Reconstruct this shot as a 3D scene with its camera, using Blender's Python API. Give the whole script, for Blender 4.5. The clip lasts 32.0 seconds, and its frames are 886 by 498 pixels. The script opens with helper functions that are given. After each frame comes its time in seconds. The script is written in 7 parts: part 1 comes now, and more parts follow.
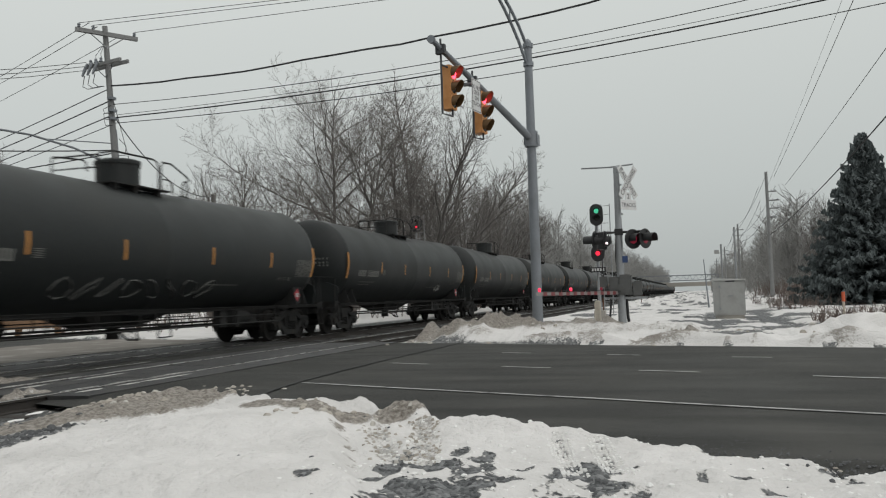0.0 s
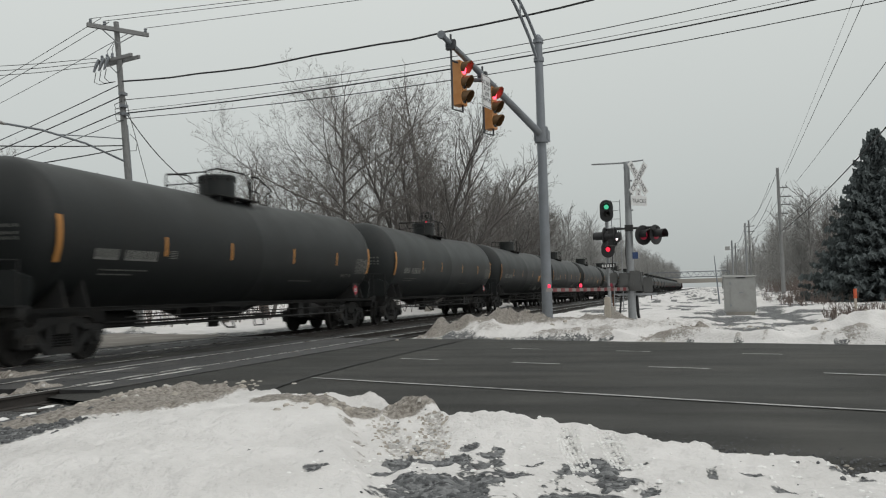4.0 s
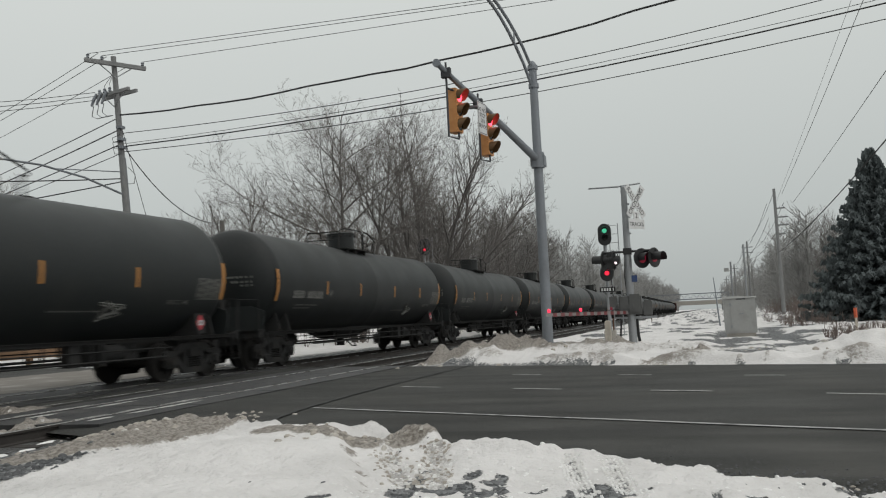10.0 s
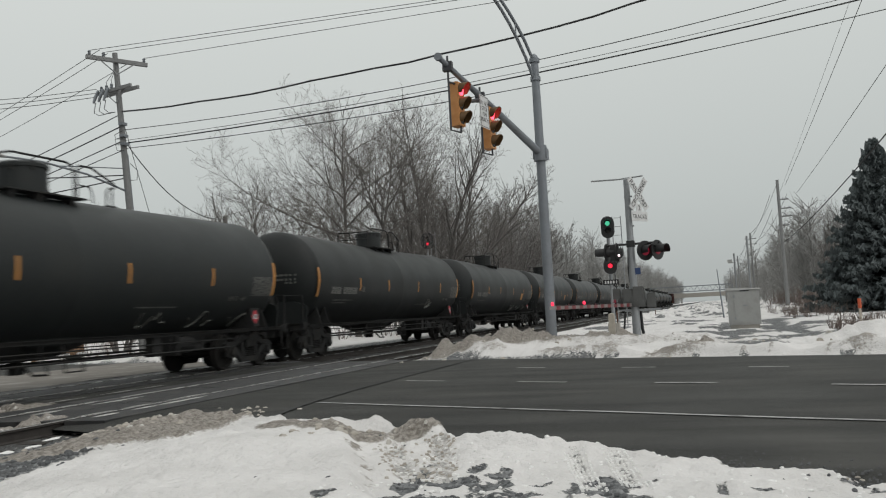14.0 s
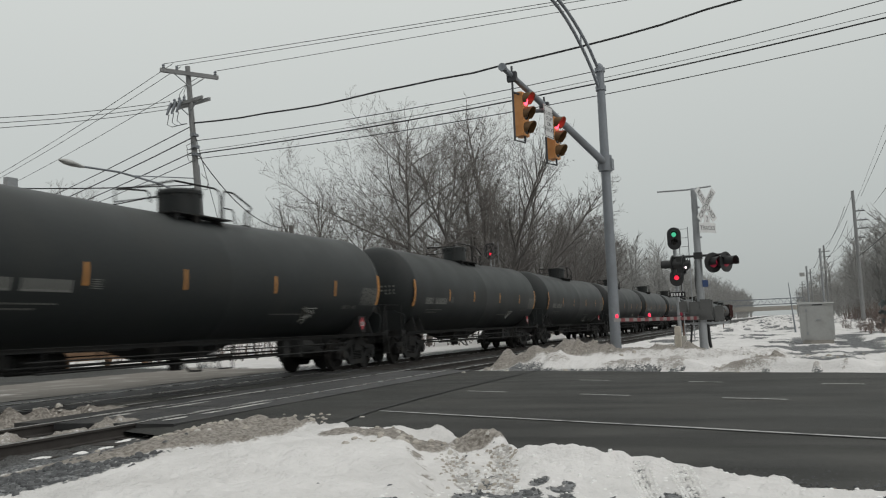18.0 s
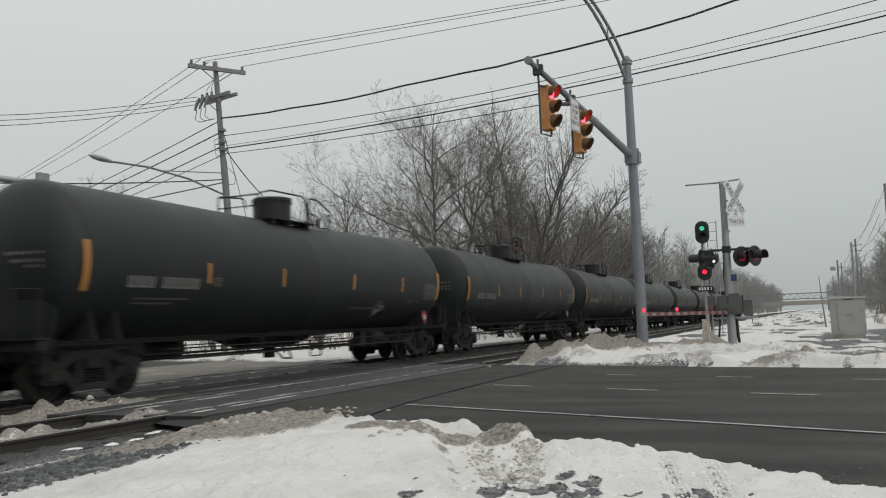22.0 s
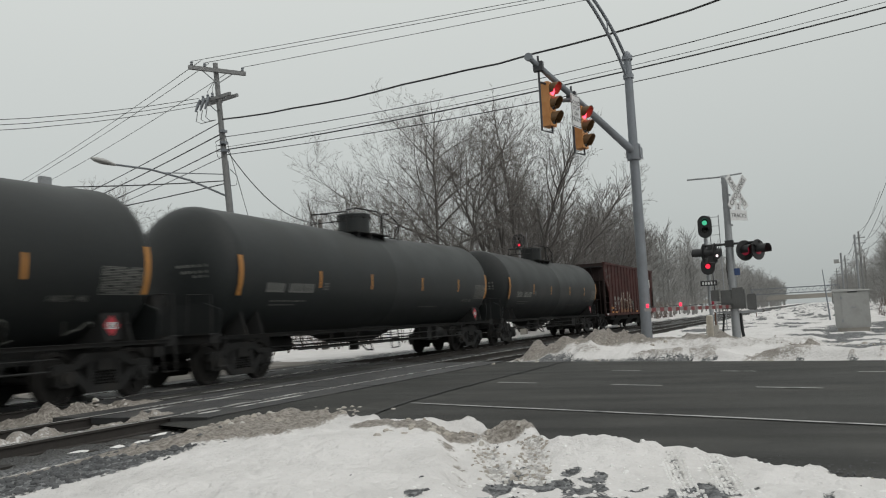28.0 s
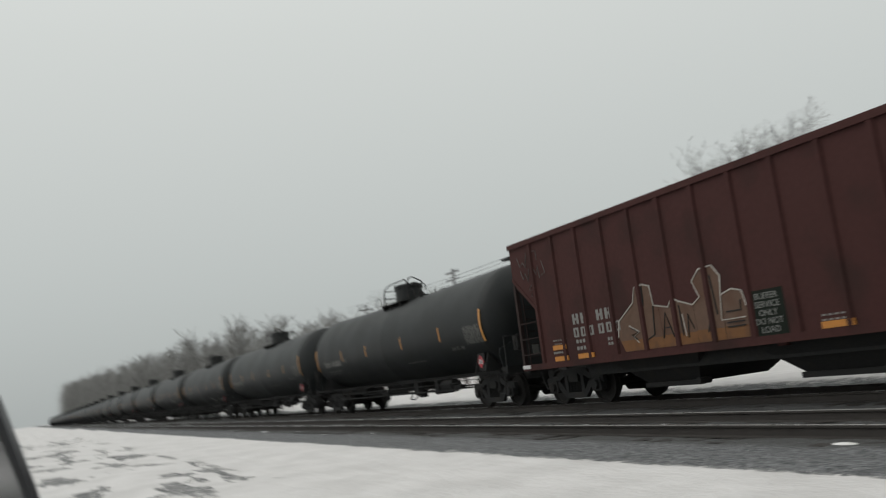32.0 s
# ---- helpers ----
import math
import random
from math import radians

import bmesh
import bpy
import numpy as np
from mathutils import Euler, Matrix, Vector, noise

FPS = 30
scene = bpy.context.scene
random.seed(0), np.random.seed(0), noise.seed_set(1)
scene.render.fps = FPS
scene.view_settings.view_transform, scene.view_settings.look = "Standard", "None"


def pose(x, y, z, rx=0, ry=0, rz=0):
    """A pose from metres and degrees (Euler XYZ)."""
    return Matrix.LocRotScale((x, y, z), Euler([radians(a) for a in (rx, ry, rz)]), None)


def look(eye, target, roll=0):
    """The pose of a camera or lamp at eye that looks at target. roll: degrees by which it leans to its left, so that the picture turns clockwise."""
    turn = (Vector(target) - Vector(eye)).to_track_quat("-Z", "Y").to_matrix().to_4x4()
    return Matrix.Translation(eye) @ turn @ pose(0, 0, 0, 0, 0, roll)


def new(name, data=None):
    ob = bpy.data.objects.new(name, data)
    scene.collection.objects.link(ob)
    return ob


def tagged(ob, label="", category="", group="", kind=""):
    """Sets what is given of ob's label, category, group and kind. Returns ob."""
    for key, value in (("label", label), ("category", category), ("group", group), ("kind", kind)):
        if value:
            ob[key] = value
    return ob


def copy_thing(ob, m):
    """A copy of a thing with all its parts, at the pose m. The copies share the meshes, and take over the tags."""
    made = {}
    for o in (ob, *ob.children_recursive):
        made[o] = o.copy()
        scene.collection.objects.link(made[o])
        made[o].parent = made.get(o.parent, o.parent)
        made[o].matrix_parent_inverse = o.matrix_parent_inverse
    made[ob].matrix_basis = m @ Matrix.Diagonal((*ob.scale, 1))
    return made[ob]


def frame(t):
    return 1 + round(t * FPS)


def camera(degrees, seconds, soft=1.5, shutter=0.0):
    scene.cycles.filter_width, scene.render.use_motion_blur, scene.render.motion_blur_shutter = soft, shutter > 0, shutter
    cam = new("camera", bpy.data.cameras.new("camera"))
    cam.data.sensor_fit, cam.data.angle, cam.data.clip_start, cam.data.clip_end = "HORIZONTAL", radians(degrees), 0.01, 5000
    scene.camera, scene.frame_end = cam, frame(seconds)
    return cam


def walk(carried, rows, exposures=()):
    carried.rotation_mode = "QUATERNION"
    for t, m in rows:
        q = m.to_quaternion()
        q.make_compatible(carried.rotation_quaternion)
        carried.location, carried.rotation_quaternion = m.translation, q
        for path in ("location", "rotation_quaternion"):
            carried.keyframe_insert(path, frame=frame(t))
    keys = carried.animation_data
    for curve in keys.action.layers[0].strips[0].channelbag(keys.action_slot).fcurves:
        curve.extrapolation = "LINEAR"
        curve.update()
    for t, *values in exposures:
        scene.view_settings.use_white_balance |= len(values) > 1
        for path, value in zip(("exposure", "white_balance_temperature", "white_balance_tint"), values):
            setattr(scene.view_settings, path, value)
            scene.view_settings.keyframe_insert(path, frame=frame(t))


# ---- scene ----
# Track runs along x, the camera stands at the origin's foot; z = 0 is the top of the rails.
EYE = (0.0, 0.0, 1.12)


def view(yaw, pitch, roll):
    """Pose of the hand-held camera: degrees from +y towards +x, up, and lean."""
    y, p = radians(yaw), radians(pitch)
    d = Vector((math.sin(y) * math.cos(p), math.cos(y) * math.cos(p), math.sin(p)))
    return look(EYE, Vector(EYE) + d, roll)


cam = camera(55.61, 32.0, soft=1.15, shutter=0.3)
walk(cam, [
    (0, view(73.49, 3.35, -1.78)),
    (0.5, view(73.34, 3.35, -1.75)),
    (1, view(73.34, 3.41, -1.87)),
    (1.5, view(73.37, 3.38, -1.76)),
    (2, view(73.24, 3.46, -1.74)),
    (2.5, view(73.02, 3.25, -1.66)),
    (3, view(72.9, 3.25, -1.64)),
    (3.5, view(72.9, 3.15, -1.66)),
    (5.5, view(72.53, 2.99, -1.35)),
    (6, view(72.56, 2.97, -1.25)),
    (6.5, view(72.44, 2.9, -1.07)),
    (7, view(72.23, 2.86, -1.13)),
    (7.5, view(72.1, 2.81, -1.11)),
    (8, view(72.16, 2.8, -1.12)),
    (8.5, view(72.03, 2.78, -1.12)),
    (9, view(71.67, 4.63, -2.85)),
    (9.5, view(72.62, 4.81, -2.56)),
    (10, view(72.97, 4.9, -2.7)),
    (10.5, view(72.41, 4.98, -3.01)),
    (11, view(72.41, 5, -3.1)),
    (11.5, view(72.36, 5.03, -3.32)),
    (12, view(71.98, 4.85, -3.12)),
    (12.5, view(73.03, 4.76, -3.11)),
    (13, view(72.93, 4.74, -3.29)),
    (13.5, view(72.9, 4.68, -3.3)),
    (14, view(72.74, 4.5, -3.14)),
    (14.5, view(72.46, 4.43, -3.18)),
    (16.5, view(70.95, 4.33, -3.29)),
    (17, view(70.68, 4.24, -3.35)),
    (17.5, view(69.6, 5.01, -3)),
    (18, view(68.47, 5.39, -2.33)),
    (18.5, view(69.21, 4.9, -1.27)),
    (19, view(69.3, 5.08, -1.51)),
    (19.5, view(68.6, 5.12, -2.08)),
    (20, view(68.38, 5.14, -2.19)),
    (20.5, view(68.06, 5.1, -2.23)),
    (21, view(67.33, 5.09, -2.23)),
    (21.5, view(66.7, 5.06, -2.1)),
    (22, view(66.69, 5.05, -2.2)),
    (22.5, view(66.93, 5.08, -2.68)),
    (23, view(67.02, 5.08, -2.69)),
    (23.5, view(66.94, 5.03, -2.69)),
    (24, view(66.94, 5.03, -2.6)),
    (24.5, view(66.7, 5, -2.74)),
    (25, view(66.72, 4.94, -2.68)),
    (25.5, view(67.01, 4.9, -2.7)),
    (27.5, view(66.54, 4.91, -2.77)),
    (28, view(66.5, 4.93, -2.97)),
    (28.5, view(66.28, 4.93, -2.92)),
    (29, view(65.84, 4.97, -3.23)),
    (29.5, view(61.87, 5.16, -3.45)),
    (29.9, view(48.27, 5.33, -3.43)),
    (30, view(45.15, 5.43, -3.6)),
    (30.2, view(39.14, 5.55, -3.49)),
    (30.5, view(16.32, 7, -2.33)),
    (30.8, view(-5, 7.01, -0.81)),
    (31, view(-20.25, 7.22, -0.7)),
    (31.1, view(-26.51, 7.32, -0.68)),
    (31.4, view(-45.46, 7.19, -1.36)),
    (31.7, view(-54.84, 6.88, -2.33)),
    (32, view(-62.95, 8.46, -7.12)),
], exposures=[(0.0, 0.12), (3.5, 0.14), (6.0, 0.16), (9.0, 0.17), (10.0, 0.09), (12.0, 0.1), (14.0, 0.1), (17.0, 0.14), (18.0, 0.06), (22.0, 0.12), (28.5, 0.1), (29.5, 0.25), (30.2, 0.38), (30.8, 0.4), (31.4, 0.3), (32.0, 0.06)])

# ---- light: an even overcast sky in light mist, brighter towards the zenith ----
world = bpy.data.worlds.new("overcast_sky")
scene.world = world
world.use_nodes = True
wn, wl = world.node_tree.nodes, world.node_tree.links
wn.clear()
w_out = wn.new("ShaderNodeOutputWorld")
w_bg = wn.new("ShaderNodeBackground")
w_sky = wn.new("ShaderNodeTexSky")
w_sky.sky_type = "NISHITA"
w_sky.sun_disc = False
w_sky.sun_elevation, w_sky.sun_rotation = radians(28), radians(200)
w_sky.air_density, w_sky.dust_density = 1.0, 4.0
w_hsv = wn.new("ShaderNodeHueSaturation")
w_hsv.inputs["Saturation"].default_value = 0.12
w_hsv.inputs["Value"].default_value = 0.1
w_co = wn.new("ShaderNodeTexCoord")
w_sep = wn.new("ShaderNodeSeparateXYZ")
w_ramp = wn.new("ShaderNodeValToRGB")
w_ramp.color_ramp.elements[0].position, w_ramp.color_ramp.elements[0].color = 0.0, (0.42, 0.449, 0.442, 1)
w_ramp.color_ramp.elements[1].position, w_ramp.color_ramp.elements[1].color = 1.0, (1.055, 1.08, 1.05, 1)
w_e = w_ramp.color_ramp.elements.new(0.12)
w_e.color = (0.497, 0.532, 0.521, 1)
w_e = w_ramp.color_ramp.elements.new(0.4)
w_e.color = (0.65, 0.68, 0.66, 1)
w_noise = wn.new("ShaderNodeTexNoise")
w_noise.inputs["Scale"].default_value, w_noise.inputs["Detail"].default_value = 1.6, 2.0
w_mix = wn.new("ShaderNodeMix")
w_mix.data_type = "RGBA"
w_mix.inputs[0].default_value = 0.12
wl.new(w_co.outputs["Generated"], w_sep.inputs[0])
wl.new(w_sep.outputs["Z"], w_ramp.inputs[0])
wl.new(w_sky.outputs[0], w_hsv.inputs["Color"])
wl.new(w_ramp.outputs[0], w_mix.inputs[6])
wl.new(w_hsv.outputs[0], w_mix.inputs[7])
wl.new(w_mix.outputs[2], w_bg.inputs[0])
w_bg.inputs[1].default_value = 1.0
wl.new(w_bg.outputs[0], w_out.inputs[0])

sun = new("sun", bpy.data.lights.new("sun", "SUN"))
sun.data.energy, sun.data.angle, sun.data.color = 0.5, radians(40), (1.0, 0.97, 0.93)
sun.matrix_basis = look((0, 0, 60), (14, 40, 0))

# ---- mesh helpers ----
class Mesh:
    """Vertices and faces gathered for one mesh."""

    def __init__(self):
        self.v, self.f, self.m = [], [], []

    def add(self, verts, faces, mi=0):
        o = len(self.v)
        self.v.extend(verts)
        self.f.extend([tuple(i + o for i in q) for q in faces])
        self.m.extend([mi] * len(faces))
        return self

    def box(self, x0, x1, y0, y1, z0, z1, mi=0):
        return self.hexa([(x0, y0, z0), (x1, y0, z0), (x1, y1, z0), (x0, y1, z0)],
                         [(x0, y0, z1), (x1, y0, z1), (x1, y1, z1), (x0, y1, z1)], mi)

    def hexa(self, low, high, mi=0):
        return self.add(list(low) + list(high), [(3, 2, 1, 0), (4, 5, 6, 7), (0, 1, 5, 4), (1, 2, 6, 5), (2, 3, 7, 6), (3, 0, 4, 7)], mi)

    def cyl(self, p, q, r0, r1=None, seg=12, caps=True, mi=0):
        return self.tube([p, q], [r0, r0 if r1 is None else r1], seg, caps, mi)

    def tube(self, pts, r, seg=6, caps=True, mi=0):
        pts = [Vector(p) for p in pts]
        n = len(pts)
        rad = r if isinstance(r, (list, tuple)) else [r] * n
        verts, faces, u = [], [], None
        for i, p in enumerate(pts):
            d = (pts[min(i + 1, n - 1)] - pts[max(i - 1, 0)]).normalized()
            if u is None:
                u = d.orthogonal().normalized()
            else:
                u = u - d * u.dot(d)
                u = u.normalized() if u.length > 1e-5 else d.orthogonal().normalized()
            w = d.cross(u)
            for k in range(seg):
                a = 2 * math.pi * k / seg
                verts.append(p + (u * math.cos(a) + w * math.sin(a)) * rad[i])
        for i in range(n - 1):
            for k in range(seg):
                a, b = i * seg + k, i * seg + (k + 1) % seg
                faces.append((a, b, b + seg, a + seg))
        if caps:
            faces.append(tuple(range(seg - 1, -1, -1)))
            faces.append(tuple(range((n - 1) * seg, n * seg)))
        return self.add(verts, faces, mi)

    def lathe(self, prof, seg=24, at=(0, 0, 0), axis="z", mi=0, closed=True):
        """Turns (along, radius) pairs round an axis through at."""
        verts, faces = [], []
        for a, r in prof:
            for k in range(seg):
                c, s = r * math.cos(2 * math.pi * k / seg), r * math.sin(2 * math.pi * k / seg)
                q = (c, s, a) if axis == "z" else (a, c, s) if axis == "x" else (s, a, c)
                verts.append((q[0] + at[0], q[1] + at[1], q[2] + at[2]))
        for i in range(len(prof) - 1):
            for k in range(seg):
                b = (k + 1) % seg
                faces.append((i * seg + k, i * seg + b, (i + 1) * seg + b, (i + 1) * seg + k))
        if closed:
            faces.append(tuple(range(seg - 1, -1, -1)))
            faces.append(tuple(range((len(prof) - 1) * seg, len(prof) * seg)))
        return self.add(verts, faces, mi)

    def plate(self, outline, axis, lo, hi, mi=0):
        """A flat outline (2D points) given thickness along an axis."""
        n = len(outline)

        def at(p, h):
            return (h, p[0], p[1]) if axis == "x" else (p[0], h, p[1]) if axis == "y" else (p[0], p[1], h)
        verts = [at(p, lo) for p in outline] + [at(p, hi) for p in outline]
        faces = [tuple(range(n - 1, -1, -1)), tuple(range(n, 2 * n))]
        faces += [(i, (i + 1) % n, n + (i + 1) % n, n + i) for i in range(n)]
        return self.add(verts, faces, mi)

    def data(self, name, mats, sharp=35.0, smooth=True):
        me = bpy.data.meshes.new(name)
        me.from_pydata(self.v, [], self.f)
        for m in (mats if isinstance(mats, (list, tuple)) else [mats]):
            me.materials.append(m)
        if any(self.m):
            me.polygons.foreach_set("material_index", self.m)
        if smooth:
            me.polygons.foreach_set("use_smooth", [True] * len(self.f))
            me.set_sharp_from_angle(angle=radians(sharp))
        me.update()
        return me


def thing(name, label, category, group="", kind="", m=None):
    ob = tagged(new(name), label, category, group, kind)
    ob.empty_display_size = 0.2
    if m is not None:
        ob.matrix_basis = m
    return ob


def part(name, mesh, material, parent, label="", m=None, sharp=35.0):
    """One mesh object under a thing or under a part of it."""
    me = mesh if isinstance(mesh, bpy.types.Mesh) else mesh.data(name, material, sharp)
    ob = new(name, me)
    ob.parent = parent
    if m is not None:
        ob.matrix_basis = m
    return tagged(ob, label)


def solo(name, mesh, material, label, category="", group="", kind="", m=None, sharp=35.0):
    """A thing that is one mesh."""
    ob = new(name, mesh if isinstance(mesh, bpy.types.Mesh) else mesh.data(name, material, sharp))
    if m is not None:
        ob.matrix_basis = m
    return tagged(ob, label, category, group, kind)


def lettering(text, size, material, depth=0.002, spacing=1.0):
    """Flat letters in the built-in font as a mesh in the xy plane, centred."""
    cu = bpy.data.curves.new("text", "FONT")
    cu.body, cu.size, cu.extrude = text, size, depth
    cu.align_x, cu.align_y, cu.space_character, cu.resolution_u = "CENTER", "CENTER", spacing, 3
    cu.space_line = 0.95
    ob = bpy.data.objects.new("text", cu)
    me = bpy.data.meshes.new_from_object(ob)
    me.materials.clear()
    me.materials.append(material)
    bpy.data.objects.remove(ob)
    return me


# ---- materials ----
def surface(name, colour, rough=0.7, metal=0.0, spread=0.25, grain=30.0, stain=3.0, bump=0.15, other=None, spec=0.5, dirt=0.35, vary=0.0):
    """A painted, stone, wood or metal surface with grain, broad stains and fine relief; sizes per metre."""
    m = bpy.data.materials.new(name)
    m.use_nodes = True
    nt = m.node_tree
    n, l = nt.nodes, nt.links
    b = n["Principled BSDF"]
    co = n.new("ShaderNodeTexCoord")
    fine, broad = n.new("ShaderNodeTexNoise"), n.new("ShaderNodeTexNoise")
    for q, s, d in ((fine, grain, 6.0), (broad, stain, 4.0)):
        q.inputs["Scale"].default_value, q.inputs["Detail"].default_value = s, d
        l.new(co.outputs["Object"], q.inputs["Vector"])
    dark = tuple(c * (1 - spread) for c in colour)
    light = tuple(min(1.0, c * (1 + spread)) for c in colour)
    r1 = n.new("ShaderNodeMix")
    r1.data_type = "RGBA"
    r1.inputs[6].default_value, r1.inputs[7].default_value = (*dark, 1), (*light, 1)
    l.new(fine.outputs["Fac"], r1.inputs[0])
    r2 = n.new("ShaderNodeMix")
    r2.data_type = "RGBA"
    r2.inputs[7].default_value = (*(other or tuple(c * 0.6 for c in colour)), 1)
    mp = n.new("ShaderNodeMapRange")
    mp.inputs[1].default_value, mp.inputs[2].default_value = 0.5, 0.72
    mp.inputs[4].default_value = dirt
    l.new(broad.outputs["Fac"], mp.inputs[0])
    l.new(mp.outputs[0], r2.inputs[0])
    l.new(r1.outputs[2], r2.inputs[6])
    last = r2.outputs[2]
    if vary:
        oi, hs, ma = n.new("ShaderNodeObjectInfo"), n.new("ShaderNodeHueSaturation"), n.new("ShaderNodeMapRange")
        ma.inputs[3].default_value, ma.inputs[4].default_value = 1 - vary, 1 + vary
        l.new(oi.outputs["Random"], ma.inputs[0])
        l.new(ma.outputs[0], hs.inputs["Value"])
        l.new(last, hs.inputs["Color"])
        last = hs.outputs[0]
    l.new(last, b.inputs["Base Color"])
    b.inputs["Metallic"].default_value, b.inputs["Specular IOR Level"].default_value = metal, spec
    rr = n.new("ShaderNodeMapRange")
    rr.inputs[3].default_value, rr.inputs[4].default_value = max(0.03, rough - 0.12), min(1.0, rough + 0.12)
    l.new(broad.outputs["Fac"], rr.inputs[0])
    l.new(rr.outputs[0], b.inputs["Roughness"])
    if bump:
        bp = n.new("ShaderNodeBump")
        bp.inputs["Strength"].default_value, bp.inputs["Distance"].default_value = bump, 0.02
        l.new(fine.outputs["Fac"], bp.inputs["Height"])
        l.new(bp.outputs[0], b.inputs["Normal"])
    return m


def glowing(name, colour, strength, base=(0.02, 0.02, 0.02)):
    m = bpy.data.materials.new(name)
    m.use_nodes = True
    b = m.node_tree.nodes["Principled BSDF"]
    b.inputs["Base Color"].default_value = (*base, 1)
    b.inputs["Emission Color"].default_value = (*colour, 1)
    b.inputs["Emission Strength"].default_value = strength
    return m


TANK_BLACK = surface("tank_black_paint", (0.0165, 0.0188, 0.0192), 0.5, spread=0.25, grain=14, stain=0.8, bump=0.03, other=(0.026, 0.0268, 0.0252), dirt=0.6, vary=0.25, spec=0.27)
UNDER_BLACK = surface("grimy_underframe", (0.026, 0.026, 0.026), 0.8, spread=0.4, grain=25, stain=3, bump=0.2, other=(0.045, 0.04, 0.035), dirt=0.5, spec=0.2)
WHEEL_STEEL = surface("wheel_steel", (0.022, 0.021, 0.02), 0.75, 0.1, grain=30, stain=6, other=(0.03, 0.024, 0.02), spec=0.2)
TREAD = surface("polished_tread", (0.4, 0.39, 0.38), 0.3, 1.0, 0.1, grain=60, bump=0.02)
YELLOW_STRIP = surface("yellow_reflective_tape", (0.5, 0.225, 0.05), 0.5, spread=0.15, grain=40, stain=6, bump=0.02, other=(0.3, 0.16, 0.05), dirt=0.5)
WHITE_LETTER = surface("white_stencil_paint", (0.21, 0.21, 0.198), 0.7, grain=40, stain=8, bump=0.02, other=(0.16, 0.16, 0.15), dirt=0.7)
GREY_STENCIL = surface("faded_stencil_paint", (0.14, 0.14, 0.13), 0.7, grain=40, stain=8, bump=0.02)
HOPPER_RED = surface("oxide_red_hopper_paint", (0.06, 0.0255, 0.0235), 0.72, spread=0.2, grain=10, stain=1.1, bump=0.08, other=(0.04, 0.022, 0.02), dirt=0.9, spec=0.12)
RUST = surface("rusty_steel", (0.1, 0.05, 0.032), 0.85, 0.1, 0.35, grain=30, stain=4, other=(0.05, 0.03, 0.022))
RAIL_SIDE = surface("rail_side_rust", (0.036, 0.031, 0.028), 0.85, 0.0, grain=40, stain=5)
RAIL_TOP = surface("rail_head_steel", (0.36, 0.35, 0.34), 0.28, 1.0, 0.12, grain=80, stain=2, bump=0.02)


def make_asphalt():
    """Wet asphalt with grain and long wheel streaks along the road."""
    m = surface("wet_asphalt", (0.035, 0.0348, 0.0328), 0.68, spread=0.5, grain=55, stain=0.45, bump=0.45, other=(0.06, 0.0585, 0.0545), dirt=0.8, spec=0.14)
    n, l = m.node_tree.nodes, m.node_tree.links
    b = n["Principled BSDF"]
    old = b.inputs["Base Color"].links[0].from_socket
    co, mp, nz = n.new("ShaderNodeTexCoord"), n.new("ShaderNodeMapping"), n.new("ShaderNodeTexNoise")
    mp.inputs["Rotation"].default_value = (0, 0, radians(21.1))
    mp.inputs["Scale"].default_value = (1.5, 0.3, 1.0)
    nz.inputs["Scale"].default_value, nz.inputs["Detail"].default_value = 1.1, 9.0
    hs, rg = n.new("ShaderNodeHueSaturation"), n.new("ShaderNodeMapRange")
    rg.inputs[1].default_value, rg.inputs[2].default_value, rg.inputs[3].default_value, rg.inputs[4].default_value = 0.32, 0.68, 0.68, 1.42
    l.new(co.outputs["Object"], mp.inputs[0])
    l.new(mp.outputs[0], nz.inputs["Vector"])
    l.new(nz.outputs["Fac"], rg.inputs[0])
    l.new(rg.outputs[0], hs.inputs["Value"])
    l.new(old, hs.inputs["Color"])
    l.new(hs.outputs[0], b.inputs["Base Color"])
    return m


ASPHALT = make_asphalt()
CROSSING_RUBBER = surface("crossing_panel", (0.03, 0.03, 0.031), 0.6, spread=0.35, grain=40, stain=1.5, bump=0.3, other=(0.085, 0.08, 0.074), dirt=0.6, vary=0.2)
ROAD_WHITE = surface("worn_road_paint", (0.33, 0.328, 0.32), 0.75, spread=0.3, grain=40, stain=3.5, bump=0.2, other=(0.09, 0.09, 0.09), dirt=1.0)
GALV = surface("galvanised_steel", (0.3, 0.31, 0.32), 0.5, 0.55, 0.15, grain=18, stain=2, bump=0.04, other=(0.2, 0.2, 0.2))
GREY_POLE = surface("weathered_grey_steel", (0.2, 0.215, 0.235), 0.55, 0.3, 0.15, grain=18, stain=1.5, bump=0.04, other=(0.12, 0.12, 0.12))
ALUM = surface("aluminium_case", (0.36, 0.36, 0.35), 0.55, 0.4, 0.1, grain=12, stain=2, bump=0.05, other=(0.22, 0.21, 0.19))
POLE_WOOD = surface("weathered_pole_wood", (0.21, 0.212, 0.212), 0.9, spread=0.3, grain=25, stain=2, bump=0.4)
WIRE_BLACK = surface("cable_black", (0.02, 0.02, 0.021), 0.7, grain=10, bump=0)
SIGNAL_YELLOW = surface("signal_yellow_paint", (0.56, 0.255, 0.085), 0.5, spread=0.12, grain=20, stain=5, bump=0.03, other=(0.42, 0.15, 0.03), dirt=0.5)
BLACK_PAINT = surface("black_enamel", (0.015, 0.015, 0.016), 0.5, grain=20, bump=0.02)
SIGN_WHITE = surface("white_sign_sheet", (0.6, 0.6, 0.6), 0.55, spread=0.08, grain=20, stain=4, bump=0.01, other=(0.4, 0.4, 0.39))
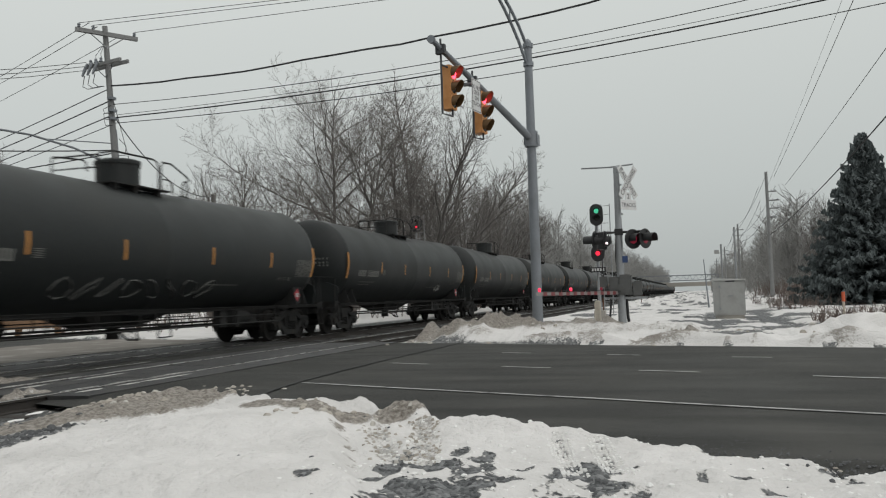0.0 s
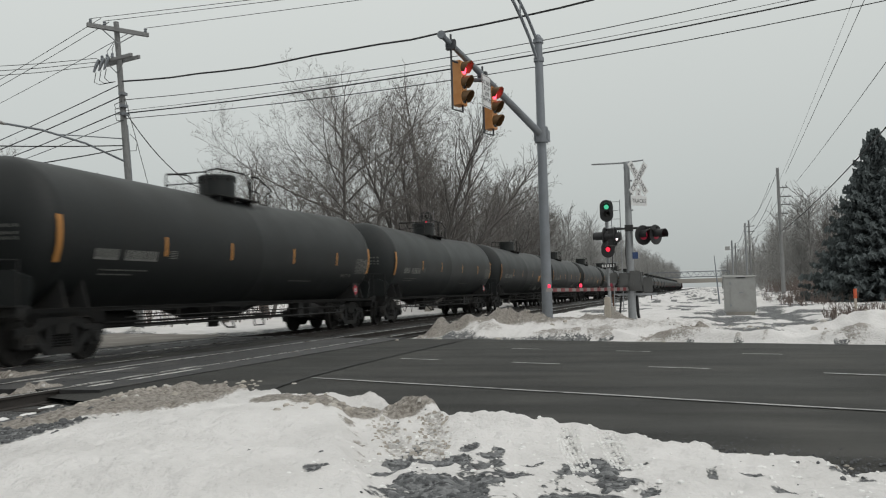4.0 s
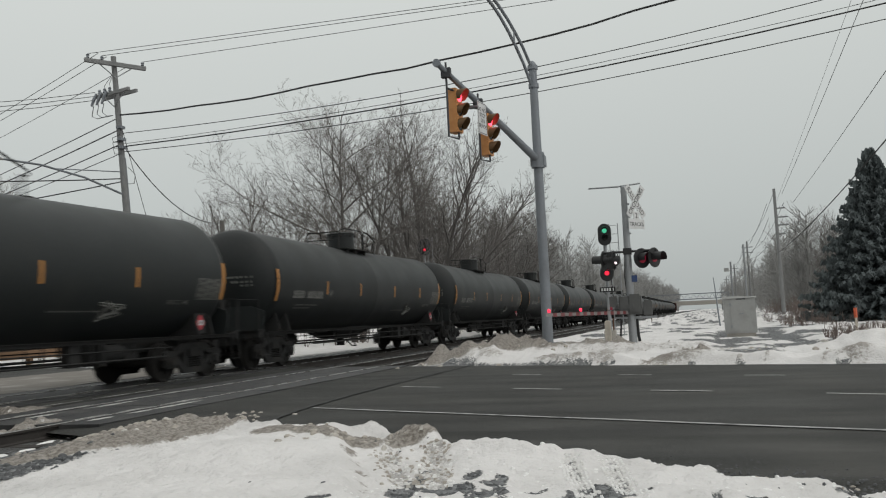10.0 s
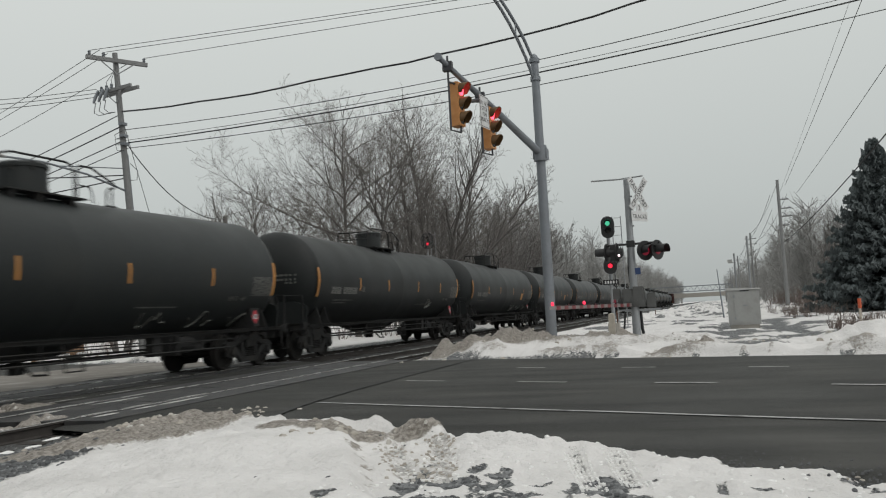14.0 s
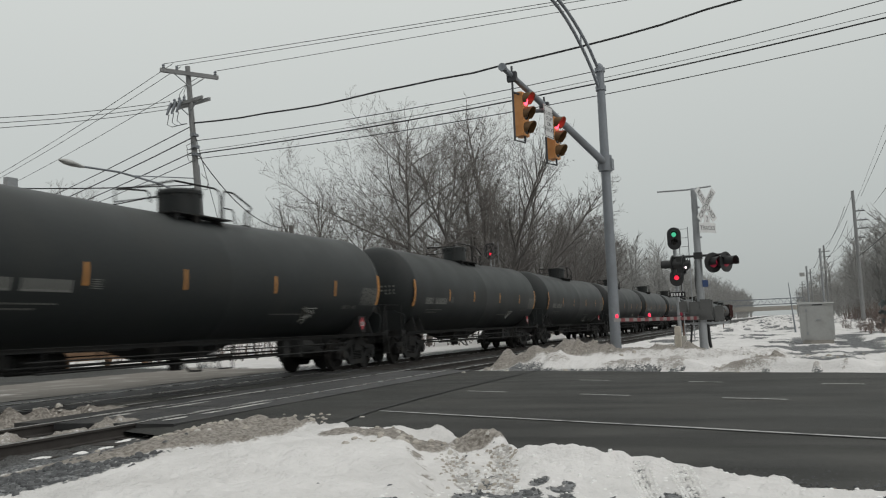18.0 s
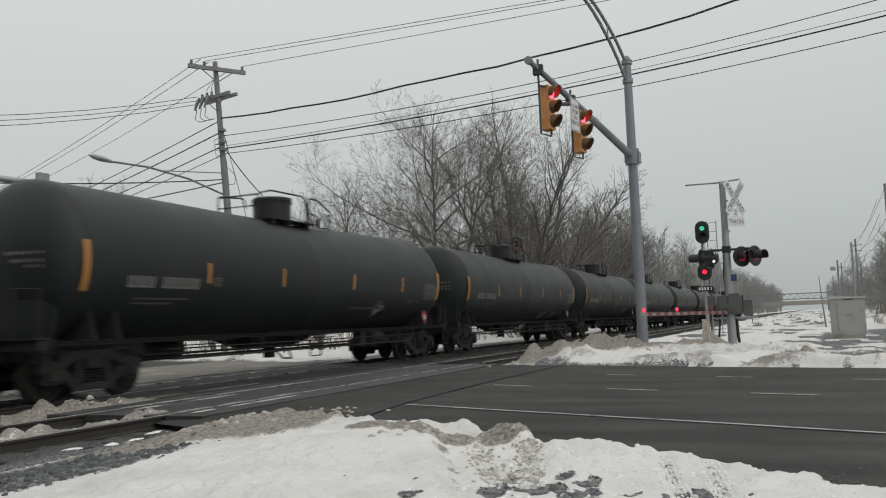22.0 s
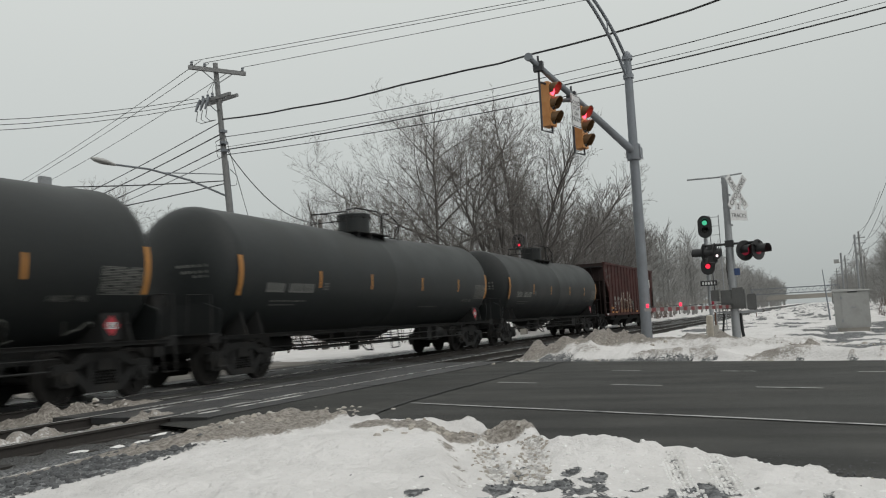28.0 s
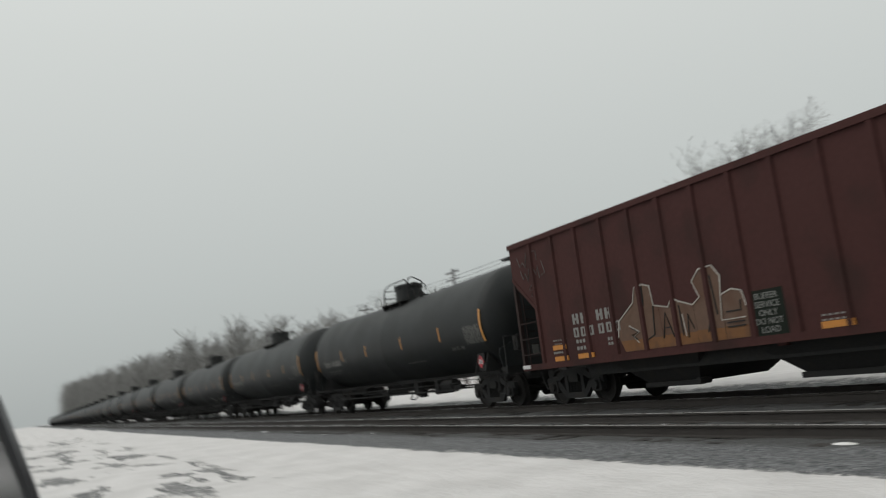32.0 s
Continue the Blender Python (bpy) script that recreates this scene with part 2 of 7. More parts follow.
SIGN_BLACK = surface("sign_black", (0.02, 0.02, 0.02), 0.6, bump=0)
GATE_RED = surface("gate_red_tape", (0.15, 0.024, 0.027), 0.5, spread=0.15, grain=30, stain=6, bump=0.02)
BLUE_SIGN = surface("blue_sign_sheet", (0.03, 0.06, 0.16), 0.5, bump=0)
CONCRETE = surface("stained_concrete", (0.33, 0.31, 0.28), 0.9, spread=0.2, grain=30, stain=3, bump=0.3)
BARK = surface("grey_bark", (0.125, 0.117, 0.11), 0.95, spread=0.35, grain=18, stain=3, bump=0.4)
# far twigs: mist is put into the colour, paler than the near ones
TWIG_HAZED = surface("pale_bare_twigs", (0.25, 0.247, 0.24), 0.95, spread=0.25, grain=4, bump=0)
TWIG = surface("bare_twigs", (0.145, 0.132, 0.124), 0.95, spread=0.3, grain=6, bump=0)
RED_TWIG = surface("reddish_brush", (0.125, 0.095, 0.083), 0.95, spread=0.3, grain=6, bump=0)
SPRUCE = surface("spruce_needles", (0.085, 0.1, 0.102), 0.95, spread=0.12, grain=5, stain=1, bump=0)
LED_RED = glowing("red_lamp", (1.0, 0.06, 0.1), 4.0)
BLOCK_RED = glowing("small_red_lamp", (1.0, 0.03, 0.07), 1.1, (0.03, 0.004, 0.006))
GATE_LED = glowing("gate_lamp_red", (1.0, 0.03, 0.08), 1.6)
LED_RED_DIM = glowing("dim_red_lamp", (0.5, 0.02, 0.06), 0.22, (0.05, 0.005, 0.01))
LED_GREEN = glowing("green_lamp", (0.1, 0.75, 0.42), 0.7)
LED_WHITE = glowing("white_lamp", (1.0, 0.8, 0.85), 1.8)
LENS_DARK = surface("unlit_lens", (0.02, 0.02, 0.018), 0.25, grain=10, bump=0)

# ---- the setting: ground, tracks, road ----
TRACK_NEAR, TRACK_FAR = 9.12, 13.12
RU = Vector((0.36, 0.933, 0)).normalized()      # along the road
RN = Vector((RU.y, -RU.x, 0))                     # across it, away from the camera
ROAD_IN, ROAD_OUT = 6.1, 17.0


def across(x, y):
    return x * RN.x + y * RN.y


def along(x, y):
    return x * RU.x + y * RU.y


def road_point(n, u, z=0.0):
    return (RN.x * n + RU.x * u, RN.y * n + RU.y * u, z)


def step(a, b, x):
    t = min(1.0, max(0.0, (x - a) / (b - a)))
    return t * t * (3 - 2 * t)


def fbm(x, y, s, o=4):
    return noise.fractal(Vector((x * s, y * s, 3.7)), 1.0, 2.0, o)


# bare stones showing through: x, y, half-widths
PATCHES = ((5.6, 2.05, 0.3, 0.07), (5.3, 1.97, 0.18, 0.07), (5.0, 1.98, 0.1, 0.1), (4.6, 2.24, 0.1, 0.08), (5.36, 1.72, 0.14, 0.09), (5.84, 1.66, 0.12, 0.06),
           (5.35, 1.62, 0.22, 0.1), (5.7, 1.45, 0.12, 0.07), (5.22, 1.4, 0.2, 0.12), (5.46, 1.13, 0.12, 0.07), (5.02, 1.15, 0.14, 0.1), (5.22, 0.83, 0.2, 0.1),
           (5.6, 0.73, 0.16, 0.09), (5.35, 0.62, 0.28, 0.1), (4.98, 0.55, 0.22, 0.14), (4.85, 0.34, 0.14, 0.06), (5.4, -0.23, 0.05, 0.09), (5.03, -0.41, 0.07, 0.09),
           (5.27, 0.0, 0.12, 0.03), (5.73, -0.8, 0.1, 0.1), (5.46, -0.86, 0.1, 0.05), (5.52, 0.44, 0.06, 0.05), (4.6, 1.5, 0.35, 0.3), (4.5, 0.7, 0.35, 0.3), (4.55, -0.6, 0.3, 0.12),
           (6.05, -0.3, 0.1, 0.04), (6.6, 0.25, 0.05, 0.1), (6.45, 0.05, 0.05, 0.08))
# tyre tracks: from, to, half-width, stones between the treads, brown slush
TYRES = ((6.6, 1.09, 5.25, 0.75, 0.062, 0.36, 0.25), (6.6, 0.79, 5.3, 0.48, 0.066, 0.38, 0.25), (7.15, 2.8, 5.6, 2.1, 0.1, 0.34, 0.55), (7.2, 2.35, 5.5, 1.82, 0.1, 0.34, 0.55))
# ploughed heaps: x, y, half-lengths, height, brown slush
HEAPS = (
    (22.4, 6.75, 0.9, 0.7, 0.5, 1.3), (23.3, 5.3, 1.35, 0.7, 0.5, 1.3), (24.3, 3.0, 1.3, 0.6, 0.26, 1.0), (21.6, 5.2, 1.6, 0.4, 0.1, 0.0),
    (22.2, 1.6, 2.2, 1.0, 0.2, 0.3), (20.2, 0.2, 0.4, 0.3, 0.14, 0.8), (19.5, 0.9, 0.35, 0.25, 0.1, 0.7), (19.9, -2.9, 0.9, 0.6, 0.1, 0.1), (20.4, -4.2, 2.0, 1.6, 0.3, 0.05),
    (7.5, 2.62, 0.2, 0.3, 0.085, 1.0), (7.62, 2.78, 0.1, 0.12, 0.07, 1.0), (7.35, 3.4, 0.45, 0.22, 0.1, 0.9), (7.65, 4.15, 0.3, 0.2, 0.08, 0.8),
    (7.5, 6.15, 1.1, 0.35, 0.03, 1.0), (8.4, 6.3, 0.9, 0.5, 0.05, 1.0), (8.9, 5.5, 0.6, 0.2, 0.02, 0.9),
    (10.5, 11.0, 1.3, 0.5, 0.22, 1.0), (9.2, 10.9, 1.0, 0.3, 0.16, 0.85), (8.2, 8.76, 1.3, 0.2, 0.15, 0.6), (6.2, 8.76, 1.4, 0.18, 0.16, 0.15), (4.0, 8.76, 1.4, 0.16, 0.13, 0.1), (1.5, 8.76, 1.4, 0.14, 0.1, 0.1), (9.4, 8.78, 0.6, 0.22, 0.13, 0.7),
    (11.5, 16.9, 2.4, 0.9, 0.5, 0.35), (7.5, 17.6, 2.6, 1.0, 0.35, 0.2),
)


def verge(x, y):
    """How far the near snow reaches onto the road, past its usual edge."""
    u = along(x, y)
    return 0.13 + 0.42 * step(4.2, 5.4, u) + 0.2 * math.exp(-((u - 6.1) / 0.35) ** 2) - 0.22 * step(1.6, 1.25, u) + 0.1 * math.exp(-((u - 3.3) / 0.5) ** 2)


def lay(x, y):
    """Height of the ground, how bare it is (0 snow, 1 stone) and how brown its snow."""
    n = across(x, y)
    rough = fbm(x, y, 0.9)
    fine = fbm(x, y, 4.0, 3)
    z = 0.015 + 0.05 * rough + 0.02 * fine
    z -= 0.1 * step(3.0, 0.0, math.hypot(x - 1, y))
    bare = brown = 0.0
    near = 3.0 < x < 9.5 and -3.0 < y < 6.6
    if near:
        z += 0.02 * fbm(x + 7, y, 9.0, 3) + (0.012 * fbm(x, y + 5, 4.5, 2) if y < 2.6 else 0.0)
    # bare stones showing through in front of the camera
    if 3.5 < x < 7.2 and -2.2 < y < 3.2:
        g = 0.0
        for bx, by, ba, bb in PATCHES:
            q = ((x - bx) / ba) ** 2 + ((y - by) / bb) ** 2
            if q < 6:
                g = max(g, math.exp(-0.6 * q))
        bare = step(0.25, 0.8, g + 0.35 * fine + 0.25 * fbm(x, y, 9.0, 3)) if g > 0.05 else 0.0
        z -= 0.018 * step(0.2, 0.7, g)
    if -60 < x < -9 and -3 < y < 3.6:
        g = fbm(x * 0.5 + 3, y * 1.6, 0.9, 5) + 0.3 * fine
        bare = max(bare, 0.62 * step(0.08, 0.3, g) * step(-9, -12, x) * step(3.6, 2.6, y))
    # a smooth drift ends in a low ledge with a brown face
    edge = (y - 2.33 - 0.5 * (x - 5.4)) + 0.1 * rough
    ledge = step(-0.1, 0.14, edge) * step(3.6, 4.6, x) * step(5.5, 4.3, y)
    z += 0.1 * ledge * (1 - 0.4 * fine)
    brown = max(brown, 0.75 * math.exp(-((edge - 0.0) / 0.09) ** 2) * step(4.6, 5.4, x) * step(9.0, 8.0, x) * step(-0.1, 0.3, fine + 0.5 * rough))
    # tyre tracks leading to the road
    for x0, y0, x1, y1, w, d, e in TYRES:
        ln = math.hypot(x1 - x0, y1 - y0)
        s = ((x - x0) * (x1 - x0) + (y - y0) * (y1 - y0)) / ln
        if -0.2 < s < ln + 0.2:
            q = ((x - x0) * (y1 - y0) - (y - y0) * (x1 - x0)) / ln
            k = math.exp(-(q / w) ** 4) * step(-0.15, 0.1, s) * step(ln + 0.2, ln - 0.1, s)
            z -= 0.022 * k
            bare = max(bare, k * d)
            brown = max(brown, k * e * (0.7 + 0.5 * fine))
    # ploughed edge of the road
    reach = verge(x, y)
    lip = math.exp(-((n - 5.6 - reach - 0.15 * fbm(x, y, 0.7)) / 0.3) ** 2)
    z += 0.08 * lip * (0.7 + 0.8 * rough + 0.25 * fine) * (1 - 0.6 * step(6.2, 7.2, along(x, y)))
    brown = max(brown, 0.5 * lip * step(0.15, 0.5, rough + fine * 0.8) * step(1.8, 3.2, y))
    far_lip = math.exp(-((n - 17.6) / 0.7) ** 2)
    z += 0.16 * far_lip * (0.7 + rough)
    brown = max(brown, 0.55 * far_lip * step(0.0, 0.4, rough + 0.5 * fine))
    # the far verge lies a little higher; a wet drive crosses it
    z += 0.14 * step(17.0, 20.0, n) * step(14.5, 9.0, abs(y))
    drive = step(0.2, -0.3, y + 0.02 * (x - 20)) * step(-3.4, -2.6, y) * step(17.5, 19.0, n) * step(44, 36, x)
    bare = max(bare, drive * step(-0.3, -0.05, fbm(x, y * 2.2, 0.5) + 0.25 * fine))
    z -= 0.1 * drive
    bare = max(bare, 0.85 * step(0.12, 0.3, fbm(x - 9, y * 1.6, 0.35)) * step(19, 21, n) * step(8.5, 6.0, y))
    pile = 0.0
    for hx, hy, a, b, h, d in HEAPS:
        if abs(x - hx) < 3 * a + 1 and abs(y - hy) < 3 * a + 1:
            du, dn = along(x - hx, y - hy), across(x - hx, y - hy)
            if hy > 5.3 and hx < 15:
                du, dn = x - hx, y - hy
            g = math.exp(-(du / a) ** 2 - (dn / b) ** 2)
            pile += h * g * (1 + 0.5 * fine + 0.25 * rough)
            brown = max(brown, d * step(0.1, 0.35, g + 0.12 * fine))
    # railway bed
    bed = step(5.9, 7.4, y + 0.25 * rough) * step(16.0, 15.1, y)
    off = step(20.0, 26.0, x) * 0.35
    z = z * (1 - bed) + bed * (-0.168 + 0.03 * fine + 0.015 * rough)
    if 7.4 < y < 15.1:
        z = min(z, -0.14)
    e = 0.35 * step(7.5, 5.0, x)
    stone = step(5.6 - e, 5.95 - e, y + 0.3 * rough + 0.15 * fine) * step(16.2, 15.3, y + 0.3 * rough)
    if x > 19:
        stone *= step(5.2 + off * 4, 6.4 + off * 4, y + 0.6 * rough)
    if 0.5 < x < 9.4:
        # tan crust between the loose stones and the track, wider towards the road
        lim = max(5.1, 6.35 - max(0.0, x - 6.2))
        tan = step(lim - 0.1, lim + 0.25, y + 0.25 * fine + 0.15 * rough) * step(7.5, 7.15, y + 0.2 * fine)
        if x < 4.5:
            tan *= (0.6 + fine) * step(0.5, 3.5, x)
        brown = max(brown, tan)
        stone *= 1 - tan
        z += 0.05 * tan * step(6.2, 7.2, x)
    bare = max(bare, stone * (1 - 0.95 * min(1.0, 1.15 * brown)) if brown > 0.25 else stone)
    if 12 < x < 24 and 14.3 < y < 17.5:
        brown = max(brown, step(14.3, 14.7, y) * step(17.2, 16.2, y) * 0.9)
        bare *= 0.3
    # hollow under the carriageway
    road = step(ROAD_IN - 0.55, ROAD_IN - 0.3, n - reach + 0.18 * fbm(x, y, 0.8) + 0.1 * fbm(x, y, 3.0) + 0.05 * fbm(x, y, 9.0)) * step(ROAD_OUT + 0.35, ROAD_OUT + 0.25, n)
    if -120 < along(x, y) < 120:
        z = z * (1 - road) - 0.1 * road
        bare = max(bare, road)
    bare *= 1 - step(0.03, 0.1, pile)
    z += pile
    far = math.hypot(x, y)
    if far > 60:
        z += 0.25 * rough
    return z, min(1.0, bare), min(1.0, brown)


def spaced(lo, hi, fine_lo, fine_hi, d, grow):
    out = list(np.arange(fine_lo, fine_hi, d))
    q, s = fine_hi, d
    while q < hi:
        out.append(q)
        s *= grow
        q += s
    out.append(hi)
    q, s = fine_lo, d
    while q > lo:
        s *= grow
        q -= s
        out.insert(0, max(q, lo))
    return out


def make_ground():
    xs = spaced(-1500, 2500, 4.0, 9.2, 0.04, 1.035)
    ys = spaced(-1200, 1500, -1.2, 6.6, 0.032, 1.04)
    verts, dirt, slushy = [], [], []
    for y in ys:
        for x in xs:
            z, d, w = lay(x, y)
            verts.append((x, y, z))
            dirt.append(d)
            slushy.append(w)
    w = len(xs)
    faces = [(j * w + i, j * w + i + 1, (j + 1) * w + i + 1, (j + 1) * w + i) for j in range(len(ys) - 1) for i in range(w - 1)]
    me = bpy.data.meshes.new("ground")
    me.from_pydata(verts, [], faces)
    o = me.attributes.new("oily", "FLOAT", "POINT")
    o.data.foreach_set("value", [step(7.55, 7.95, v[1]) * step(15.0, 14.4, v[1]) for v in verts])
    a = me.attributes.new("bare", "FLOAT", "POINT")
    a.data.foreach_set("value", dirt)
    a = me.attributes.new("brown", "FLOAT", "POINT")
    a.data.foreach_set("value", slushy)
    me.polygons.foreach_set("use_smooth", [True] * len(faces))
    m = bpy.data.materials.new("snowy_ground")
    m.use_nodes = True
    n, l = m.node_tree.nodes, m.node_tree.links
    b = n["Principled BSDF"]
    co, at = n.new("ShaderNodeTexCoord"), n.new("ShaderNodeAttribute")
    at.attribute_name = "bare"
    ol = n.new("ShaderNodeAttribute")
    ol.attribute_name = "oily"
    br = n.new("ShaderNodeAttribute")
    br.attribute_name = "brown"

    def tex(kind, scale, detail=4.0):
        q = n.new(kind)
        q.inputs["Scale"].default_value = scale
        if kind == "ShaderNodeTexNoise":
            q.inputs["Detail"].default_value = detail
        l.new(co.outputs["Object"], q.inputs["Vector"])
        return q
    nf, nb, vo = tex("ShaderNodeTexNoise", 22, 6), tex("ShaderNodeTexNoise", 1.1, 5), tex("ShaderNodeTexVoronoi", 26)
    nm = tex("ShaderNodeTexNoise", 5.5, 6)

    def mix(fac, a, b2):
        q = n.new("ShaderNodeMix")
        q.data_type = "RGBA"
        for s, v in ((0, fac), (6, a), (7, b2)):
            if isinstance(v, (int, float)):
                q.inputs[s].default_value = v
            elif isinstance(v, tuple):
                q.inputs[s].default_value = (*v, 1)
            else:
                l.new(v, q.inputs[s])
        return q.outputs[2]

    def ramp(v, lo, hi, a=0.0, b2=1.0):
        q = n.new("ShaderNodeMapRange")
        q.interpolation_type = "SMOOTHSTEP"
        for i, k in ((1, lo), (2, hi), (3, a), (4, b2)):
            q.inputs[i].default_value = k
        l.new(v, q.inputs[0])
        return q.outputs[0]

    def math2(op, a, b2):
        q = n.new("ShaderNodeMath")
        q.operation = op
        for i, v in ((0, a), (1, b2)):
            if isinstance(v, (int, float)):
                q.inputs[i].default_value = v
            else:
                l.new(v, q.inputs[i])
        return q.outputs[0]
    nx = tex("ShaderNodeTexNoise", 55, 3)
    snow = mix(ramp(nb.outputs["Fac"], 0.35, 0.7), (0.645, 0.626, 0.618), (0.56, 0.543, 0.534))
    slush = mix(ramp(nf.outputs["Fac"], 0.3, 0.68), (0.15, 0.132, 0.113), (0.33, 0.302, 0.273))
    stones = mix(vo.outputs["Color"], (0.055, 0.058, 0.062), (0.3, 0.305, 0.31))
    stones = mix(math2("MULTIPLY", ol.outputs["Fac"], 0.8), stones, (0.075, 0.074, 0.072))
    speck = math2("ADD", math2("MULTIPLY", nm.outputs["Fac"], 0.5), math2("ADD", math2("MULTIPLY", nf.outputs["Fac"], 0.7), math2("MULTIPLY", nx.outputs["Fac"], 0.4)))
    speck = math2("MULTIPLY", math2("SUBTRACT", speck, 0.8), 2.2)
    wob = math2("ADD", at.outputs["Fac"], math2("MULTIPLY", speck, ramp(at.outputs["Fac"], 0.15, 0.5)))
    wbr = math2("ADD", br.outputs["Fac"], math2("MULTIPLY", speck, ramp(br.outputs["Fac"], 0.02, 0.3, 0.0, 0.7)))
    c1 = mix(ramp(wbr, 0.2, 0.65), snow, slush)
    c1 = mix(ramp(wob, 0.3, 0.46), c1, (0.4, 0.39, 0.375))
    c2 = mix(ramp(wob, 0.46, 0.56), c1, stones)
    l.new(c2, b.inputs["Base Color"])
    l.new(ramp(wob, 0.3, 0.9, 0.6, 0.85), b.inputs["Roughness"])
    b.inputs["Specular IOR Level"].default_value = 0.25
    hgt = math2("ADD", math2("MULTIPLY", nf.outputs["Fac"], 0.5), math2("MULTIPLY", math2("MULTIPLY", vo.outputs["Distance"], -1.6), ramp(wob, 0.5, 0.8)))
    hgt = math2("ADD", hgt, math2("MULTIPLY", nm.outputs["Fac"], 0.8))
    hgt = math2("ADD", hgt, math2("MULTIPLY", speck, ramp(math2("MAXIMUM", wbr, wob), 0.2, 0.6, 0.0, 0.4)))
    bp = n.new("ShaderNodeBump")
    bp.inputs["Strength"].default_value, bp.inputs["Distance"].default_value = 0.8, 0.045
    l.new(hgt, bp.inputs["Height"])
    l.new(bp.outputs[0], b.inputs["Normal"])
    me.materials.append(m)
    tagged(new("ground", me), "snow-covered verge with bare gravel patches and dirty ploughed heaps", "ground", kind="structure")
    return m


def make_road():
    me = Mesh()
    us = list(np.arange(-14, 24, 0.5))
    us = [-130, -60, -30] + us + [40, 60, 90, 140]
    ns = list(np.arange(ROAD_IN - 0.6, ROAD_OUT + 0.6, 0.55))
    w = len(ns)
    verts = []
    for u in us:
        for q in ns:
            x, y, _ = road_point(q, u)
            edge = step(ROAD_IN - 0.6, ROAD_IN, q) * step(ROAD_OUT + 0.6, ROAD_OUT, q)
            verts.append((x, y, -0.03 - 0.06 * (1 - edge) + 0.006 * fbm(x, y, 0.5)))
    faces = [(j * w + i, j * w + i + 1, (j + 1) * w + i + 1, (j + 1) * w + i) for j in range(len(us) - 1) for i in range(w - 1)]
    me.add(verts, faces)
    tagged(new("road", me.data("road", ASPHALT)), "wet dark asphalt road crossing the railway tracks", "road", kind="structure")


def road_mark(n0, n1, u0, u1, name, label):
    me = Mesh()
    k = max(2, int((u1 - u0) / 0.5))
    v = []
    for i in range(k + 1):
        u = u0 + (u1 - u0) * i / k
        for q in (n0, n1):
            x, y, _ = road_point(q, u)
            v.append((x, y, -0.019 + 0.006 * fbm(x, y, 0.5)))
    me.add(v, [(2 * i, 2 * i + 1, 2 * i + 3, 2 * i + 2) for i in range(k)])
    return solo(name, me, ROAD_WHITE, label, "road marking", "road markings", "structure")


def make_rails():
    prof = ((-0.07, -0.17), (0.07, -0.17), (0.07, -0.155), (0.012, -0.14), (0.01, -0.045), (0.036, -0.035), (0.036, -0.006), (0.028, 0.0),
            (-0.028, 0.0), (-0.036, -0.006), (-0.036, -0.035), (-0.01, -0.045), (-0.012, -0.14), (-0.07, -0.155))
    for tr, what in ((TRACK_NEAR, "empty near track"), (TRACK_FAR, "far track under the train")):
        for s in (-1, 1):
            me = Mesh()
            y0 = tr + s * 0.753
            n = len(prof)
            xs = (-1200, -40, 60, 1800)
            v = [(x, y0 + a, z) for x in xs for a, z in prof]
            f = [(i * n + k, i * n + (k + 1) % n, (i + 1) * n + (k + 1) % n, (i + 1) * n + k) for i in range(len(xs) - 1) for k in range(n)]
            mi = [1 if k in (6, 7, 8) else 0 for i in range(len(xs) - 1) for k in range(n)]
            me.add(v, f)
            me.m = mi
            ob = new("rail", me.data("rail", [RAIL_SIDE, RAIL_TOP], smooth=False))
            tagged(ob, "steel rail with a polished head, " + what, "rail", "rails", "structure")


GROUND_MAT = make_ground()
make_road()
make_rails()
EDGE_N = 8.3
road_mark(EDGE_N - 0.038, EDGE_N + 0.038, -60, 9.0, "edge_line", "worn white edge line on wet asphalt")
for line_n, first, length, gap, count in ((11.5, -14.8, 0.92, 1.48, 11), (14.3, -16.72, 0.66, 1.67, 12)):
    for i in range(count):
        a = first + i * (length + gap)
        road_mark(line_n - 0.043, line_n + 0.043, a, a + length, "lane_dash", "worn white lane dash on wet asphalt")


def road_seam(pts, w, name, label, mat):
    me = Mesh()
    v = []
    for x, y in pts:
        v += [(x, y - w / 2, -0.016), (x, y + w / 2, -0.016)]
    me.add(v, [(2 * i, 2 * i + 1, 2 * i + 3, 2 * i + 2) for i in range(len(pts) - 1)])
    solo(name, me, mat, label, "joint", kind="structure")


SEAM = surface("tar_seam", (0.012, 0.012, 0.012), 0.7, bump=0.05)
road_seam([(9.3 + 0.22 * i, 5.24 + 0.5 * (1 - math.exp(-0.1 * i)) + 0.03 * fbm(i, 2, 0.7)) for i in range(52)], 0.075, "road_joint", "dark tarred joint before the crossing", SEAM)
road_seam([(12.5 + 0.3 * i, 7.86 + 0.06 * fbm(i, 5, 0.6)) for i in range(42)], 0.07, "road_joint", "dark joint along the crossing panels", SEAM)


def make_crossing():
    """Rubber panels between and beside the rails where the road crosses."""
    cr = thing("crossing_panels", "worn dark crossing panels flush with the rails", "crossing", kind="structure")
    for tr in (TRACK_NEAR, TRACK_FAR):
        x0 = (ROAD_IN - 0.7 + 0.36 * tr) / RN.x
        for lo, hi in ((-1.45, -0.8), (-0.68, 0.0), (0.012, 0.68), (0.8, 1.45)):
            me = Mesh().box(0, 2.38, tr + lo, tr + hi, -0.1, -0.012)
            d = me.data("panel", CROSSING_RUBBER)
            for i in range(5):
                ob = part("panel", d, None, cr, "", pose(x0 + i * 2.4, 0, 0.002 * ((i * 7) % 3 - 1)))


make_crossing()


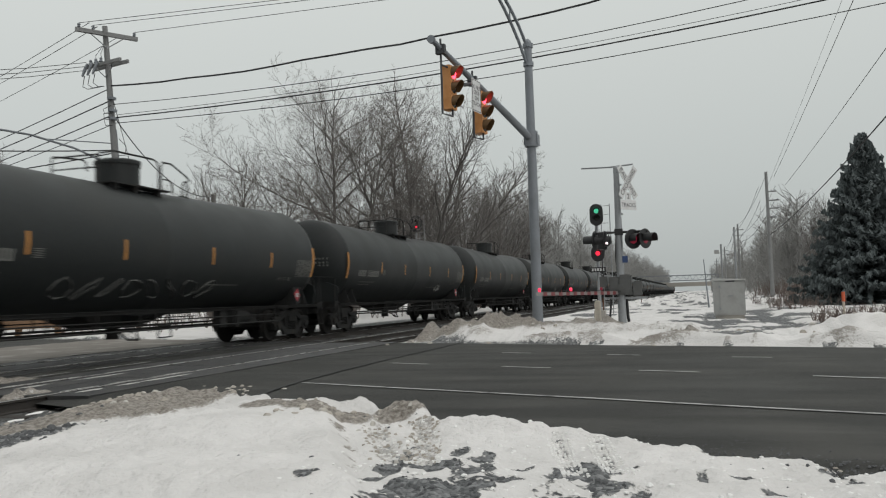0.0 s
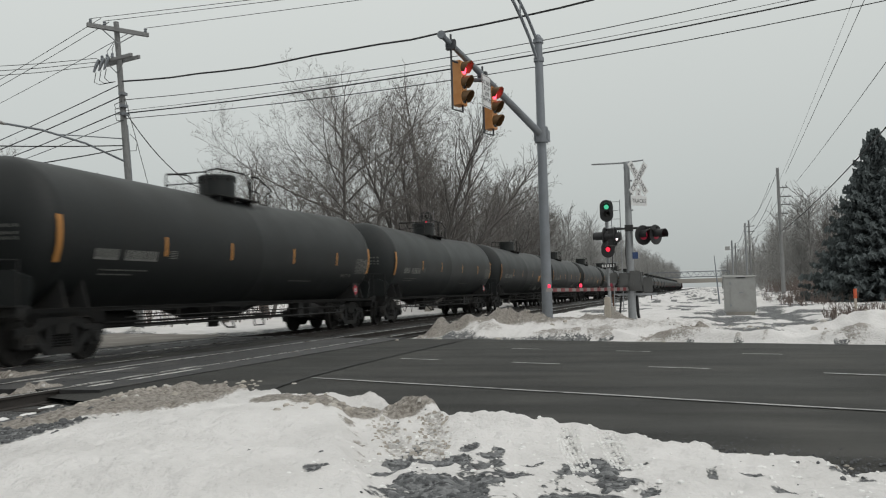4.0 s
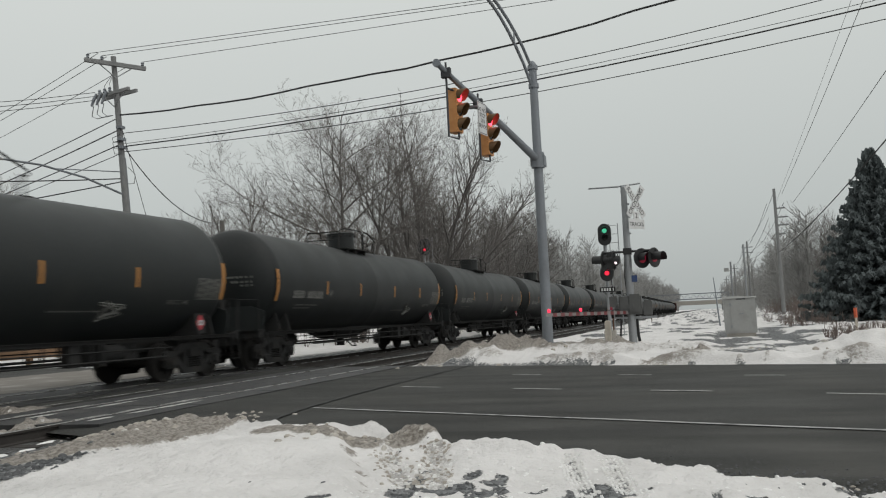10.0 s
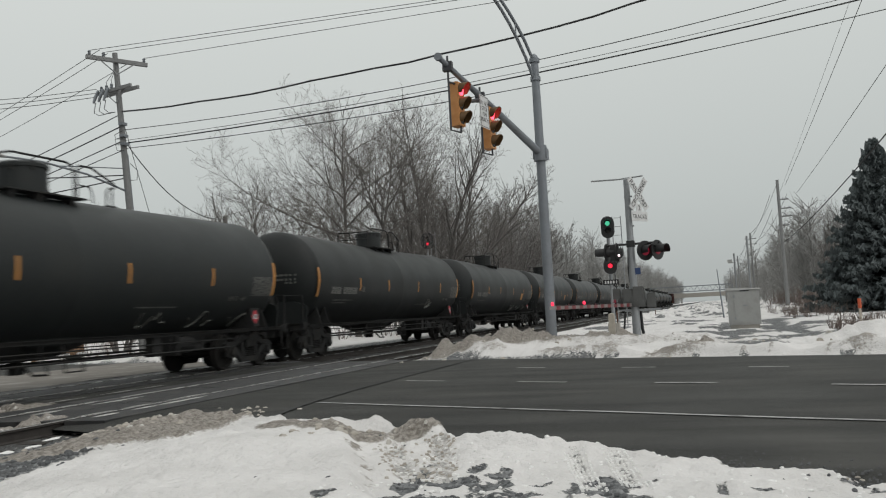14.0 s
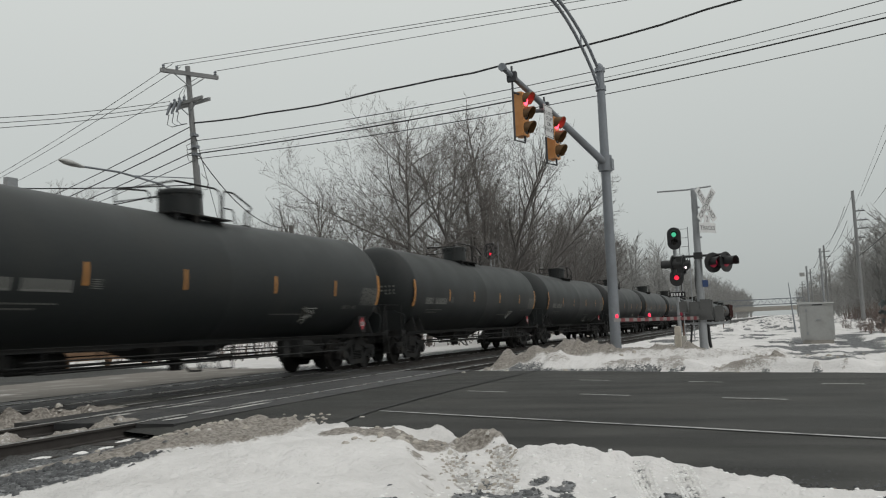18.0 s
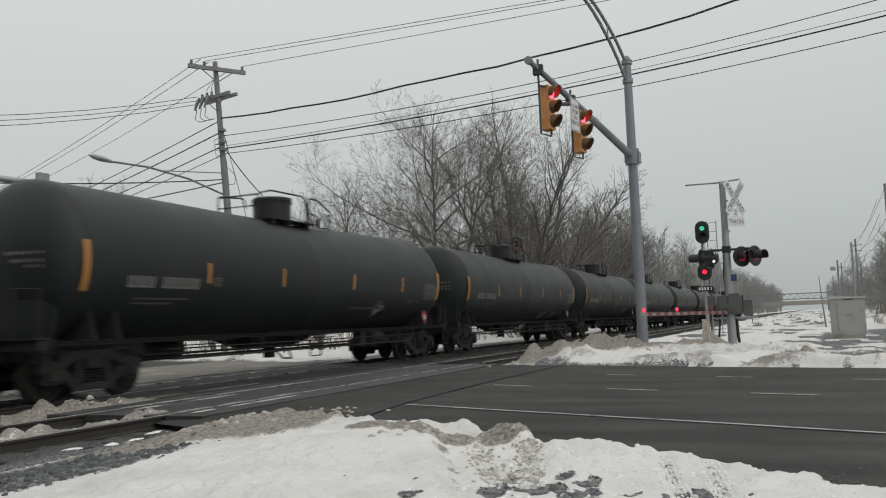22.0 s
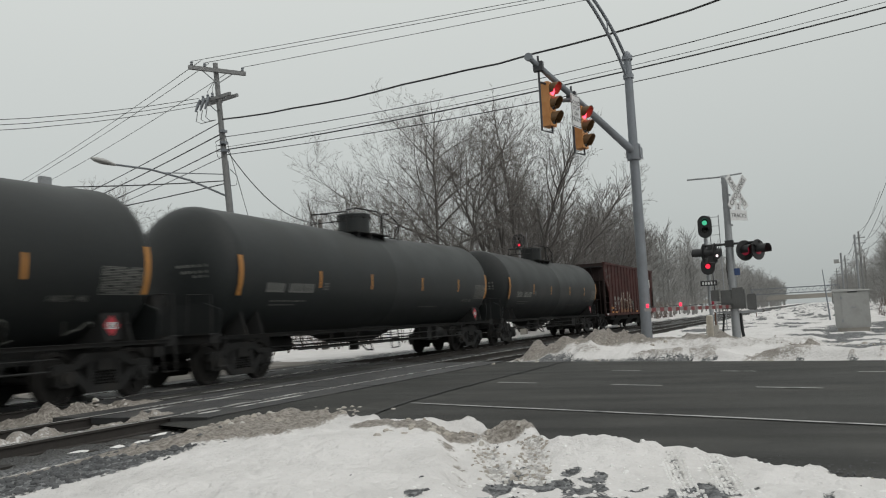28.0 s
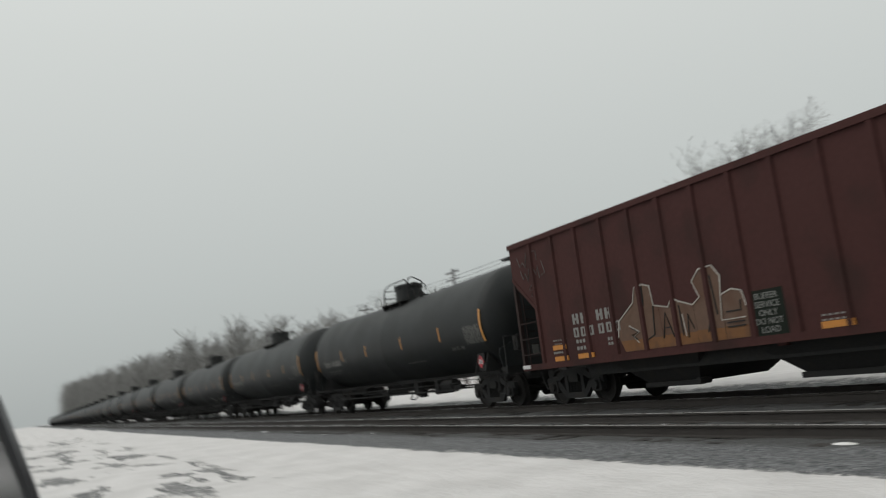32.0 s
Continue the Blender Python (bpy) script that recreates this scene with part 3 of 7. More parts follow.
def make_flange_snow():
    """Pale streaks of snow and salt beside the rails on the crossing."""
    rng = random.Random(21)
    me = Mesh()
    for y, x0, x1, w in ((8.12, 9.6, 11.6, 0.11), (8.47, 9.7, 12.5, 0.05), (9.55, 10.0, 12.6, 0.1), (9.98, 10.2, 15.0, 0.05), (12.26, 11.2, 20.5, 0.05), (12.5, 11.4, 18.5, 0.06), (13.8, 12, 19, 0.05), (10.9, 11.5, 14.5, 0.07)):
        x = x0
        while x < x1:
            ln = rng.uniform(0.4, 1.4)
            v = []
            for i in range(7):
                h = w * math.sin(math.pi * (i + 0.15) / 6.3) * rng.uniform(0.5, 1.0)
                v += [(x + ln * i / 6, y - h, -0.007), (x + ln * i / 6, y + h * 0.8, -0.006)]
            me.add(v, [(2 * i, 2 * i + 2, 2 * i + 3, 2 * i + 1) for i in range(6)])
            x += ln + rng.uniform(-0.1, 0.6)
    solo("flangeway_snow", me, PACKED_SNOW, "thin dirty snow streaks beside the rails on the crossing", "snow", kind="stuff")


def make_road_slush():
    """Tan salted slush lying on the road beyond the far track."""
    me = Mesh()
    us = np.linspace(12.4, 26, 30)
    ns = np.linspace(ROAD_IN + 0.2, ROAD_OUT + 0.3, 22)
    v = []
    for q in ns:
        for i, u in enumerate(us):
            lo = (14.75 + 0.12 * fbm(q, 3, 0.9) - RN.y * q) / RU.y
            x, y, _ = road_point(q, lo + (u - 12.4) * 0.5)
            v.append((x, y, -0.012 + 0.006 * fbm(x, y, 0.5) + 0.01 * fbm(x, y, 3)))
    w = len(us)
    me.add(v, [(j * w + i, (j + 1) * w + i, (j + 1) * w + i + 1, j * w + i + 1) for j in range(len(ns) - 1) for i in range(w - 1)])
    solo("road_slush", me, TAN_SLUSH, "tan salted slush on the road behind the far track", "slush", kind="structure")


TAN_SLUSH = surface("tan_slush", (0.15, 0.135, 0.118), 0.85, spread=0.3, grain=9, stain=0.9, bump=0.3, other=(0.3, 0.285, 0.27), dirt=0.7)
make_road_slush()


def make_verge_edge():
    """The crisp ploughed edge of the snow along the far side of the road."""
    us, ns = np.arange(-34, 9.4, 0.12), np.arange(0, 1.75, 0.09)
    v, bare, brown = [], [], []
    for u in us:
        e = ROAD_OUT + 0.12 + 0.1 * fbm(u, 1, 0.6) + 0.05 * fbm(u, 4, 3.0)
        for q in ns:
            x, y, _ = road_point(e + q, u)
            z, b, w = lay(*road_point(max(e + q, ROAD_OUT + 0.75), u)[:2])
            z = max(z, lay(x, y)[0]) if q > 0.15 else z
            f = step(0.0, 0.35, q)
            t = step(1.7, 1.2, q)
            v.append((x, y, -0.075 + f * (z + 0.075) + 0.035 * t + 0.03 * f * t * fbm(x, y, 2.5)))
            bare.append(b * step(1.1, 1.5, q))
            brown.append(w * (0.5 + 0.5 * f))
    w = len(ns)
    me = bpy.data.meshes.new("snow_edge")
    me.from_pydata(v, [], [(i * w + j, i * w + j + 1, (i + 1) * w + j + 1, (i + 1) * w + j) for i in range(len(us) - 1) for j in range(w - 1)])
    me.attributes.new("bare", "FLOAT", "POINT").data.foreach_set("value", bare)
    me.attributes.new("brown", "FLOAT", "POINT").data.foreach_set("value", brown)
    me.polygons.foreach_set("use_smooth", [True] * len(me.polygons))
    me.materials.append(GROUND_MAT)
    tagged(new("snow_edge", me), "ploughed white snow edge along the far side of the road", "snow", kind="structure")


make_verge_edge()
PACKED_SNOW = surface("packed_dirty_snow", (0.42, 0.41, 0.39), 0.8, spread=0.4, grain=14, stain=3, bump=0.2, other=(0.08, 0.078, 0.074), dirt=0.8)
make_flange_snow()


def make_ties():
    """Sleepers of both tracks near the camera, one by one."""
    rng = random.Random(2)
    for tr, label in ((TRACK_NEAR, "near track"), (TRACK_FAR, "far track")):
        t = thing("sleepers", "dark creosoted wooden sleepers of the " + label, "sleepers", kind="structure")
        d = Mesh().hexa([(-0.115, -1.3, -0.3), (0.115, -1.3, -0.3), (0.115, 1.3, -0.3), (-0.115, 1.3, -0.3)],
                        [(-0.105, -1.29, -0.165), (0.105, -1.29, -0.165), (0.105, 1.29, -0.165), (-0.105, 1.29, -0.165)]).data("sleeper", TIE_WOOD)
        for i in range(-70, 19):
            part("sleeper", d, None, t, "", pose(i * 0.53, tr + rng.gauss(0, 0.03), rng.uniform(-0.008, 0.004), 0, 0, rng.gauss(0, 0.6)))
        for i in range(42, 150):
            part("sleeper", d, None, t, "", pose(i * 0.53, tr + rng.gauss(0, 0.03), rng.uniform(-0.008, 0.004), 0, 0, rng.gauss(0, 0.6)))
    # snow left lying between the sleepers
    me = Mesh()
    for i in range(-75, 20):
        for y, p, s in ((8.02, 0.75, 0.1), (7.75, 0.5, 0.09), (9.0, 0.2, 0.09), (9.55, 0.6, 0.09), (8.75, 0.4, 0.08), (11.2, 0.15, 0.1), (10.3, 0.2, 0.1)):
            if rng.random() < p * (0.8 if i > 6 else 0.25 if i > -14 else 0.15):
                lump(me, rng, i * 0.53 + 0.265 + rng.gauss(0, 0.05), y + rng.gauss(0, 0.05), -0.175, s * rng.uniform(0.8, 2.6), s * rng.uniform(0.25, 0.6), rng.uniform(0.015, 0.035))
    for i in range(480):
        x, y = rng.uniform(4.4, 7.2), rng.uniform(-2.0, 2.4)
        if across(x, y) < 5.75 + verge(x, y):
            z, d, w = lay(x, y)
            s = rng.uniform(0.008, 0.026)
            if d < 0.5:
                lump(me, rng, x, y, z - 0.004, s, s * rng.uniform(0.6, 1.1), s * rng.uniform(0.4, 0.8), 6)
    solo("snow_clumps", me, SNOW, "small clumps of snow between the sleepers", "snow", kind="stuff")
    me = Mesh()
    for i in range(160):
        u = rng.uniform(-4, 9)
        q = ROAD_IN - 0.42 + rng.gauss(0, 0.14)
        x, y, _ = road_point(q, u)
        q += verge(x, y)
        x, y, _ = road_point(q, u)
        if y < 6.5:
            lump(me, rng, x, y, -0.035, rng.uniform(0.008, 0.024), rng.uniform(0.008, 0.024), rng.uniform(0.008, 0.02))
    for cx, cy, n in ((10.0, 5.95, 26), (10.35, 6.4, 12), (7.5, 2.7, 40), (7.3, 3.4, 30), (8.3, 6.3, 60), (7.8, 6.5, 60), (10.5, 11.0, 40), (21.8, 6.4, 14), (23.2, 4.6, 14), (20.5, 0.8, 30), (21.0, -2.5, 20)):
        for i in range(n):
            x, y = cx + rng.gauss(0, 0.3 if cx < 12 else 0.9), cy + rng.gauss(0, 0.22 if cx < 12 else 0.8)
            if across(x, y) > 5.95 and cx < 9:
                continue
            s = rng.uniform(0.012, 0.05) * (1 if cx < 12 else 1.5)
            lump(me, rng, x, y, max(lay(x, y)[0], -0.03) - 0.01, s, s * rng.uniform(0.6, 1.2), s * rng.uniform(0.5, 1.0))
    for i in range(170):
        x, y, _ = road_point(ROAD_OUT + 0.5 + abs(rng.gauss(0, 0.9)), rng.uniform(-13, 6.5))
        s = rng.uniform(0.03, 0.1)
        lump(me, rng, x, y, lay(x, y)[0] - 0.01, s * rng.uniform(0.8, 1.6), s, s * rng.uniform(0.4, 0.9))
    solo("snow_crumbs", me, DIRTY_SNOW, "dirty crumbs of ploughed snow along the road edge", "snow", kind="stuff")
    me = Mesh()
    for i in range(5200):
        x, y = rng.uniform(3.6, 7.4), rng.uniform(-2.2, 3.0)
        if i > 2600:
            x, y = rng.uniform(2.5, 7.6), rng.uniform(5.3, 6.9)
        z, d, w = lay(x, y)
        if d > 0.6 or rng.random() < 0.01:
            s = rng.uniform(0.01, 0.03) * (1 if y < 4 else 1.5)
            lump(me, rng, x, y, z - 0.006, s, s * rng.uniform(0.6, 1.0), s * rng.uniform(0.5, 0.9), 5)
    for i in range(1500):
        u = rng.uniform(-3.5, 5.2)
        x, y, _ = road_point(ROAD_IN - 0.5 + abs(rng.gauss(0, 0.32)), u)
        x, y = x + RN.x * verge(x, y), y + RN.y * verge(x, y)
        s = rng.uniform(0.006, 0.017)
        lump(me, rng, x, y, -0.04, s, s * rng.uniform(0.6, 1.0), s * rng.uniform(0.6, 1.1), 5)
    solo("gravel", me, GRAVEL, "loose dark gravel stones lying on the verge", "gravel", kind="stuff")


def lump(me, rng, x, y, z, a, b, h, seg=8):
    v = []
    for f, up in ((1.0, 0.0), (0.8, 0.6), (0.4, 0.95)):
        for k in range(seg):
            t = 2 * math.pi * k / seg
            w = rng.uniform(0.8, 1.2)
            v.append((x + a * f * w * math.cos(t), y + b * f * w * math.sin(t), z + h * up * rng.uniform(0.85, 1.1)))
    v.append((x, y, z + h))
    f = [(i * seg + k, i * seg + (k + 1) % seg, (i + 1) * seg + (k + 1) % seg, (i + 1) * seg + k) for i in range(2) for k in range(seg)]
    f += [(2 * seg + k, 2 * seg + (k + 1) % seg, 3 * seg) for k in range(seg)]
    me.add(v, f)


TIE_WOOD = surface("creosoted_wood", (0.03, 0.026, 0.023), 0.9, spread=0.35, grain=20, stain=3, bump=0.3, other=(0.05, 0.045, 0.04), vary=0.3)
SNOW = surface("old_snow", (0.74, 0.73, 0.72), 0.7, spread=0.08, grain=30, stain=5, bump=0.3, other=(0.55, 0.53, 0.5), dirt=0.5)
DIRTY_SNOW = surface("dirty_snow", (0.36, 0.33, 0.29), 0.85, spread=0.4, grain=20, stain=4, bump=0.4, other=(0.62, 0.61, 0.59), dirt=0.8)
GRAVEL = surface("dark_gravel", (0.08, 0.082, 0.086), 0.85, spread=0.5, grain=12, stain=6, bump=0.2, other=(0.16, 0.16, 0.16))
make_ties()


def make_treads():
    """Blocks of snow pressed into chevrons by passing tyres."""
    rng = random.Random(31)
    clean, dull = Mesh(), Mesh()
    for x0, y0, x1, y1, w, d, e in TYRES:
        a, b = Vector((x0, y0, 0)), Vector((x1, y1, 0))
        u = (b - a).normalized()
        v = Vector((-u.y, u.x, 0))
        ln = (b - a).length
        s = 0.05
        while s < ln:
            for j in (-1.2, -0.75, -0.25, 0.25, 0.75, 1.2):
                if rng.random() < 0.14:
                    continue
                c = a + u * (s + 0.05 * abs(j) + rng.gauss(0, 0.004)) + v * (j * w)
                z = lay(c.x, c.y)[0]
                if e > 0.5:
                    if rng.random() < 0.4:
                        continue
                    c = c + u * rng.gauss(0, 0.02) + v * rng.gauss(0, 0.02)
                g = rng.uniform(0.8, 1.2)
                p = [c + u * (q * 0.014 * g) + v * (r * w * 0.17 * g) for q, r in ((-1, -1), (1, -1), (1, 1), (-1, 1))]
                t = [c + u * (q * 0.008 * g) + v * (r * w * 0.11 * g) for q, r in ((-1, -1), (1, -1), (1, 1), (-1, 1))]
                h = rng.uniform(0.004, 0.012)
                (clean if e < 0.5 or rng.random() < 0.3 else dull).hexa([(q.x, q.y, z - 0.01) for q in p], [(q.x, q.y, z + h) for q in t])
            s += 0.046
    solo("tyre_tread", clean, SNOW, "white snow pressed into tyre treads", "snow", kind="stuff")
    solo("muddy_tread", dull, DIRTY_SNOW, "brown slush pressed into tyre treads", "snow", kind="stuff")


make_treads()

# ---- the train ----
CAR_LENGTH = 18.17
TANK_R, TANK_END, TANK_STRAIGHT = 1.55, 8.25, 7.55
WHEELSETS = []


def tank_axis(x):
    return 2.44 + 0.1 * math.sqrt(min(abs(x), 8.0) ** 2 + 1.0) / 8.06


def skin(x, z, off=0.006):
    """A point on the near flank of the tank."""
    d = z - tank_axis(x)
    r = TANK_R + off
    return (x, -math.sqrt(max(0.01, r * r - d * d)), z)


def skin_patch(me, x0, x1, z0, z1, off=0.006, mi=0):
    k = 6
    v = []
    for i in range(k + 1):
        z = z0 + (z1 - z0) * i / k
        v += [skin(x0, z, off), skin(x1, z, off)]
    me.add(v, [(2 * i, 2 * i + 1, 2 * i + 3, 2 * i + 2) for i in range(k)], mi)


def wrap(me_data, x, z, off=0.007):
    """Lays a flat lettering mesh on the near flank."""
    for v in me_data.vertices:
        v.co = Vector(skin(x + v.co.x, z + v.co.y, off + v.co.z))
    return me_data


def make_tank():
    prof = []
    for i in range(9):
        a = math.pi / 2 * i / 8
        prof.append((-TANK_STRAIGHT - (TANK_END - TANK_STRAIGHT) * math.cos(a), max(0.02, TANK_R * math.sin(a))))
    for x in (-7.5, -6.0, -4.0, -2.0, -0.05, 0.0, 0.05, 2.0, 4.0, 6.0, 7.5):
        prof.append((x, TANK_R + (0.004 if x == 0.0 else 0.0)))
    prof += [(-a, r) for a, r in reversed(prof[:9])]
    me = Mesh()
    seg = 48
    v = []
    for x, r in prof:
        zc = tank_axis(x)
        for k in range(seg):
            a = 2 * math.pi * k / seg
            v.append((x, r * math.cos(a), zc + r * math.sin(a)))
    f = [(i * seg + k, i * seg + (k + 1) % seg, (i + 1) * seg + (k + 1) % seg, (i + 1) * seg + k) for i in range(len(prof) - 1) for k in range(seg)]
    f += [tuple(range(seg)), tuple(range((len(prof) - 1) * seg, len(prof) * seg))]
    return me.add(v, f)


def make_wheelset():
    me = Mesh()
    for s in (-1, 1):
        prof = [(s * 0.69, 0.06), (s * 0.69, 0.40), (s * 0.685, 0.485), (s * 0.715, 0.485), (s * 0.725, 0.458), (s * 0.82, 0.452), (s * 0.82, 0.405),
                (s * 0.775, 0.385), (s * 0.765, 0.2), (s * 0.82, 0.14), (s * 0.83, 0.07)]
        me.lathe(prof, 28, axis="y")
    me.cyl((0, -0.98, 0), (0, 0.98, 0), 0.08, seg=10)
    for s in (-1, 1):
        for k in range(5):
            a = k * 2 * math.pi / 5
            me.cyl((0.3 * math.cos(a), s * 0.768, 0.3 * math.sin(a)), (0.3 * math.cos(a), s * 0.785, 0.3 * math.sin(a)), 0.035, seg=6)
    d = me.data("wheelset", [WHEEL_STEEL, TREAD])
    return d


def make_truck_frame():
    """Side frames, bolster and brake beams of a three-piece freight truck."""
    me = Mesh()
    out = [(-1.2, 0.5), (-1.18, 0.68), (-1.0, 0.72), (-0.72, 0.7), (-0.45, 0.86), (0.45, 0.86), (0.72, 0.7), (1.0, 0.72), (1.18, 0.68), (1.2, 0.5),
           (1.08, 0.34), (0.8, 0.34), (0.68, 0.45), (0.4, 0.2), (-0.4, 0.2), (-0.68, 0.45), (-0.8, 0.34), (-1.08, 0.34)]
    for s in (-1, 1):
        lo, hi = sorted((s * 0.92, s * 1.03))
        # upper and lower chords with a spring window between
        me.plate([(-1.2, 0.5), (-1.18, 0.68), (-1.0, 0.72), (-0.72, 0.7), (-0.45, 0.88), (0.45, 0.88), (0.72, 0.7), (1.0, 0.72), (1.18, 0.68), (1.2, 0.5),
                  (0.98, 0.58), (0.7, 0.56), (0.4, 0.72), (-0.4, 0.72), (-0.7, 0.56), (-0.98, 0.58)], "y", lo, hi)
        me.plate([(-0.78, 0.6), (-0.66, 0.62), (-0.36, 0.3), (0.36, 0.3), (0.66, 0.62), (0.78, 0.6), (0.74, 0.46), (0.42, 0.16), (-0.42, 0.16), (-0.74, 0.46)], "y", lo, hi)
        for c in (-0.34, 0.34):
            me.box(c - 0.06, c + 0.06, lo, hi, 0.28, 0.74)
        for c in (-0.915, 0.915):
            me.plate([(c - 0.2, 0.34), (c - 0.16, 0.62), (c + 0.16, 0.62), (c + 0.2, 0.34), (c + 0.13, 0.3), (c - 0.13, 0.3)], "y", lo - 0.02, hi + 0.02)
            me.cyl((c, s * 1.0, 0.457), (c, s * 1.12, 0.457), 0.13, 0.11, seg=12)
        for c in (-0.2, -0.07, 0.07, 0.2):
            pts = [(c + 0.055 * math.cos(k * 0.9), s * 0.975 + 0.055 * math.sin(k * 0.9), 0.3 + 0.27 * k / 36) for k in range(37)]
            me.tube(pts, 0.014, 4)
    me.box(-0.2, 0.2, -1.06, 1.06, 0.56, 0.76)
    for c in (-0.88, 0.88):
        me.box(-0.3, 0.3, c - 0.03, c + 0.03, 0.24, 0.6)
    me.box(-0.3, 0.3, -0.3, 0.3, 0.7, 0.92)
    for c in (-0.42, 0.42):
        me.box(c - 0.05, c + 0.05, -0.72, 0.72, 0.32, 0.42)
    return me


WHEELSET_DATA = make_wheelset()


def add_truck(parent, x):
    tr = part("truck", TRUCK_DATA, None, parent, "grimy three-piece freight truck", pose(x, 0, 0))
    for a in (-0.915, 0.915):
        ws = part("wheelset", WHEELSET_DATA, None, tr, "pair of worn steel wheels on an axle")
        ws.matrix_parent_inverse = Matrix.Translation((a, 0, 0))
        ws.matrix_basis = Matrix.Translation((0, 0, 0.457))
        WHEELSETS.append(ws)
    return tr


TRUCK_DATA = make_truck_frame().data("truck", UNDER_BLACK)


def rod(parent, name, pts, r, mat=UNDER_BLACK, label="", seg=6):
    return part(name, Mesh().tube(pts, r, seg), mat, parent, label)


def make_coupler():
    me = Mesh()
    me.box(-0.5, 0.1, -0.1, 0.1, 0.72, 0.95)
    me.plate([(0.05, -0.16), (0.3, -0.18), (0.36, -0.06), (0.28, 0.02), (0.3, 0.16), (0.1, 0.2), (0.02, 0.1)], "z", 0.68, 1.0)
    # air hose hanging below
    me.tube([(0.0, -0.35, 0.85), (0.1, -0.36, 0.6), (0.22, -0.36, 0.4), (0.4, -0.34, 0.36), (0.55, -0.3, 0.5)], 0.028, 6)
    return me


def make_tank_car():
    car = thing("tank_car", "black railway tank car with yellow reflective strips and grimy trucks", "tank car", "tank cars of the train")
    part("tank", make_tank(), TANK_BLACK, car, "glossy black tank shell with road grime")
    # round fittings housing with its walkway and rails
    dx, dy = -0.05, -0.15
    dome = part("dome", Mesh().lathe([(3.86, 0.5), (4.5, 0.5), (4.5, 0.53), (4.57, 0.53), (4.61, 0.48), (4.64, 0.18)], 28, at=(dx, dy, 0)), TANK_BLACK, car, "round housing over the valves")
    part("lid_hinge", Mesh().box(dx + 0.38, dx + 0.6, dy - 0.09, dy + 0.09, 4.5, 4.62), UNDER_BLACK, dome)
    for k in range(8):
        a = 0.4 + k * math.pi / 4
        part("lid_bolt", Mesh().cyl((dx + 0.51 * math.cos(a), dy + 0.51 * math.sin(a), 4.42), (dx + 0.51 * math.cos(a), dy + 0.51 * math.sin(a), 4.6), 0.026, seg=6), UNDER_BLACK, dome)
    me = Mesh()
    for y in (-0.72, 0.72):
        me.box(-1.16, 0.98, y - 0.17, y + 0.17, 3.925, 3.955)
        for x in (-1.0, -0.3, 0.6):
            me.hexa([(x - 0.03, y - 0.1, 3.7), (x + 0.03, y - 0.1, 3.7), (x + 0.03, y + 0.1, 3.7), (x - 0.03, y + 0.1, 3.7)],
                    [(x - 0.03, y - 0.16, 3.925), (x + 0.03, y - 0.16, 3.925), (x + 0.03, y + 0.16, 3.925), (x - 0.03, y + 0.16, 3.925)])
    for i in range(5):
        me.box(0.5 + i * 0.12, 0.55 + i * 0.12, -0.55, 0.55, 3.93, 3.96)
        me.box(-1.15 + i * 0.12, -1.1 + i * 0.12, -0.55, 0.55, 3.93, 3.96)
    tagged(part("platform", me, UNDER_BLACK, car, "steel grating walkway round the dome"), kind="stuff")
    part("vent_box", Mesh().box(2.55, 2.85, -0.14, 0.14, 3.95, 4.06), UNDER_BLACK, car)
    part("valve_box", Mesh().box(0.6, 0.92, -0.2, 0.2, 3.95, 4.12).cyl((0.74, 0, 4.1), (0.74, 0, 4.22), 0.09, seg=10), UNDER_BLACK, car)
    y = -0.62
    rod(car, "handrail", [(-1.32, y, 3.92), (-1.32, y, 4.5), (-1.26, y, 4.58), (-0.78, y, 4.7), (0.66, y, 4.72), (0.82, y, 4.67), (0.88, y, 4.52), (0.88, y, 3.94)], 0.023)
    rod(car, "handrail", [(0.98, y, 3.94), (0.98, y, 4.58), (1.05, y, 4.7), (1.4, y, 4.71), (2.12, y, 4.45), (2.18, y, 4.38), (2.1, y, 4.34), (1.96, y, 4.32), (1.89, y, 4.22), (1.89, y, 3.92)], 0.024)
    rod(car, "handrail", [(1.06, y, 4.28), (1.34, y, 4.28), (1.42, y, 4.2), (1.46, y, 3.94)], 0.018)
    rod(car, "rail_post", [(2.08, y, 3.9), (2.08, y, 4.36)], 0.02)
    rod(car, "handrail", [(-1.32, 0.62, 3.92), (-1.32, 0.62, 4.5), (-1.26, 0.62, 4.58), (-0.3, 0.62, 4.66), (-0.2, 0.62, 4.6), (-0.16, 0.62, 4.4)], 0.022)
    rod(car, "rail_post", [(0.62, 0.62, 3.92), (0.62, 0.62, 4.3)], 0.025)
    rod(car, "handrail", [(-1.32, -0.62, 4.54), (-1.32, 0.62, 4.54)], 0.02)
    rod(car, "handrail", [(-1.32, -0.62, 4.26), (-1.32, 0.62, 4.26)], 0.016)
    # hanging step below the sill
    me = Mesh()
    for x in (-0.45, 0.05):
        me.tube([(x, -1.46, 1.0), (x, -1.5, 0.42)], 0.02, 5)
    for z in (0.43, 0.7):
        me.tube([(-0.45, -1.5, z), (0.05, -1.5, z)], 0.016, 5)
    part("hanging_step", me, UNDER_BLACK, car)
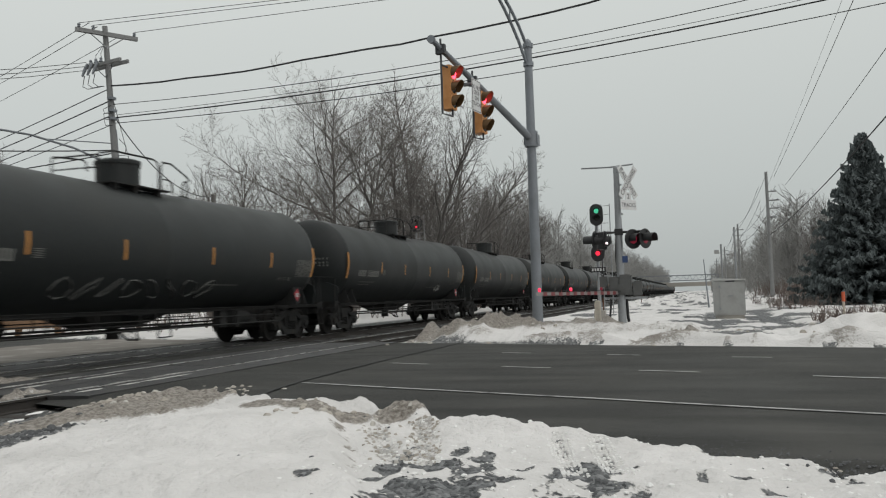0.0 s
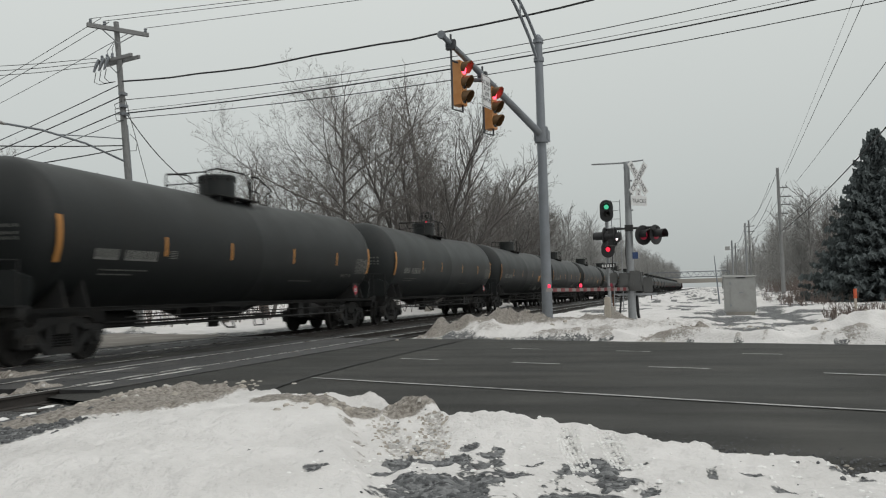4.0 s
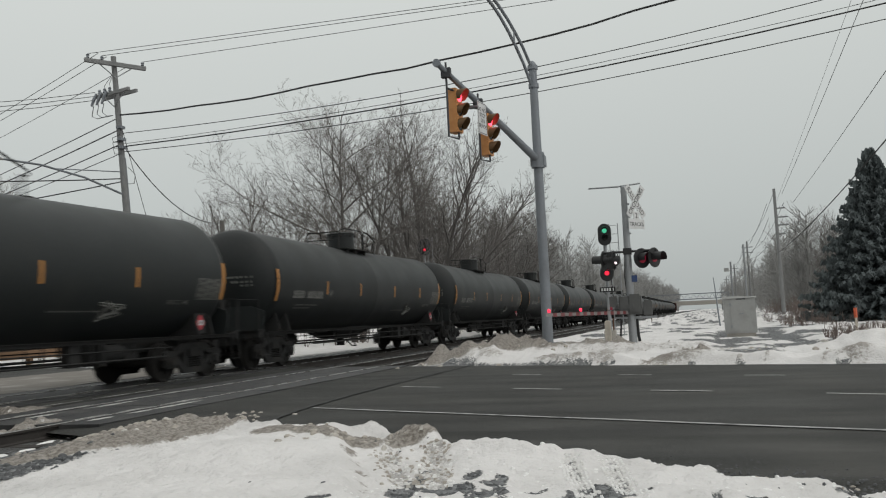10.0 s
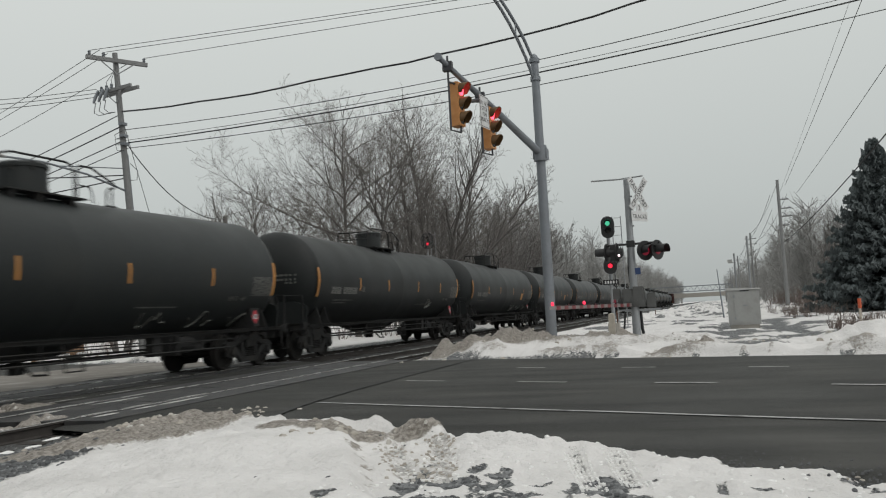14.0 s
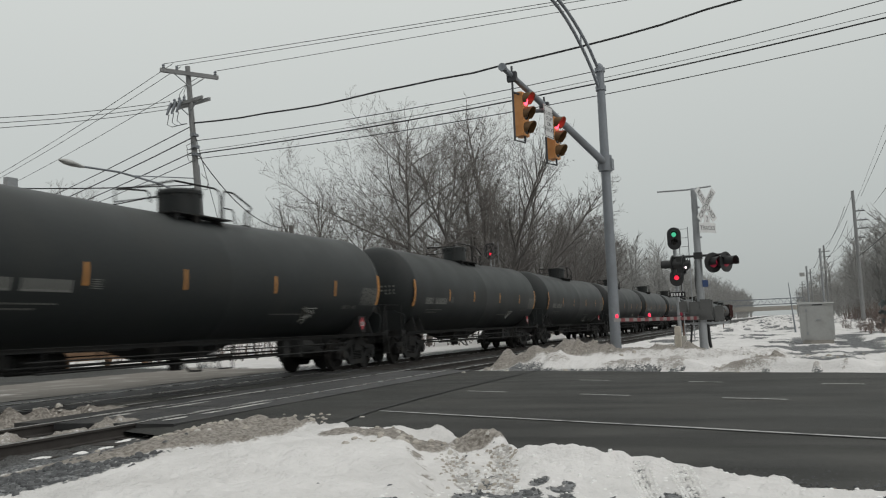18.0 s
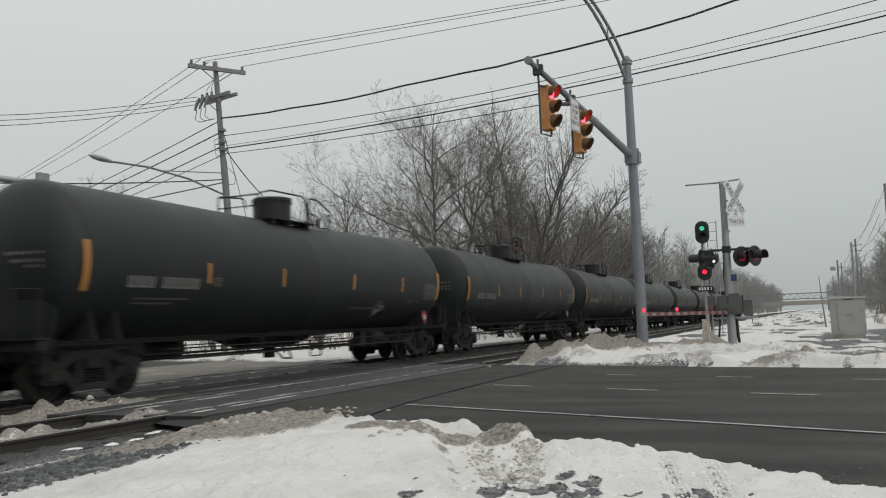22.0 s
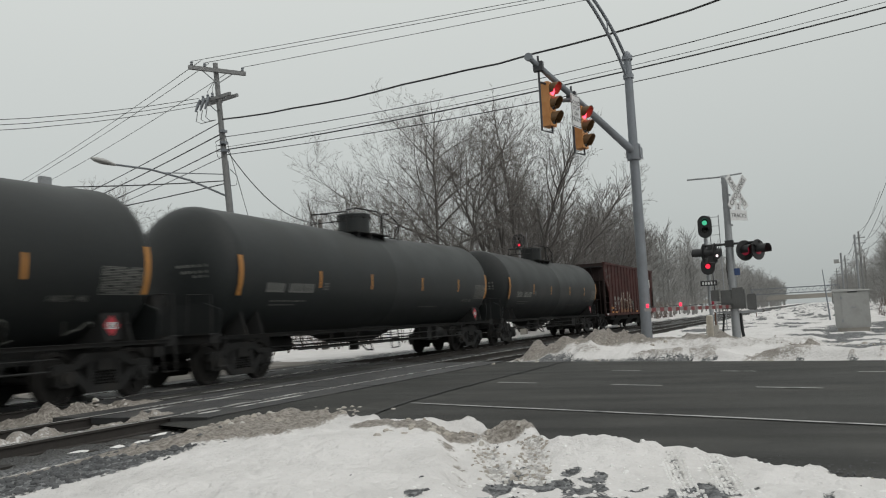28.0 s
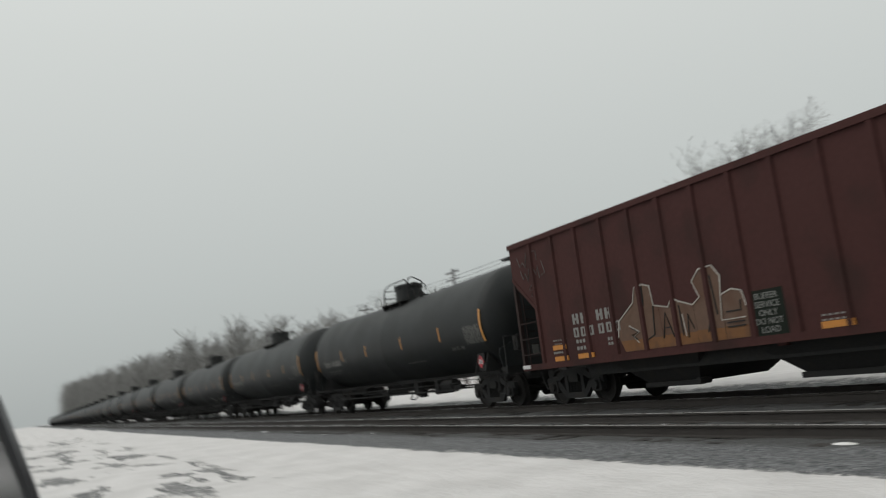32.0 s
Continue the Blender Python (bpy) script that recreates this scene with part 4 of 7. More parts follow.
    # reflective strips
    for x, z0, z1, w in ((-7.67, 1.93, 2.84, 0.12), (-4.36, 2.15, 2.58, 0.085), (-1.6, 2.15, 2.58, 0.085), (1.83, 2.15, 2.58, 0.085), (4.87, 2.15, 2.58, 0.085), (7.62, 1.93, 2.84, 0.12)):
        me = Mesh()
        skin_patch(me, x - w / 2, x + w / 2, z0, z1)
        part("reflective_strip", me, YELLOW_STRIP, car, "yellow reflective strip")
    # stencils on the flank
    me = Mesh()
    x = -6.65
    for c in "1111 111111":
        if c != " ":
            skin_patch(me, x, x + 0.045, 2.02, 2.24)
            skin_patch(me, x + 0.085, x + 0.13, 2.02, 2.24)
            skin_patch(me, x + 0.045, x + 0.085, 2.02 + 0.09 * (len(me.f) % 3), 2.06 + 0.09 * (len(me.f) % 3))
        x += 0.185
    tagged(part("reporting_mark", me, WHITE_LETTER, car, "white painted reporting marks"), kind="stuff")
    me = Mesh()
    for i, (w, h) in enumerate(((1.6, 0.03), (1.1, 0.03))):
        for k in range(int(w / 0.09)):
            skin_patch(me, -6.4 + k * 0.09, -6.34 + k * 0.09, 1.8 - i * 0.09, 1.8 - i * 0.09 + h)
    for k in range(15):
        skin_patch(me, 1.85 + k * 0.1, 1.92 + k * 0.1, 1.63, 1.66)
    tagged(part("small_stencil", me, GREY_STENCIL, car), kind="stuff")
    me = Mesh()
    for z in (2.1, 2.14, 2.18, 2.22, 2.26):
        skin_patch(me, -4.2, -3.95, z, z + 0.018)
    part("small_panel", me, GREY_STENCIL, car)
    # specification table
    me = Mesh()
    for i in range(9):
        z = 1.92 + i * 0.058
        skin_patch(me, 6.5, 7.53, z, z + 0.012)
        for k in range(7):
            if (i * 7 + k) % 5:
                skin_patch(me, 6.54 + k * 0.14, 6.64 + k * 0.14, z + 0.022, z + 0.046)
    for x in (6.5, 6.92, 7.15, 7.34, 7.52):
        skin_patch(me, x, x + 0.012, 1.92, 2.39)
    part("specification_table", me, GREY_STENCIL, car, "faint white stencilled specification table")
    part("test_mark", wrap(lettering("AAR ST - 445", 0.15, GREY_STENCIL), 5.85, 1.84), None, car, "white stencilled test mark")
    # placard
    pl = part("placard", Mesh().plate([(6.94, 1.17), (7.12, 1.36), (6.94, 1.55), (6.76, 1.36)], "y", -1.3, -1.28), PLACARD_RED, car, "red diamond hazard placard in a frame")
    part("placard_number", lettering("1267", 0.13, SIGN_BLACK), None, pl, "", Matrix.Translation((6.94, -1.307, 1.36)) @ pose(0, 0, 0, 90))
    part("placard_panel", Mesh().box(6.83, 7.05, -1.304, -1.3, 1.3, 1.42), SIGN_WHITE, pl)
    part("placard_holder", Mesh().box(6.72, 7.16, -1.28, -1.26, 1.1, 1.6).box(6.9, 6.98, -1.27, -1.2, 0.95, 1.12), UNDER_BLACK, car)
    # underframe
    for s in (-1, 1):
        me = Mesh()
        me.box(min(s * 5.0, s * 8.55), max(s * 5.0, s * 8.55), -0.36, 0.36, 0.72, 1.12)
        me.box(min(s * 8.2, s * 8.55), max(s * 8.2, s * 8.55), -1.38, 1.38, 0.92, 1.1)
        part("stub_sill", me, UNDER_BLACK, car)
        me = Mesh()
        for dx in (-0.3, 0.3):
            x = s * 7.03 + dx
            out = [(-1.42, 1.0), (1.42, 1.0)] + [(1.5 * math.cos(a), tank_axis(x) - 1.5 * math.sin(a)) for a in np.linspace(0.62, math.pi - 0.62, 12)]
            me.plate(out, "x", x - 0.02, x + 0.02)
        part("saddle", me, UNDER_BLACK, car, "bolster saddle under the tank")
        me = Mesh().plate([(-1.25, 1.0), (1.25, 1.0), (1.34, 1.5), (1.3, 1.65), (0.9, 1.8), (-0.9, 1.8), (-1.3, 1.65), (-1.34, 1.5)], "x", s * 8.14 - 0.015, s * 8.14 + 0.015)
        part("head_shield", me, TANK_BLACK, car, "steel shield before the tank head")
        part("end_platform", Mesh().box(min(s * 8.32, s * 8.62), max(s * 8.32, s * 8.62), -1.4, 1.4, 1.1, 1.13), UNDER_BLACK, car)
        c = part("coupler", COUPLER_DATA, None, car, "knuckle coupler with a hanging air hose", pose(s * 8.62, 0, 0, 0, 0, 0 if s > 0 else 180))
        for y in (-1.35, 1.35):
            rod(car, "end_rail", [(s * 8.5, y, 1.1), (s * 8.5, y, 1.95), (s * 8.5, y * 0.55, 1.98), (s * 8.5, y * 0.5, 1.1)], 0.022)
            rod(car, "stirrup_step", [(s * 8.1, y * 1.05, 1.0), (s * 8.1, y * 1.08, 0.42), (s * 8.45, y * 1.08, 0.42), (s * 8.45, y * 1.05, 1.0)], 0.02)
    for y in (-1.44, 1.44):
        me = Mesh().box(-8.3, 8.3, y - 0.03, y + 0.03, 0.98, 1.05).box(-8.3, 8.3, y - 0.09, y + 0.09, 1.05, 1.06)
        part("side_sill", me, UNDER_BLACK, car)
        me = Mesh().tube([(-5.4, y, 0.62), (5.4, y, 0.62)], 0.022, 5).tube([(-5.6, y, 0.82), (5.6, y, 0.82)], 0.016, 5)
        for x in (-5.2, -3.8, -2.4, -1.0, 1.6, 2.9, 4.2, 5.2):
            me.tube([(x, y, 1.0), (x, y, 0.6)], 0.02, 5)
        part("safety_rail", me, UNDER_BLACK, car)
    part("brake_cylinder", Mesh().cyl((3.6, -0.9, 0.75), (4.4, -0.9, 0.75), 0.2, seg=14).box(3.45, 3.62, -1.2, -0.6, 0.52, 1.0).box(4.4, 4.9, -1.0, -0.8, 0.62, 0.75), UNDER_BLACK, car)
    part("air_reservoir", Mesh().cyl((-4.3, 0.5, 0.75), (-3.0, 0.5, 0.75), 0.22, seg=14), UNDER_BLACK, car)
    part("brake_rigging", Mesh().tube([(-6, 0.1, 0.6), (6, 0.1, 0.6)], 0.03, 5).tube([(-5.2, -0.5, 0.7), (5.2, -0.5, 0.7)], 0.025, 5).box(2.3, 2.6, -1.42, -1.2, 0.55, 1.0), UNDER_BLACK, car)
    me = Mesh().hexa([(-1.1, -0.3, 0.66), (0.5, -0.3, 0.66), (0.5, 0.3, 0.66), (-1.1, 0.3, 0.66)], [(-1.9, -0.7, 1.0), (1.3, -0.7, 1.0), (1.3, 0.7, 1.0), (-1.9, 0.7, 1.0)])
    me.cyl((-0.1, 0, 0.4), (-0.1, 0, 0.7), 0.16, seg=12).tube([(-0.3, -0.3, 0.62), (-0.2, -0.5, 0.38), (0.2, -0.5, 0.36), (0.35, -0.3, 0.6)], 0.025, 5)
    part("sump", Mesh().add([(-1.5 + 3.0 * i / 12, 0.75 * math.cos(a), 1.15 - 0.42 * (1 - ((i - 6) / 6) ** 2) * abs(math.sin(a)) ** 0.7) for i in range(13) for a in np.linspace(math.pi, 2 * math.pi, 9)], [(i * 9 + k, i * 9 + k + 1, i * 9 + k + 10, i * 9 + k + 9) for i in range(12) for k in range(8)]), TANK_BLACK, car, "sump at the tank's lowest point")
    part("outlet_valve", me, UNDER_BLACK, car, "bottom outlet and skid")
    bw = part("brake_wheel", Mesh().tube([(8.62, -0.85 + 0.24 * math.cos(a), 1.75 + 0.24 * math.sin(a)) for a in np.linspace(0, 2 * math.pi, 17)], 0.018, 5)
              .tube([(8.62, -1.09, 1.75), (8.62, -0.61, 1.75)], 0.012, 4).tube([(8.62, -0.85, 1.51), (8.62, -0.85, 1.99)], 0.012, 4)
              .box(8.35, 8.6, -0.98, -0.72, 1.55, 1.95), UNDER_BLACK, car, "round hand-brake wheel")
    part("end_plate", Mesh().box(8.58, 8.6, -0.52, -0.32, 1.4, 1.64), GREY_STENCIL, car, "pale number plate on the car's end")
    me = Mesh()
    for z, w in ((2.6, 0.9), (2.46, 0.7), (2.36, 0.5)):
        for k in range(int(w / 0.13)):
            y = -0.95 + k * 0.13
            x = -TANK_STRAIGHT - (TANK_END - TANK_STRAIGHT) * math.sqrt(max(0, 1 - (y * y + (z - 2.54) ** 2) / TANK_R ** 2)) - 0.012
            me.box(x, x + 0.012, y, y + 0.09, z, z + 0.06)
    tagged(part("head_mark", me, GREY_STENCIL, car, "pale marks on the tank head"), kind="stuff")
    for x in (-7.03, 7.03):
        add_truck(car, x)
    return car


PLACARD_RED = surface("placard_red", (0.45, 0.035, 0.05), 0.5, spread=0.1, grain=20, stain=6, bump=0.01)
COUPLER_DATA = make_coupler().data("coupler", UNDER_BLACK)
GRAF_ORANGE = surface("graffiti_orange", (0.15, 0.062, 0.016), 0.7, spread=0.3, grain=7, stain=2.5, bump=0.03, other=(0.09, 0.04, 0.02), dirt=0.9)
GRAF_TAN = surface("graffiti_tan", (0.105, 0.058, 0.036), 0.7, spread=0.25, grain=9, stain=1.5, bump=0.03, other=(0.08, 0.03, 0.014), dirt=0.9)
# darker red-brown for the hopper's end sheets, posts and ladders
HOPPER_DARK = surface("sooty_red_brown", (0.03, 0.021, 0.02), 0.85, spread=0.3, grain=10, stain=1.5, other=(0.05, 0.03, 0.028), spec=0.2)
GRAF_WHITE = surface("graffiti_outline", (0.42, 0.4, 0.36), 0.7, spread=0.2, grain=20, bump=0.02)
GRAF_GREEN = surface("dark_green_stencil_panel", (0.016, 0.02, 0.016), 0.75, bump=0.02, spec=0.1)
STENCIL_ORANGE = surface("orange_reflective_tape", (0.5, 0.2, 0.03), 0.55, spread=0.2, grain=20, stain=5, bump=0.02, other=(0.25, 0.1, 0.03))


def make_hopper():
    """Open-topped hopper used as the buffer behind the tank cars."""
    car = thing("hopper_car", "oxide-red ribbed hopper car with graffiti on its side", "hopper car")
    L, H, W = 8.35, 4.2, 1.6
    side = [(-L, H), (-L, 3.25), (-L + 1.05, 2.3), (-L + 1.05, 1.02), (L - 1.05, 1.02), (L - 1.05, 2.3), (L, 3.25), (L, H)]
    for s in (-1, 1):
        lo, hi = sorted((s * (W - 0.05), s * W))
        part("side_sheet", Mesh().plate(side, "y", lo, hi), HOPPER_RED, car, "dull red side sheet")
        me = Mesh()
        me.box(-L, L, min(s * (W - 0.1), s * (W + 0.06)), max(s * (W - 0.1), s * (W + 0.06)), H - 0.09, H + 0.04)
        part("top_chord", me, HOPPER_RED, car)
        lo, hi = sorted((s * (W - 0.12), s * (W + 0.035)))
        part("side_sill", Mesh().box(-L, L, lo, hi, 0.95, 1.1), HOPPER_RED, car)
        for i in range(16):
            x = -7.34 + i * 14.68 / 15
            lo, hi = sorted((s * W, s * (W + 0.055)))
            me = Mesh().plate([(x - 0.075, lo), (x + 0.075, lo), (x + 0.045, hi), (x - 0.045, hi)] if s > 0 else [(x - 0.045, lo), (x + 0.045, lo), (x + 0.075, hi), (x - 0.075, hi)], "z", 1.1, H - 0.09)
            part("side_post", me, HOPPER_RED, car)
    for e in (-1, 1):
        # sloped end sheet, end posts, ladders and crossover
        lo = [(e * L, -W + 0.05, 3.1), (e * L, W - 0.05, 3.1), (e * (L - 3.2), W - 0.05, 1.0), (e * (L - 3.2), -W + 0.05, 1.0)]
        hi = [(x, y, z + 0.06) for x, y, z in lo]
        part("slope_sheet", Mesh().hexa(lo, hi), HOPPER_DARK, car, "very dark brown sloping end sheet")
        part("end_sheet", Mesh().box(min(e * L, e * (L - 0.05)), max(e * L, e * (L - 0.05)), -W + 0.05, W - 0.05, 3.1, H), HOPPER_DARK, car)
        me = Mesh()
        for y in (-W + 0.06, -0.55, 0.55, W - 0.06):
            me.box(e * L - 0.05, e * L + 0.05, y - 0.05, y + 0.05, 1.05, 3.2)
        tagged(part("end_post", me, HOPPER_DARK, car), kind="stuff")
        me = Mesh()
        for y in (-W + 0.02, W - 0.02):
            for i in range(7):
                z = 1.35 + i * 0.4
                me.tube([(e * L, y, z), (e * (L - 1.0), y, z)] if z < 2.3 else [(e * (L + 0.04), y, z), (e * (L + 0.04), y * 0.68, z)], 0.016, 5)
        for y in (-1.3, -0.95):
            me.tube([(e * (L + 0.12), y, 1.1), (e * (L + 0.12), y, 3.9)], 0.02, 5)
        for i in range(8):
            me.tube([(e * (L + 0.12), -1.3, 1.3 + i * 0.33), (e * (L + 0.12), -0.95, 1.3 + i * 0.33)], 0.014, 5)
        tagged(part("end_ladder", me, HOPPER_DARK, car), kind="stuff")
        part("gusset", Mesh().plate([(e * L, 3.27), (e * (L - 1.06), 2.31), (e * (L - 1.06), 2.42), (e * L, 3.38)], "y", -W - 0.02, -W - 0.002), HOPPER_RED, car, "corner gusset")
        part("end_platform", Mesh().box(min(e * L, e * (L + 0.62)), max(e * L, e * (L + 0.62)), -1.5, -0.2, 3.94, 3.99).hexa(
            [(e * L, -0.9, 3.6), (e * (L + 0.03), -0.9, 3.6), (e * (L + 0.03), -0.84, 3.6), (e * L, -0.84, 3.6)],
            [(e * (L + 0.55), -0.9, 3.94), (e * (L + 0.6), -0.9, 3.94), (e * (L + 0.6), -0.84, 3.94), (e * (L + 0.55), -0.84, 3.94)]), UNDER_BLACK, car)
        part("centre_sill", Mesh().box(min(e * 4.5, e * (L + 0.1)), max(e * 4.5, e * (L + 0.1)), -0.35, 0.35, 0.72, 1.1).box(min(e * (L - 0.1), e * (L + 0.15)), max(e * (L - 0.1), e * (L + 0.15)), -1.5, 1.5, 0.9, 1.08), UNDER_BLACK, car)
        part("coupler", COUPLER_DATA, None, car, "knuckle coupler with a hanging air hose", pose(e * (L + 0.2), 0, 0, 0, 0, 0 if e > 0 else 180))
        add_truck(car, e * 7.05)
        part("corner_plate", Mesh().box(min(e * L, e * (L - 0.36)), max(e * L, e * (L - 0.36)), -W - 0.045, -W - 0.036, 1.0, 1.09), SIGN_WHITE, car, "cream reflective corner plate")
    for x in (-3.5, 0.7, 4.4):
        me = Mesh().hexa([(x - 0.75, -0.95, 0.36), (x + 0.75, -0.95, 0.36), (x + 0.75, 0.95, 0.36), (x - 0.75, 0.95, 0.36)],
                         [(x - 1.4, -1.5, 0.96), (x + 1.4, -1.5, 0.96), (x + 1.4, 1.5, 0.96), (x - 1.4, 1.5, 0.96)])
        part("discharge_chute", me, UNDER_BLACK, car)
        part("chute_gate", Mesh().box(x - 0.85, x + 0.85, -1.04, -0.94, 0.3, 0.4).cyl((x + 0.9, -1.14, 0.38), (x + 0.9, -0.84, 0.38), 0.07, seg=8), UNDER_BLACK, car)
    part("crossbearer", Mesh().box(-6.0, 6.0, -1.3, 1.3, 0.68, 0.95), UNDER_BLACK, car)
    part("cross_ridge", Mesh().box(-0.1, 0.1, -1.55, 1.55, 0.9, 1.6), HOPPER_RED, car)
    y0 = -W - 0.004

    def slab(me, a, b, c, d, off=0.0):
        me.box(a, b, y0 - 0.004, y0, c, d)
    me = Mesh()
    for x in (-5.93, -5.6, -5.0, -4.68):
        slab(me, x, x + 0.09, 1.9, 2.14)
        slab(me, x + 0.15, x + 0.24, 1.9, 2.14)
        slab(me, x + 0.09, x + 0.15, 1.99, 2.05)
    for x in (-5.95, -5.66, -5.37, -4.98, -4.69, -4.4):
        slab(me, x, x + 0.07, 1.6, 1.82)
        slab(me, x + 0.13, x + 0.2, 1.6, 1.82)
        slab(me, x + 0.07, x + 0.13, 1.6, 1.64)
        slab(me, x + 0.07, x + 0.13, 1.78, 1.82)
    for z, w in ((1.46, 3), (1.3, 3)):
        for k in range(w):
            slab(me, -5.9 + k * 0.13, -5.81 + k * 0.13, z, z + 0.08)
    for k in range(4):
        slab(me, -4.7 + k * 0.1, -4.63 + k * 0.1, 1.42, 1.49)
        slab(me, -4.7 + k * 0.1, -4.63 + k * 0.1, 1.32, 1.38)
    for k in range(6):
        slab(me, -6.85 + k * 0.1, -6.79 + k * 0.1, 1.58, 1.61)
        slab(me, -6.8 + k * 0.08, -6.75 + k * 0.08, 1.5, 1.52)
        slab(me, -6.9 + k * 0.07, -6.85 + k * 0.07, 1.28, 1.33)
    tagged(part("reporting_mark", me, WHITE_LETTER, car, "white painted reporting marks"), kind="stuff")
    for x, z, w in ((-6.85, 1.37, 0.55), (-6.82, 1.1, 0.55), (-5.85, 1.1, 0.6), (0.95, 1.1, 0.6), (4.4, 1.12, 0.6)):
        part("reflective_strip", Mesh().box(x, x + w, y0 - 0.04, y0 - 0.034 + 0.03, z, z + 0.11), STENCIL_ORANGE, car, "orange reflective strip")
    # two-tone graffiti in four joined letters
    shapes = ([(-4.13, 1.12), (-4.3, 1.45), (-4.22, 1.78), (-3.66, 2.13), (-3.56, 2.43), (-3.3, 2.46), (-3.08, 2.4), (-3.04, 1.99), (-2.9, 1.96), (-2.88, 1.12)],
              [(-2.87, 1.12), (-2.89, 1.96), (-2.6, 1.9), (-2.48, 2.08), (-2.3, 1.98), (-1.92, 1.86), (-1.9, 1.12)],
              [(-1.89, 1.12), (-1.91, 1.86), (-1.7, 1.98), (-1.84, 2.3), (-1.62, 2.5), (-1.27, 2.52), (-1.1, 2.3), (-1.16, 1.95), (-1.18, 1.12)],
              [(-1.17, 1.12), (-1.14, 1.95), (-0.88, 2.02), (-0.64, 1.96), (-0.58, 1.68), (-0.6, 1.12)])
    for k, out in enumerate(shapes):
        q = part("graffiti", Mesh().plate(out, "y", y0 - 0.003 - 0.0004 * k, y0), GRAF_TAN, car, "tan spray-painted graffiti letter")
        part("outline", Mesh().tube([(x, y0 - 0.007, z) for x, z in out[1:-1]], 0.016, 4), GRAF_WHITE, q, "pale spray-painted outline")
        part("base_fade", Mesh().plate([(out[0][0], 1.125), (out[1][0] * 0.7 + out[0][0] * 0.3, 1.36), (out[-1][0], 1.34), (out[-1][0], 1.125)], "y", y0 - 0.0052, y0 - 0.0046), GRAF_ORANGE, q, "orange band at the letter's foot")
    me = Mesh()
    for r in ([(-3.86, 1.62), (-3.62, 1.5), (-3.84, 1.46), (-3.68, 1.34)], [(-3.32, 2.42), (-3.34, 2.02)], [(-3.05, 1.98), (-3.12, 1.4), (-3.4, 1.3)], [(-2.86, 1.3), (-2.72, 1.8), (-2.55, 1.3)], [(-2.76, 1.5), (-2.6, 1.5)], [(-2.3, 1.9), (-2.28, 1.3)],
              [(-2.14, 1.25), (-2.08, 1.7), (-1.96, 1.4)], [(-1.5, 2.4), (-1.52, 1.5), (-1.6, 1.3)], [(-1.36, 2.35), (-1.3, 1.6)], [(-1.08, 1.62), (-0.72, 1.62), (-0.7, 1.8)], [(-1.1, 1.34), (-0.66, 1.34)], [(-1.1, 1.42), (-0.66, 1.42)]):
        me.tube([(x, y0 - 0.007, z) for x, z in r], 0.018, 4)
    tagged(part("scrawl", me, UNDER_BLACK, car, "dark strokes within the graffiti"), kind="stuff")
    me = Mesh()
    for r in ([(-3.9, 1.66), (-3.58, 1.5), (-3.8, 1.42), (-3.64, 1.28)], [(-1.16, 1.95), (-1.22, 1.48), (-0.64, 1.48)], [(-2.24, 1.72), (-2.2, 1.28)]):
        me.tube([(x, y0 - 0.008, z) for x, z in r], 0.012, 4)
    tagged(part("scrawl", me, GRAF_WHITE, car, "pale strokes within the graffiti"), kind="stuff")
    rng = random.Random(5)
    me = Mesh()
    for r in ([(-8.0, 3.85), (-7.9, 3.6), (-7.75, 3.7), (-7.65, 3.55), (-7.55, 3.9)], [(-7.4, 3.6), (-7.4, 3.9), (-7.1, 3.9), (-7.1, 3.65)],
              [(-7.9, 3.5), (-7.8, 3.25), (-7.7, 3.4), (-7.6, 3.2), (-7.5, 3.5)], [(-7.4, 3.2), (-7.3, 3.5), (-7.2, 3.3), (-7.1, 3.5), (-7.05, 3.2)],
              [(-6.9, 3.6), (-6.8, 3.3), (-6.95, 3.25)], [(-7.4, 3.1), (-7.6, 3.0), (-7.4, 2.9), (-7.55, 2.8), (-7.3, 2.8)]):
        me.tube([(x, y0 - 0.004, z) for x, z in r], 0.009, 4)
    tagged(part("scrawl", me, GREY_STENCIL, car, "thin chalk scrawl"), kind="stuff")
    part("notice_panel", Mesh().box(-0.5, 0.26, y0 - 0.004, y0, 1.08, 1.9), GRAF_GREEN, car)
    part("notice_text", lettering("BUFFER\nSERVICE\nONLY\nDO NOT\nLOAD", 0.155, WHITE_LETTER), None, car, "white stencilled notice", Matrix.Translation((-0.12, y0 - 0.008, 1.49)) @ pose(0, 0, 0, 90))
    me = Mesh()
    for k in range(5):
        slab(me, 0.95 + k * 0.12, 1.03 + k * 0.12, 1.3, 1.33)
        slab(me, 0.95 + k * 0.12, 1.03 + k * 0.12, 1.22, 1.25)
    part("small_stencil", me, WHITE_LETTER, car)
    part("white_plate", Mesh().box(L - 1.9, L - 1.62, y0 - 0.06, y0 - 0.05, 2.9, 3.5), SIGN_WHITE, car, "white plate high on the side")
    return car


TRAIN = []
first_car = make_tank_car()
TRAIN.append((first_car, -7.7))
for k in range(1, 31):
    c = copy_thing(first_car, pose(-20.0 * k, TRACK_FAR, 0))
    TRAIN.append((c, -7.7 - CAR_LENGTH * k))
    WHEELSETS.extend(o for o in c.children_recursive if o.name.startswith("wheelset"))


FADED_SPRAY = surface("faded_spray_paint", (0.075, 0.075, 0.072), 0.8, spread=0.4, grain=12, stain=4, bump=0.01)


